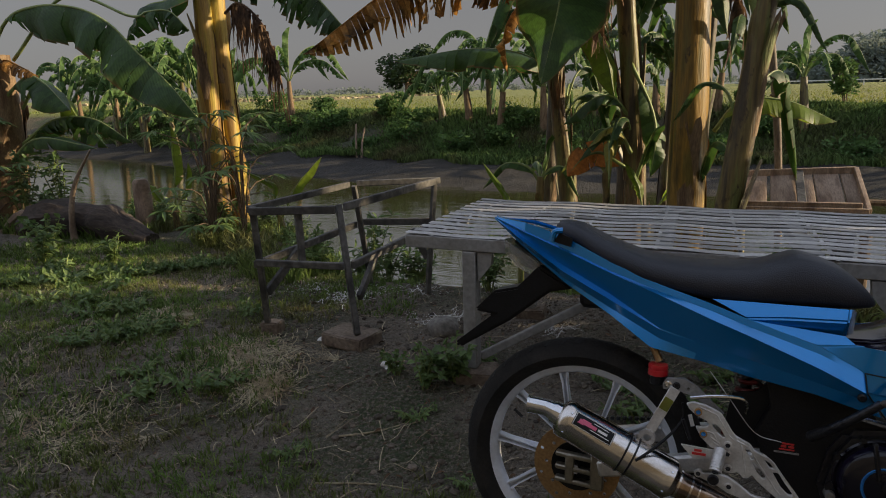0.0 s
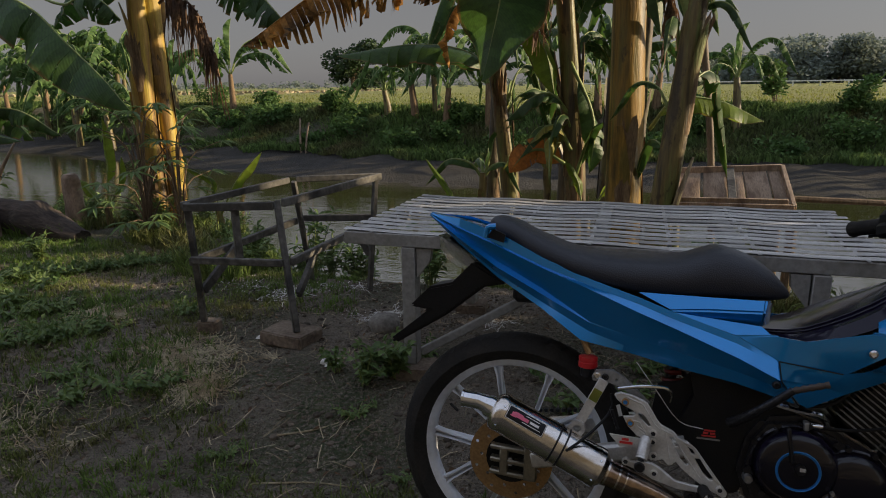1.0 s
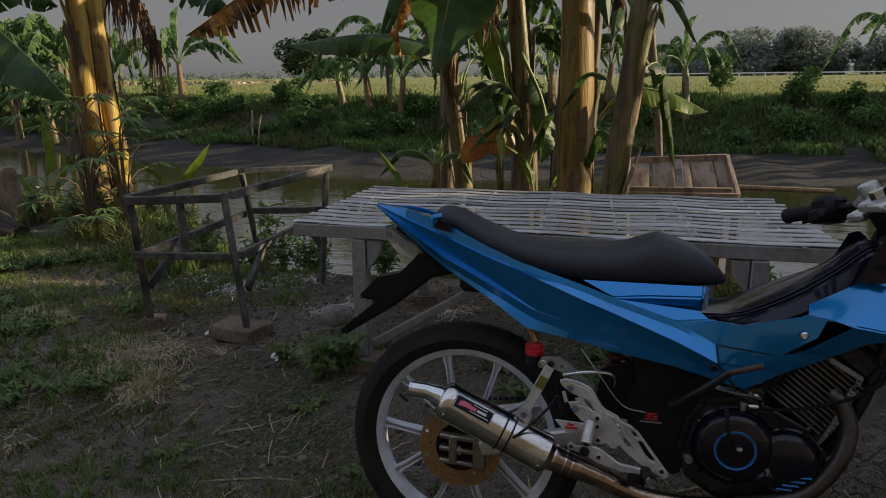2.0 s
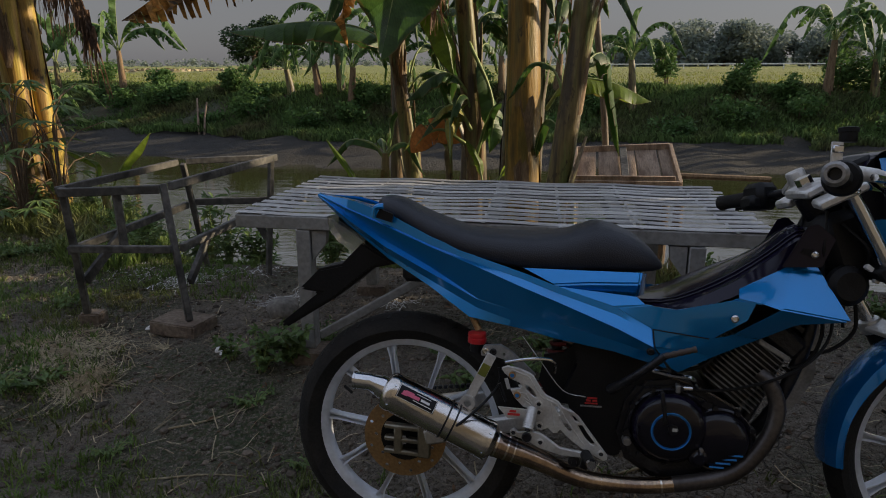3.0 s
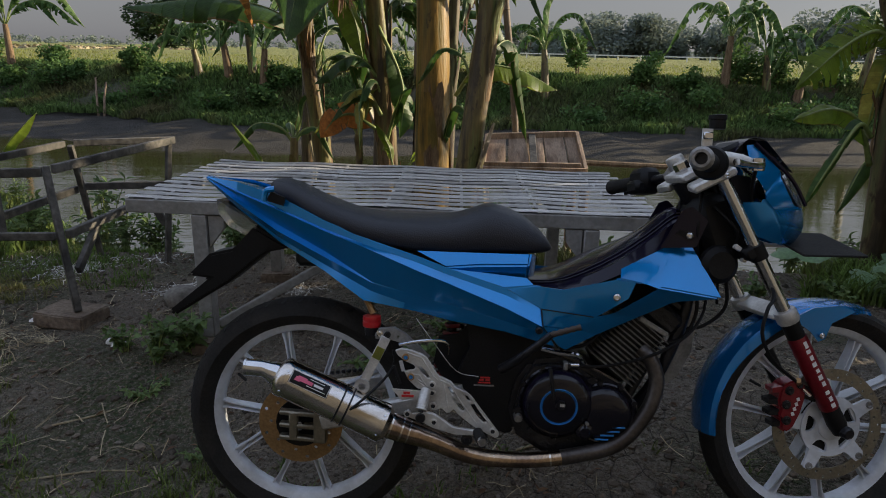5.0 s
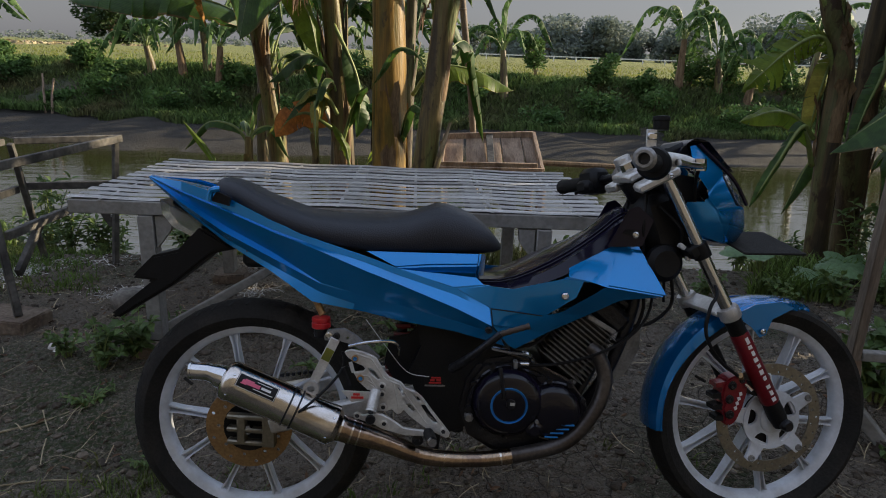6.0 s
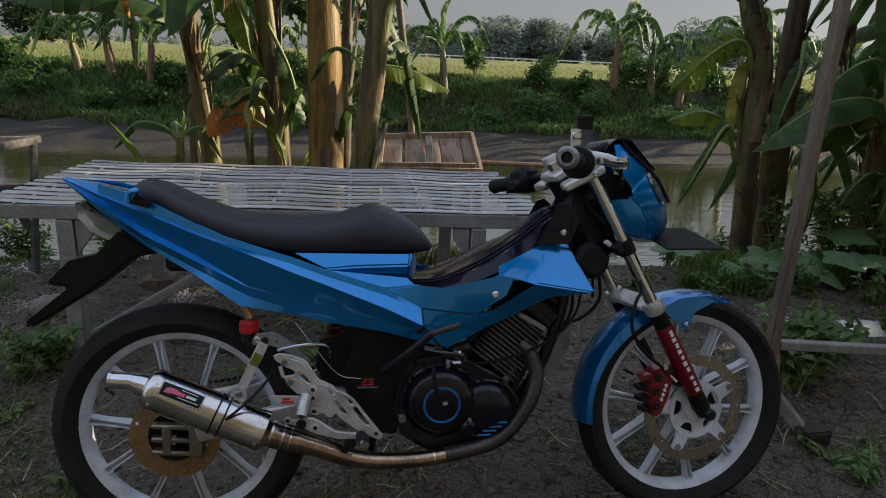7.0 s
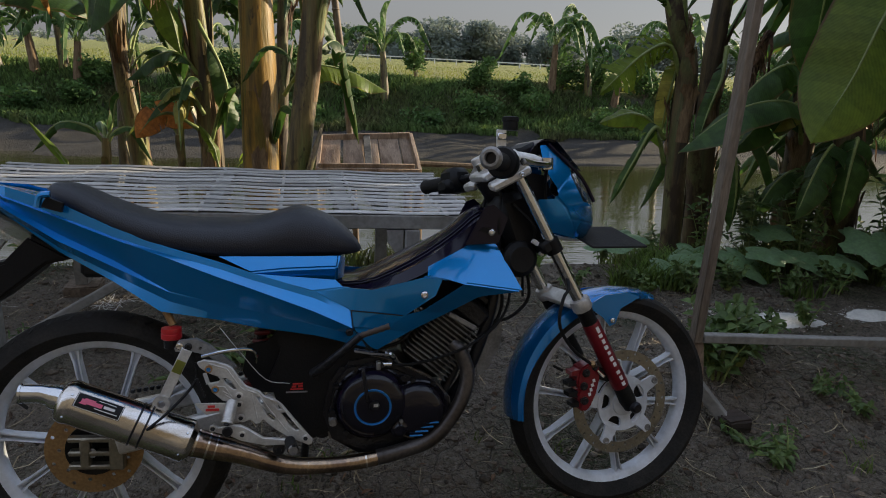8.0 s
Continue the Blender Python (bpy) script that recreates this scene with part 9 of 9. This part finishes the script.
while len(pts) < 70000:
    x, y = rs.uniform(-4.8, 2.6), rs.uniform(-0.7, 2.3)
    d = noise.noise((x * 1.6, y * 1.6, 2.0)) + 0.5 * (1 - smoothstep(-2.4, -0.9, x)) - 0.75 * smoothstep(-1.4, -0.6, x) * smoothstep(0.25, 0.5, y) * (1 - smoothstep(1.7, 2.0, y))
    d += 0.25 * (1 - smoothstep(-0.1, 0.2, y)) - 0.55 * smoothstep(0.3, 0.6, x)
    if d + rs.uniform(-0.25, 0.25) > 0.10:
        for _ in range(rs.randint(1, 14)):
            u, v = x + rs.normal(0, 0.012), y + rs.normal(0, 0.012)
            pts.append((u, v, ground_z(u, v) - 0.003))
tagged(blades("yard_grass", pts, 0.042, 0.0042, M_GRASS, 4, 1.2), "short patchy grass on trodden soil", "grass", kind="stuff")
pts = []
while len(pts) < 26000:
    x = rs.uniform(-7, 5)
    y = 1.62 + 0.6 * (1 - smoothstep(-3.0, -2.1, x)) + 1.9 * rs.uniform(0, 1) ** 1.2
    if noise.noise((x * 1.3, y * 1.3, 7)) > (0.5 if -1.9 < x < 2.3 else -0.2):
        pts.append((x, y, ground_z(x, y) - 0.005))
for _ in range(9000):
    x, y = rs.uniform(1.5, 4.2), rs.uniform(1.25, 1.75)
    if noise.noise((x * 2.3, y * 2.3, 9)) > 0.22:
        pts.append((x, y, ground_z(x, y) - 0.005))
tagged(blades("bank_edge_grass", pts, 0.13, 0.010, M_GRASS, 6, 0.9), "rank grass along the edge of the river bank", "grass", kind="stuff")


def straws(name, count, area, length, seed, mat, label, piles=()):
    rnd = random.Random(seed)
    verts, faces = [], []
    for k in range(count):
        if piles and k % 3:
            px, py, pr = piles[k % len(piles)]
            x, y = px + rnd.gauss(0, pr), py + rnd.gauss(0, pr)
        else:
            x, y = rnd.uniform(area[0], area[1]), rnd.uniform(area[2], area[3])
        a, l, w = rnd.uniform(0, math.tau), length * rnd.uniform(0.3, 1.2), rnd.uniform(0.0006, 0.0019)
        d, s = Vector((math.cos(a), math.sin(a), 0)), Vector((-math.sin(a), math.cos(a), 0)) * w
        bend, i0 = rnd.uniform(-0.1, 0.1) * l, len(verts)
        for t in (0, 0.33, 0.67, 1):
            p = Vector((x, y, 0)) + d * l * t + s.normalized() * bend * math.sin(t * 3.1)
            p.z = ground_z(p.x, p.y) + 0.004 + rnd.uniform(0, 0.012)
            verts += [p - s, p + s]
        faces += [(i0 + 2 * i, i0 + 2 * i + 1, i0 + 2 * i + 3, i0 + 2 * i + 2) for i in range(3)]
    return tagged(raw(name, verts, faces, mat), label, "straw", kind="stuff")


straws("loose_straw", 5200, (-3.6, 2.4, -0.6, 1.7), 0.10, 41, M_STRAW, "dry straws strewn over the soil", [(-1.25, 0.46, 0.035), (-1.39, 0.64, 0.12), (-2.2, 0.96, 0.05), (-1.55, 0.7, 0.1), (-1.84, 0.07, 0.15), (-2.5, 0.3, 0.2), (-3.0, 1.7, 0.3), (-2.3, 1.85, 0.2)])
def tuft(x, y, count, length, seed):
    rnd = random.Random(seed)
    verts, faces = [], []
    for _ in range(count):
        a, l, w = rnd.gauss(seed, 0.7), length * rnd.uniform(0.4, 1.1), rnd.uniform(0.001, 0.0022)
        d, sd = Vector((math.cos(a), math.sin(a), rnd.uniform(0.05, 0.45))), Vector((-math.sin(a), math.cos(a), 0)) * w
        o, i0 = Vector((x + rnd.gauss(0, 0.012), y + rnd.gauss(0, 0.012), ground_z(x, y) + 0.003)), len(verts)
        for t in (0, 0.4, 0.75, 1):
            p = o + d * l * t - Vector((0, 0, d.z * l * t * t * 0.9))
            verts += [p - sd * (1.05 - t), p + sd * (1.05 - t)]
        faces += [(i0 + 2 * i, i0 + 2 * i + 1, i0 + 2 * i + 3, i0 + 2 * i + 2) for i in range(3)]
    ob = raw("straw_tuft", verts, faces, M_STRAW)
    return tagged(ob, "dry uprooted tuft of pale straw on soil", "straw", "straw tufts in the yard")


for k, (x, y, n, l) in enumerate(((-1.24, 0.44, 46, 0.12), (-2.05, 0.98, 40, 0.14), (-1.42, 0.66, 34, 0.16), (-2.1, 0.1, 30, 0.2), (-1.75, -0.05, 34, 0.18), (-2.5, 0.4, 30, 0.2), (-2.9, 0.6, 26, 0.2), (-1.1, 0.72, 26, 0.14), (-0.95, -0.12, 24, 0.14), (-1.5, 0.1, 24, 0.16))):
    tuft(x, y, n, l, k + 2)
straws("white_fibres", 420, (-1.5, -1.4, 1.5, 1.55), 0.09, 42, M_ASH, "tangled white fibres dumped on dark soil", [(-1.50, 1.47, 0.05), (-1.40, 1.60, 0.06), (-1.2, 1.7, 0.08), (-0.83, 1.35, 0.035), (-0.86, 1.25, 0.04), (-0.32, 1.30, 0.03), (-1.75, 1.6, 0.08)])


def pebbles(count, seed, mat, big=0.012):
    rnd = random.Random(seed)
    verts, faces = [], []
    base = bmesh.new()
    bmesh.ops.create_icosphere(base, subdivisions=1, radius=1)
    bv, bf = [v.co.copy() for v in base.verts], [[v.index for v in f.verts] for f in base.faces]
    base.free()
    for _ in range(count):
        x, y, r = rnd.uniform(-3.2, 2.8), rnd.uniform(-0.6, 1.9), 0.0025 + big * rnd.random() ** 5
        k, z = len(verts), ground_z(x, y)
        q = [rnd.uniform(0.6, 1.2) for _ in range(3)]
        verts += [Vector((x + v.x * r * q[0], y + v.y * r * q[1], z + v.z * r * 0.7 * q[2])) + Vector((rnd.uniform(-1, 1), rnd.uniform(-1, 1), 0)) * r * 0.15 for v in bv]
        faces += [[i + k for i in f] for f in bf]
    return raw("pebbles", verts, faces, mat)


tagged(pebbles(900, 3, material("pebble", (0.20, 0.175, 0.145), 0.9, scale=20, amount=0.3, fine=80, bump=0.3, island=0.45)), "small pebbles scattered on the soil", "pebbles", kind="stuff")
tagged(pebbles(20000, 4, material("soil clod", (0.12, 0.096, 0.072), 0.95, scale=30, amount=0.3, fine=120, bump=0.4, island=0.55), 0.016), "dark crumbled clods of soil on the ground", "clods", kind="stuff")


def leaf_litter(count, seed):
    rnd = random.Random(seed)
    verts, faces = [], []
    for _ in range(count):
        x, y = rnd.uniform(-3.6, 2.9), rnd.uniform(-0.6, 2.0)
        a, tilt = rnd.uniform(0, math.tau), rnd.uniform(-0.25, 0.35)
        leaflet(verts, faces, Vector((x, y, ground_z(x, y) + 0.004)), Vector((math.cos(a), math.sin(a), tilt)), Vector((rnd.uniform(-0.4, 0.4), rnd.uniform(-0.4, 0.4), 1)), rnd.uniform(0.012, 0.045), rnd.uniform(0.005, 0.014), rnd.uniform(-0.3, 0.5))
    return raw("leaf_litter", verts, faces, [M_DEAD])


tagged(leaf_litter(1800, 77), "brown fallen leaf bits scattered over the yard", "leaf litter", kind="stuff")


def flecks(spots, seed):
    """White flecks of ash strewn round the spills."""
    rnd = random.Random(seed)
    verts, faces = [], []
    for x0, y0, rx, ry, count in spots:
        for _ in range(count):
            a, q = rnd.uniform(0, math.tau), rnd.gauss(0, 0.55)
            x, y, r = x0 + rx * q * math.cos(a), y0 + ry * q * math.sin(a), rnd.uniform(0.0012, 0.0042)
            z, k, n = ground_z(x, y) + 0.003, len(verts), 6
            verts += [(x + r * math.cos(b_ * math.tau / n) * rnd.uniform(0.5, 1.2), y + r * math.sin(b_ * math.tau / n) * rnd.uniform(0.5, 1.2), z) for b_ in range(n)] + [(x, y, z + r * 0.5)]
            faces += [(k + b_, k + (b_ + 1) % n, k + n) for b_ in range(n)]
    return raw("ash_flecks", verts, faces, M_ASH)


tagged(flecks([(2.55, 0.98, 0.17, 0.11, 1500), (3.05, 1.02, 0.18, 0.10, 1200), (2.3, 1.1, 0.15, 0.08, 300), (-1.0, 1.3, 0.3, 0.2, 160)], 5), "white ash flecks strewn on dark soil", "ash", kind="stuff")


def stone(x, y, r, label, mat=M_STONE, squash=0.7):
    bm = bmesh.new()
    bmesh.ops.create_icosphere(bm, subdivisions=3, radius=r)
    for v in bm.verts:
        v.co *= 1 + 0.18 * noise.noise(v.co / r * 1.3 + Vector((x * 9, y * 9, 0)))
        v.co.z *= squash
    ob = part("stone", bm, mat, smooth=60)
    ob.matrix_basis = Matrix.Translation((x, y, ground_z(x, y) + r * squash * 0.6))
    return tagged(ob, label, "stone", "stones in the yard")


stone(-0.79, 1.13, 0.07, "round grey stone half sunk in dark soil")
stone(-0.88, 0.72, 0.018, "pale pebble beside a weed", M_ASH)


def twig(pts, r, label):
    ob = thing("twig", I4, label, "twig", "twigs on the ground")
    part("shaft", add_tube(bmesh.new(), [(x, y, ground_z(x, y) + r * 0.9) for x, y in pts], [r, r * 0.8, r * 0.5], 7, smooth=10, jitter=0.1, rnd=random.Random(1)), M_STRAW, ob)


twig([(-0.86, 0.28), (-0.72, 0.36), (-0.62, 0.44)], 0.0035, "thin curved twig on bare soil")
twig([(-0.80, 0.06), (-0.62, 0.12), (-0.48, 0.13)], 0.003, "thin dry twig on bare soil")
twig([(-1.75, 0.72), (-1.6, 0.78), (-1.5, 0.9)], 0.0035, "dry stalk lying on the soil")
twig([(0.55, 0.25), (0.75, 0.33), (0.92, 0.34)], 0.004, "thin dry stalk under the motorcycle")


def scrap(x, y, w, d, rz, label):
    """A crumpled scrap of white sheet."""
    bm = bmesh.new()
    rnd = random.Random(int(x * 99))
    rows = [[(w * (i / 5 - 0.5), d * (j / 4 - 0.5), 0.008 + 0.012 * rnd.random()) for i in range(6)] for j in range(5)]
    add_skin(bm, rows)
    ob = part("scrap", bm, M_ASH, smooth=40)
    ob.matrix_basis = pose(x, y, ground_z(x, y) - 0.002, 0, 0, rz)
    return tagged(ob, label, "litter", "litter on the ground")


scrap(-1.25, 0.91, 0.09, 0.04, 12, "crumpled white scrap beside a brick")
scrap(2.42, 0.12, 0.07, 0.05, 50, "white scrap lying on the soil")
scrap(-0.84, 0.70, 0.05, 0.035, 80, "pale fallen leaf scrap on the soil")


def ash_patch(x, y, rx, ry, seed, label):
    """A thin heap of spilled white ash with a ragged rim."""
    bm = bmesh.new()
    n = 40
    c = bm.verts.new((0, 0, 0.02))
    rings = []
    for q in (0.35, 0.7, 1.0):
        rings.append([bm.verts.new((rx * q * math.cos(a) * (1 + (0.7 * noise.noise((math.cos(a) * 2 + seed, math.sin(a) * 2, 0)) + 0.5 * noise.noise((math.cos(a) * 6 + seed, math.sin(a) * 6, 3))) * q), ry * q * math.sin(a) * (1 + 0.35 * noise.noise((math.cos(a) * 2 + seed, math.sin(a) * 2, 5)) * q), 0.02 * (1 - q) ** 0.7 + 0.004 * (1 - q) - 0.008 * (q > 0.9))) for a in (math.tau * k / n for k in range(n))])
    for k in range(n):
        bm.faces.new((c, rings[0][k], rings[0][(k + 1) % n]))
        for i in (0, 1):
            bm.faces.new((rings[i][k], rings[i + 1][k], rings[i + 1][(k + 1) % n], rings[i][(k + 1) % n]))
    ob = part("ash_spill", bm, M_ASH, smooth=70)
    ob.matrix_basis = Matrix.Translation((x, y, ground_z(x, y) + 0.002))
    return tagged(ob, label, "ash", "ash on the ground")


ash_patch(2.56, 0.98, 0.17, 0.12, 1, "spilled patch of white ash on soil")
ash_patch(2.42, 1.12, 0.06, 0.03, 2, "thin streak of white ash on soil")
ash_patch(3.05, 1.02, 0.15, 0.08, 3, "spilled patch of white ash near weeds")
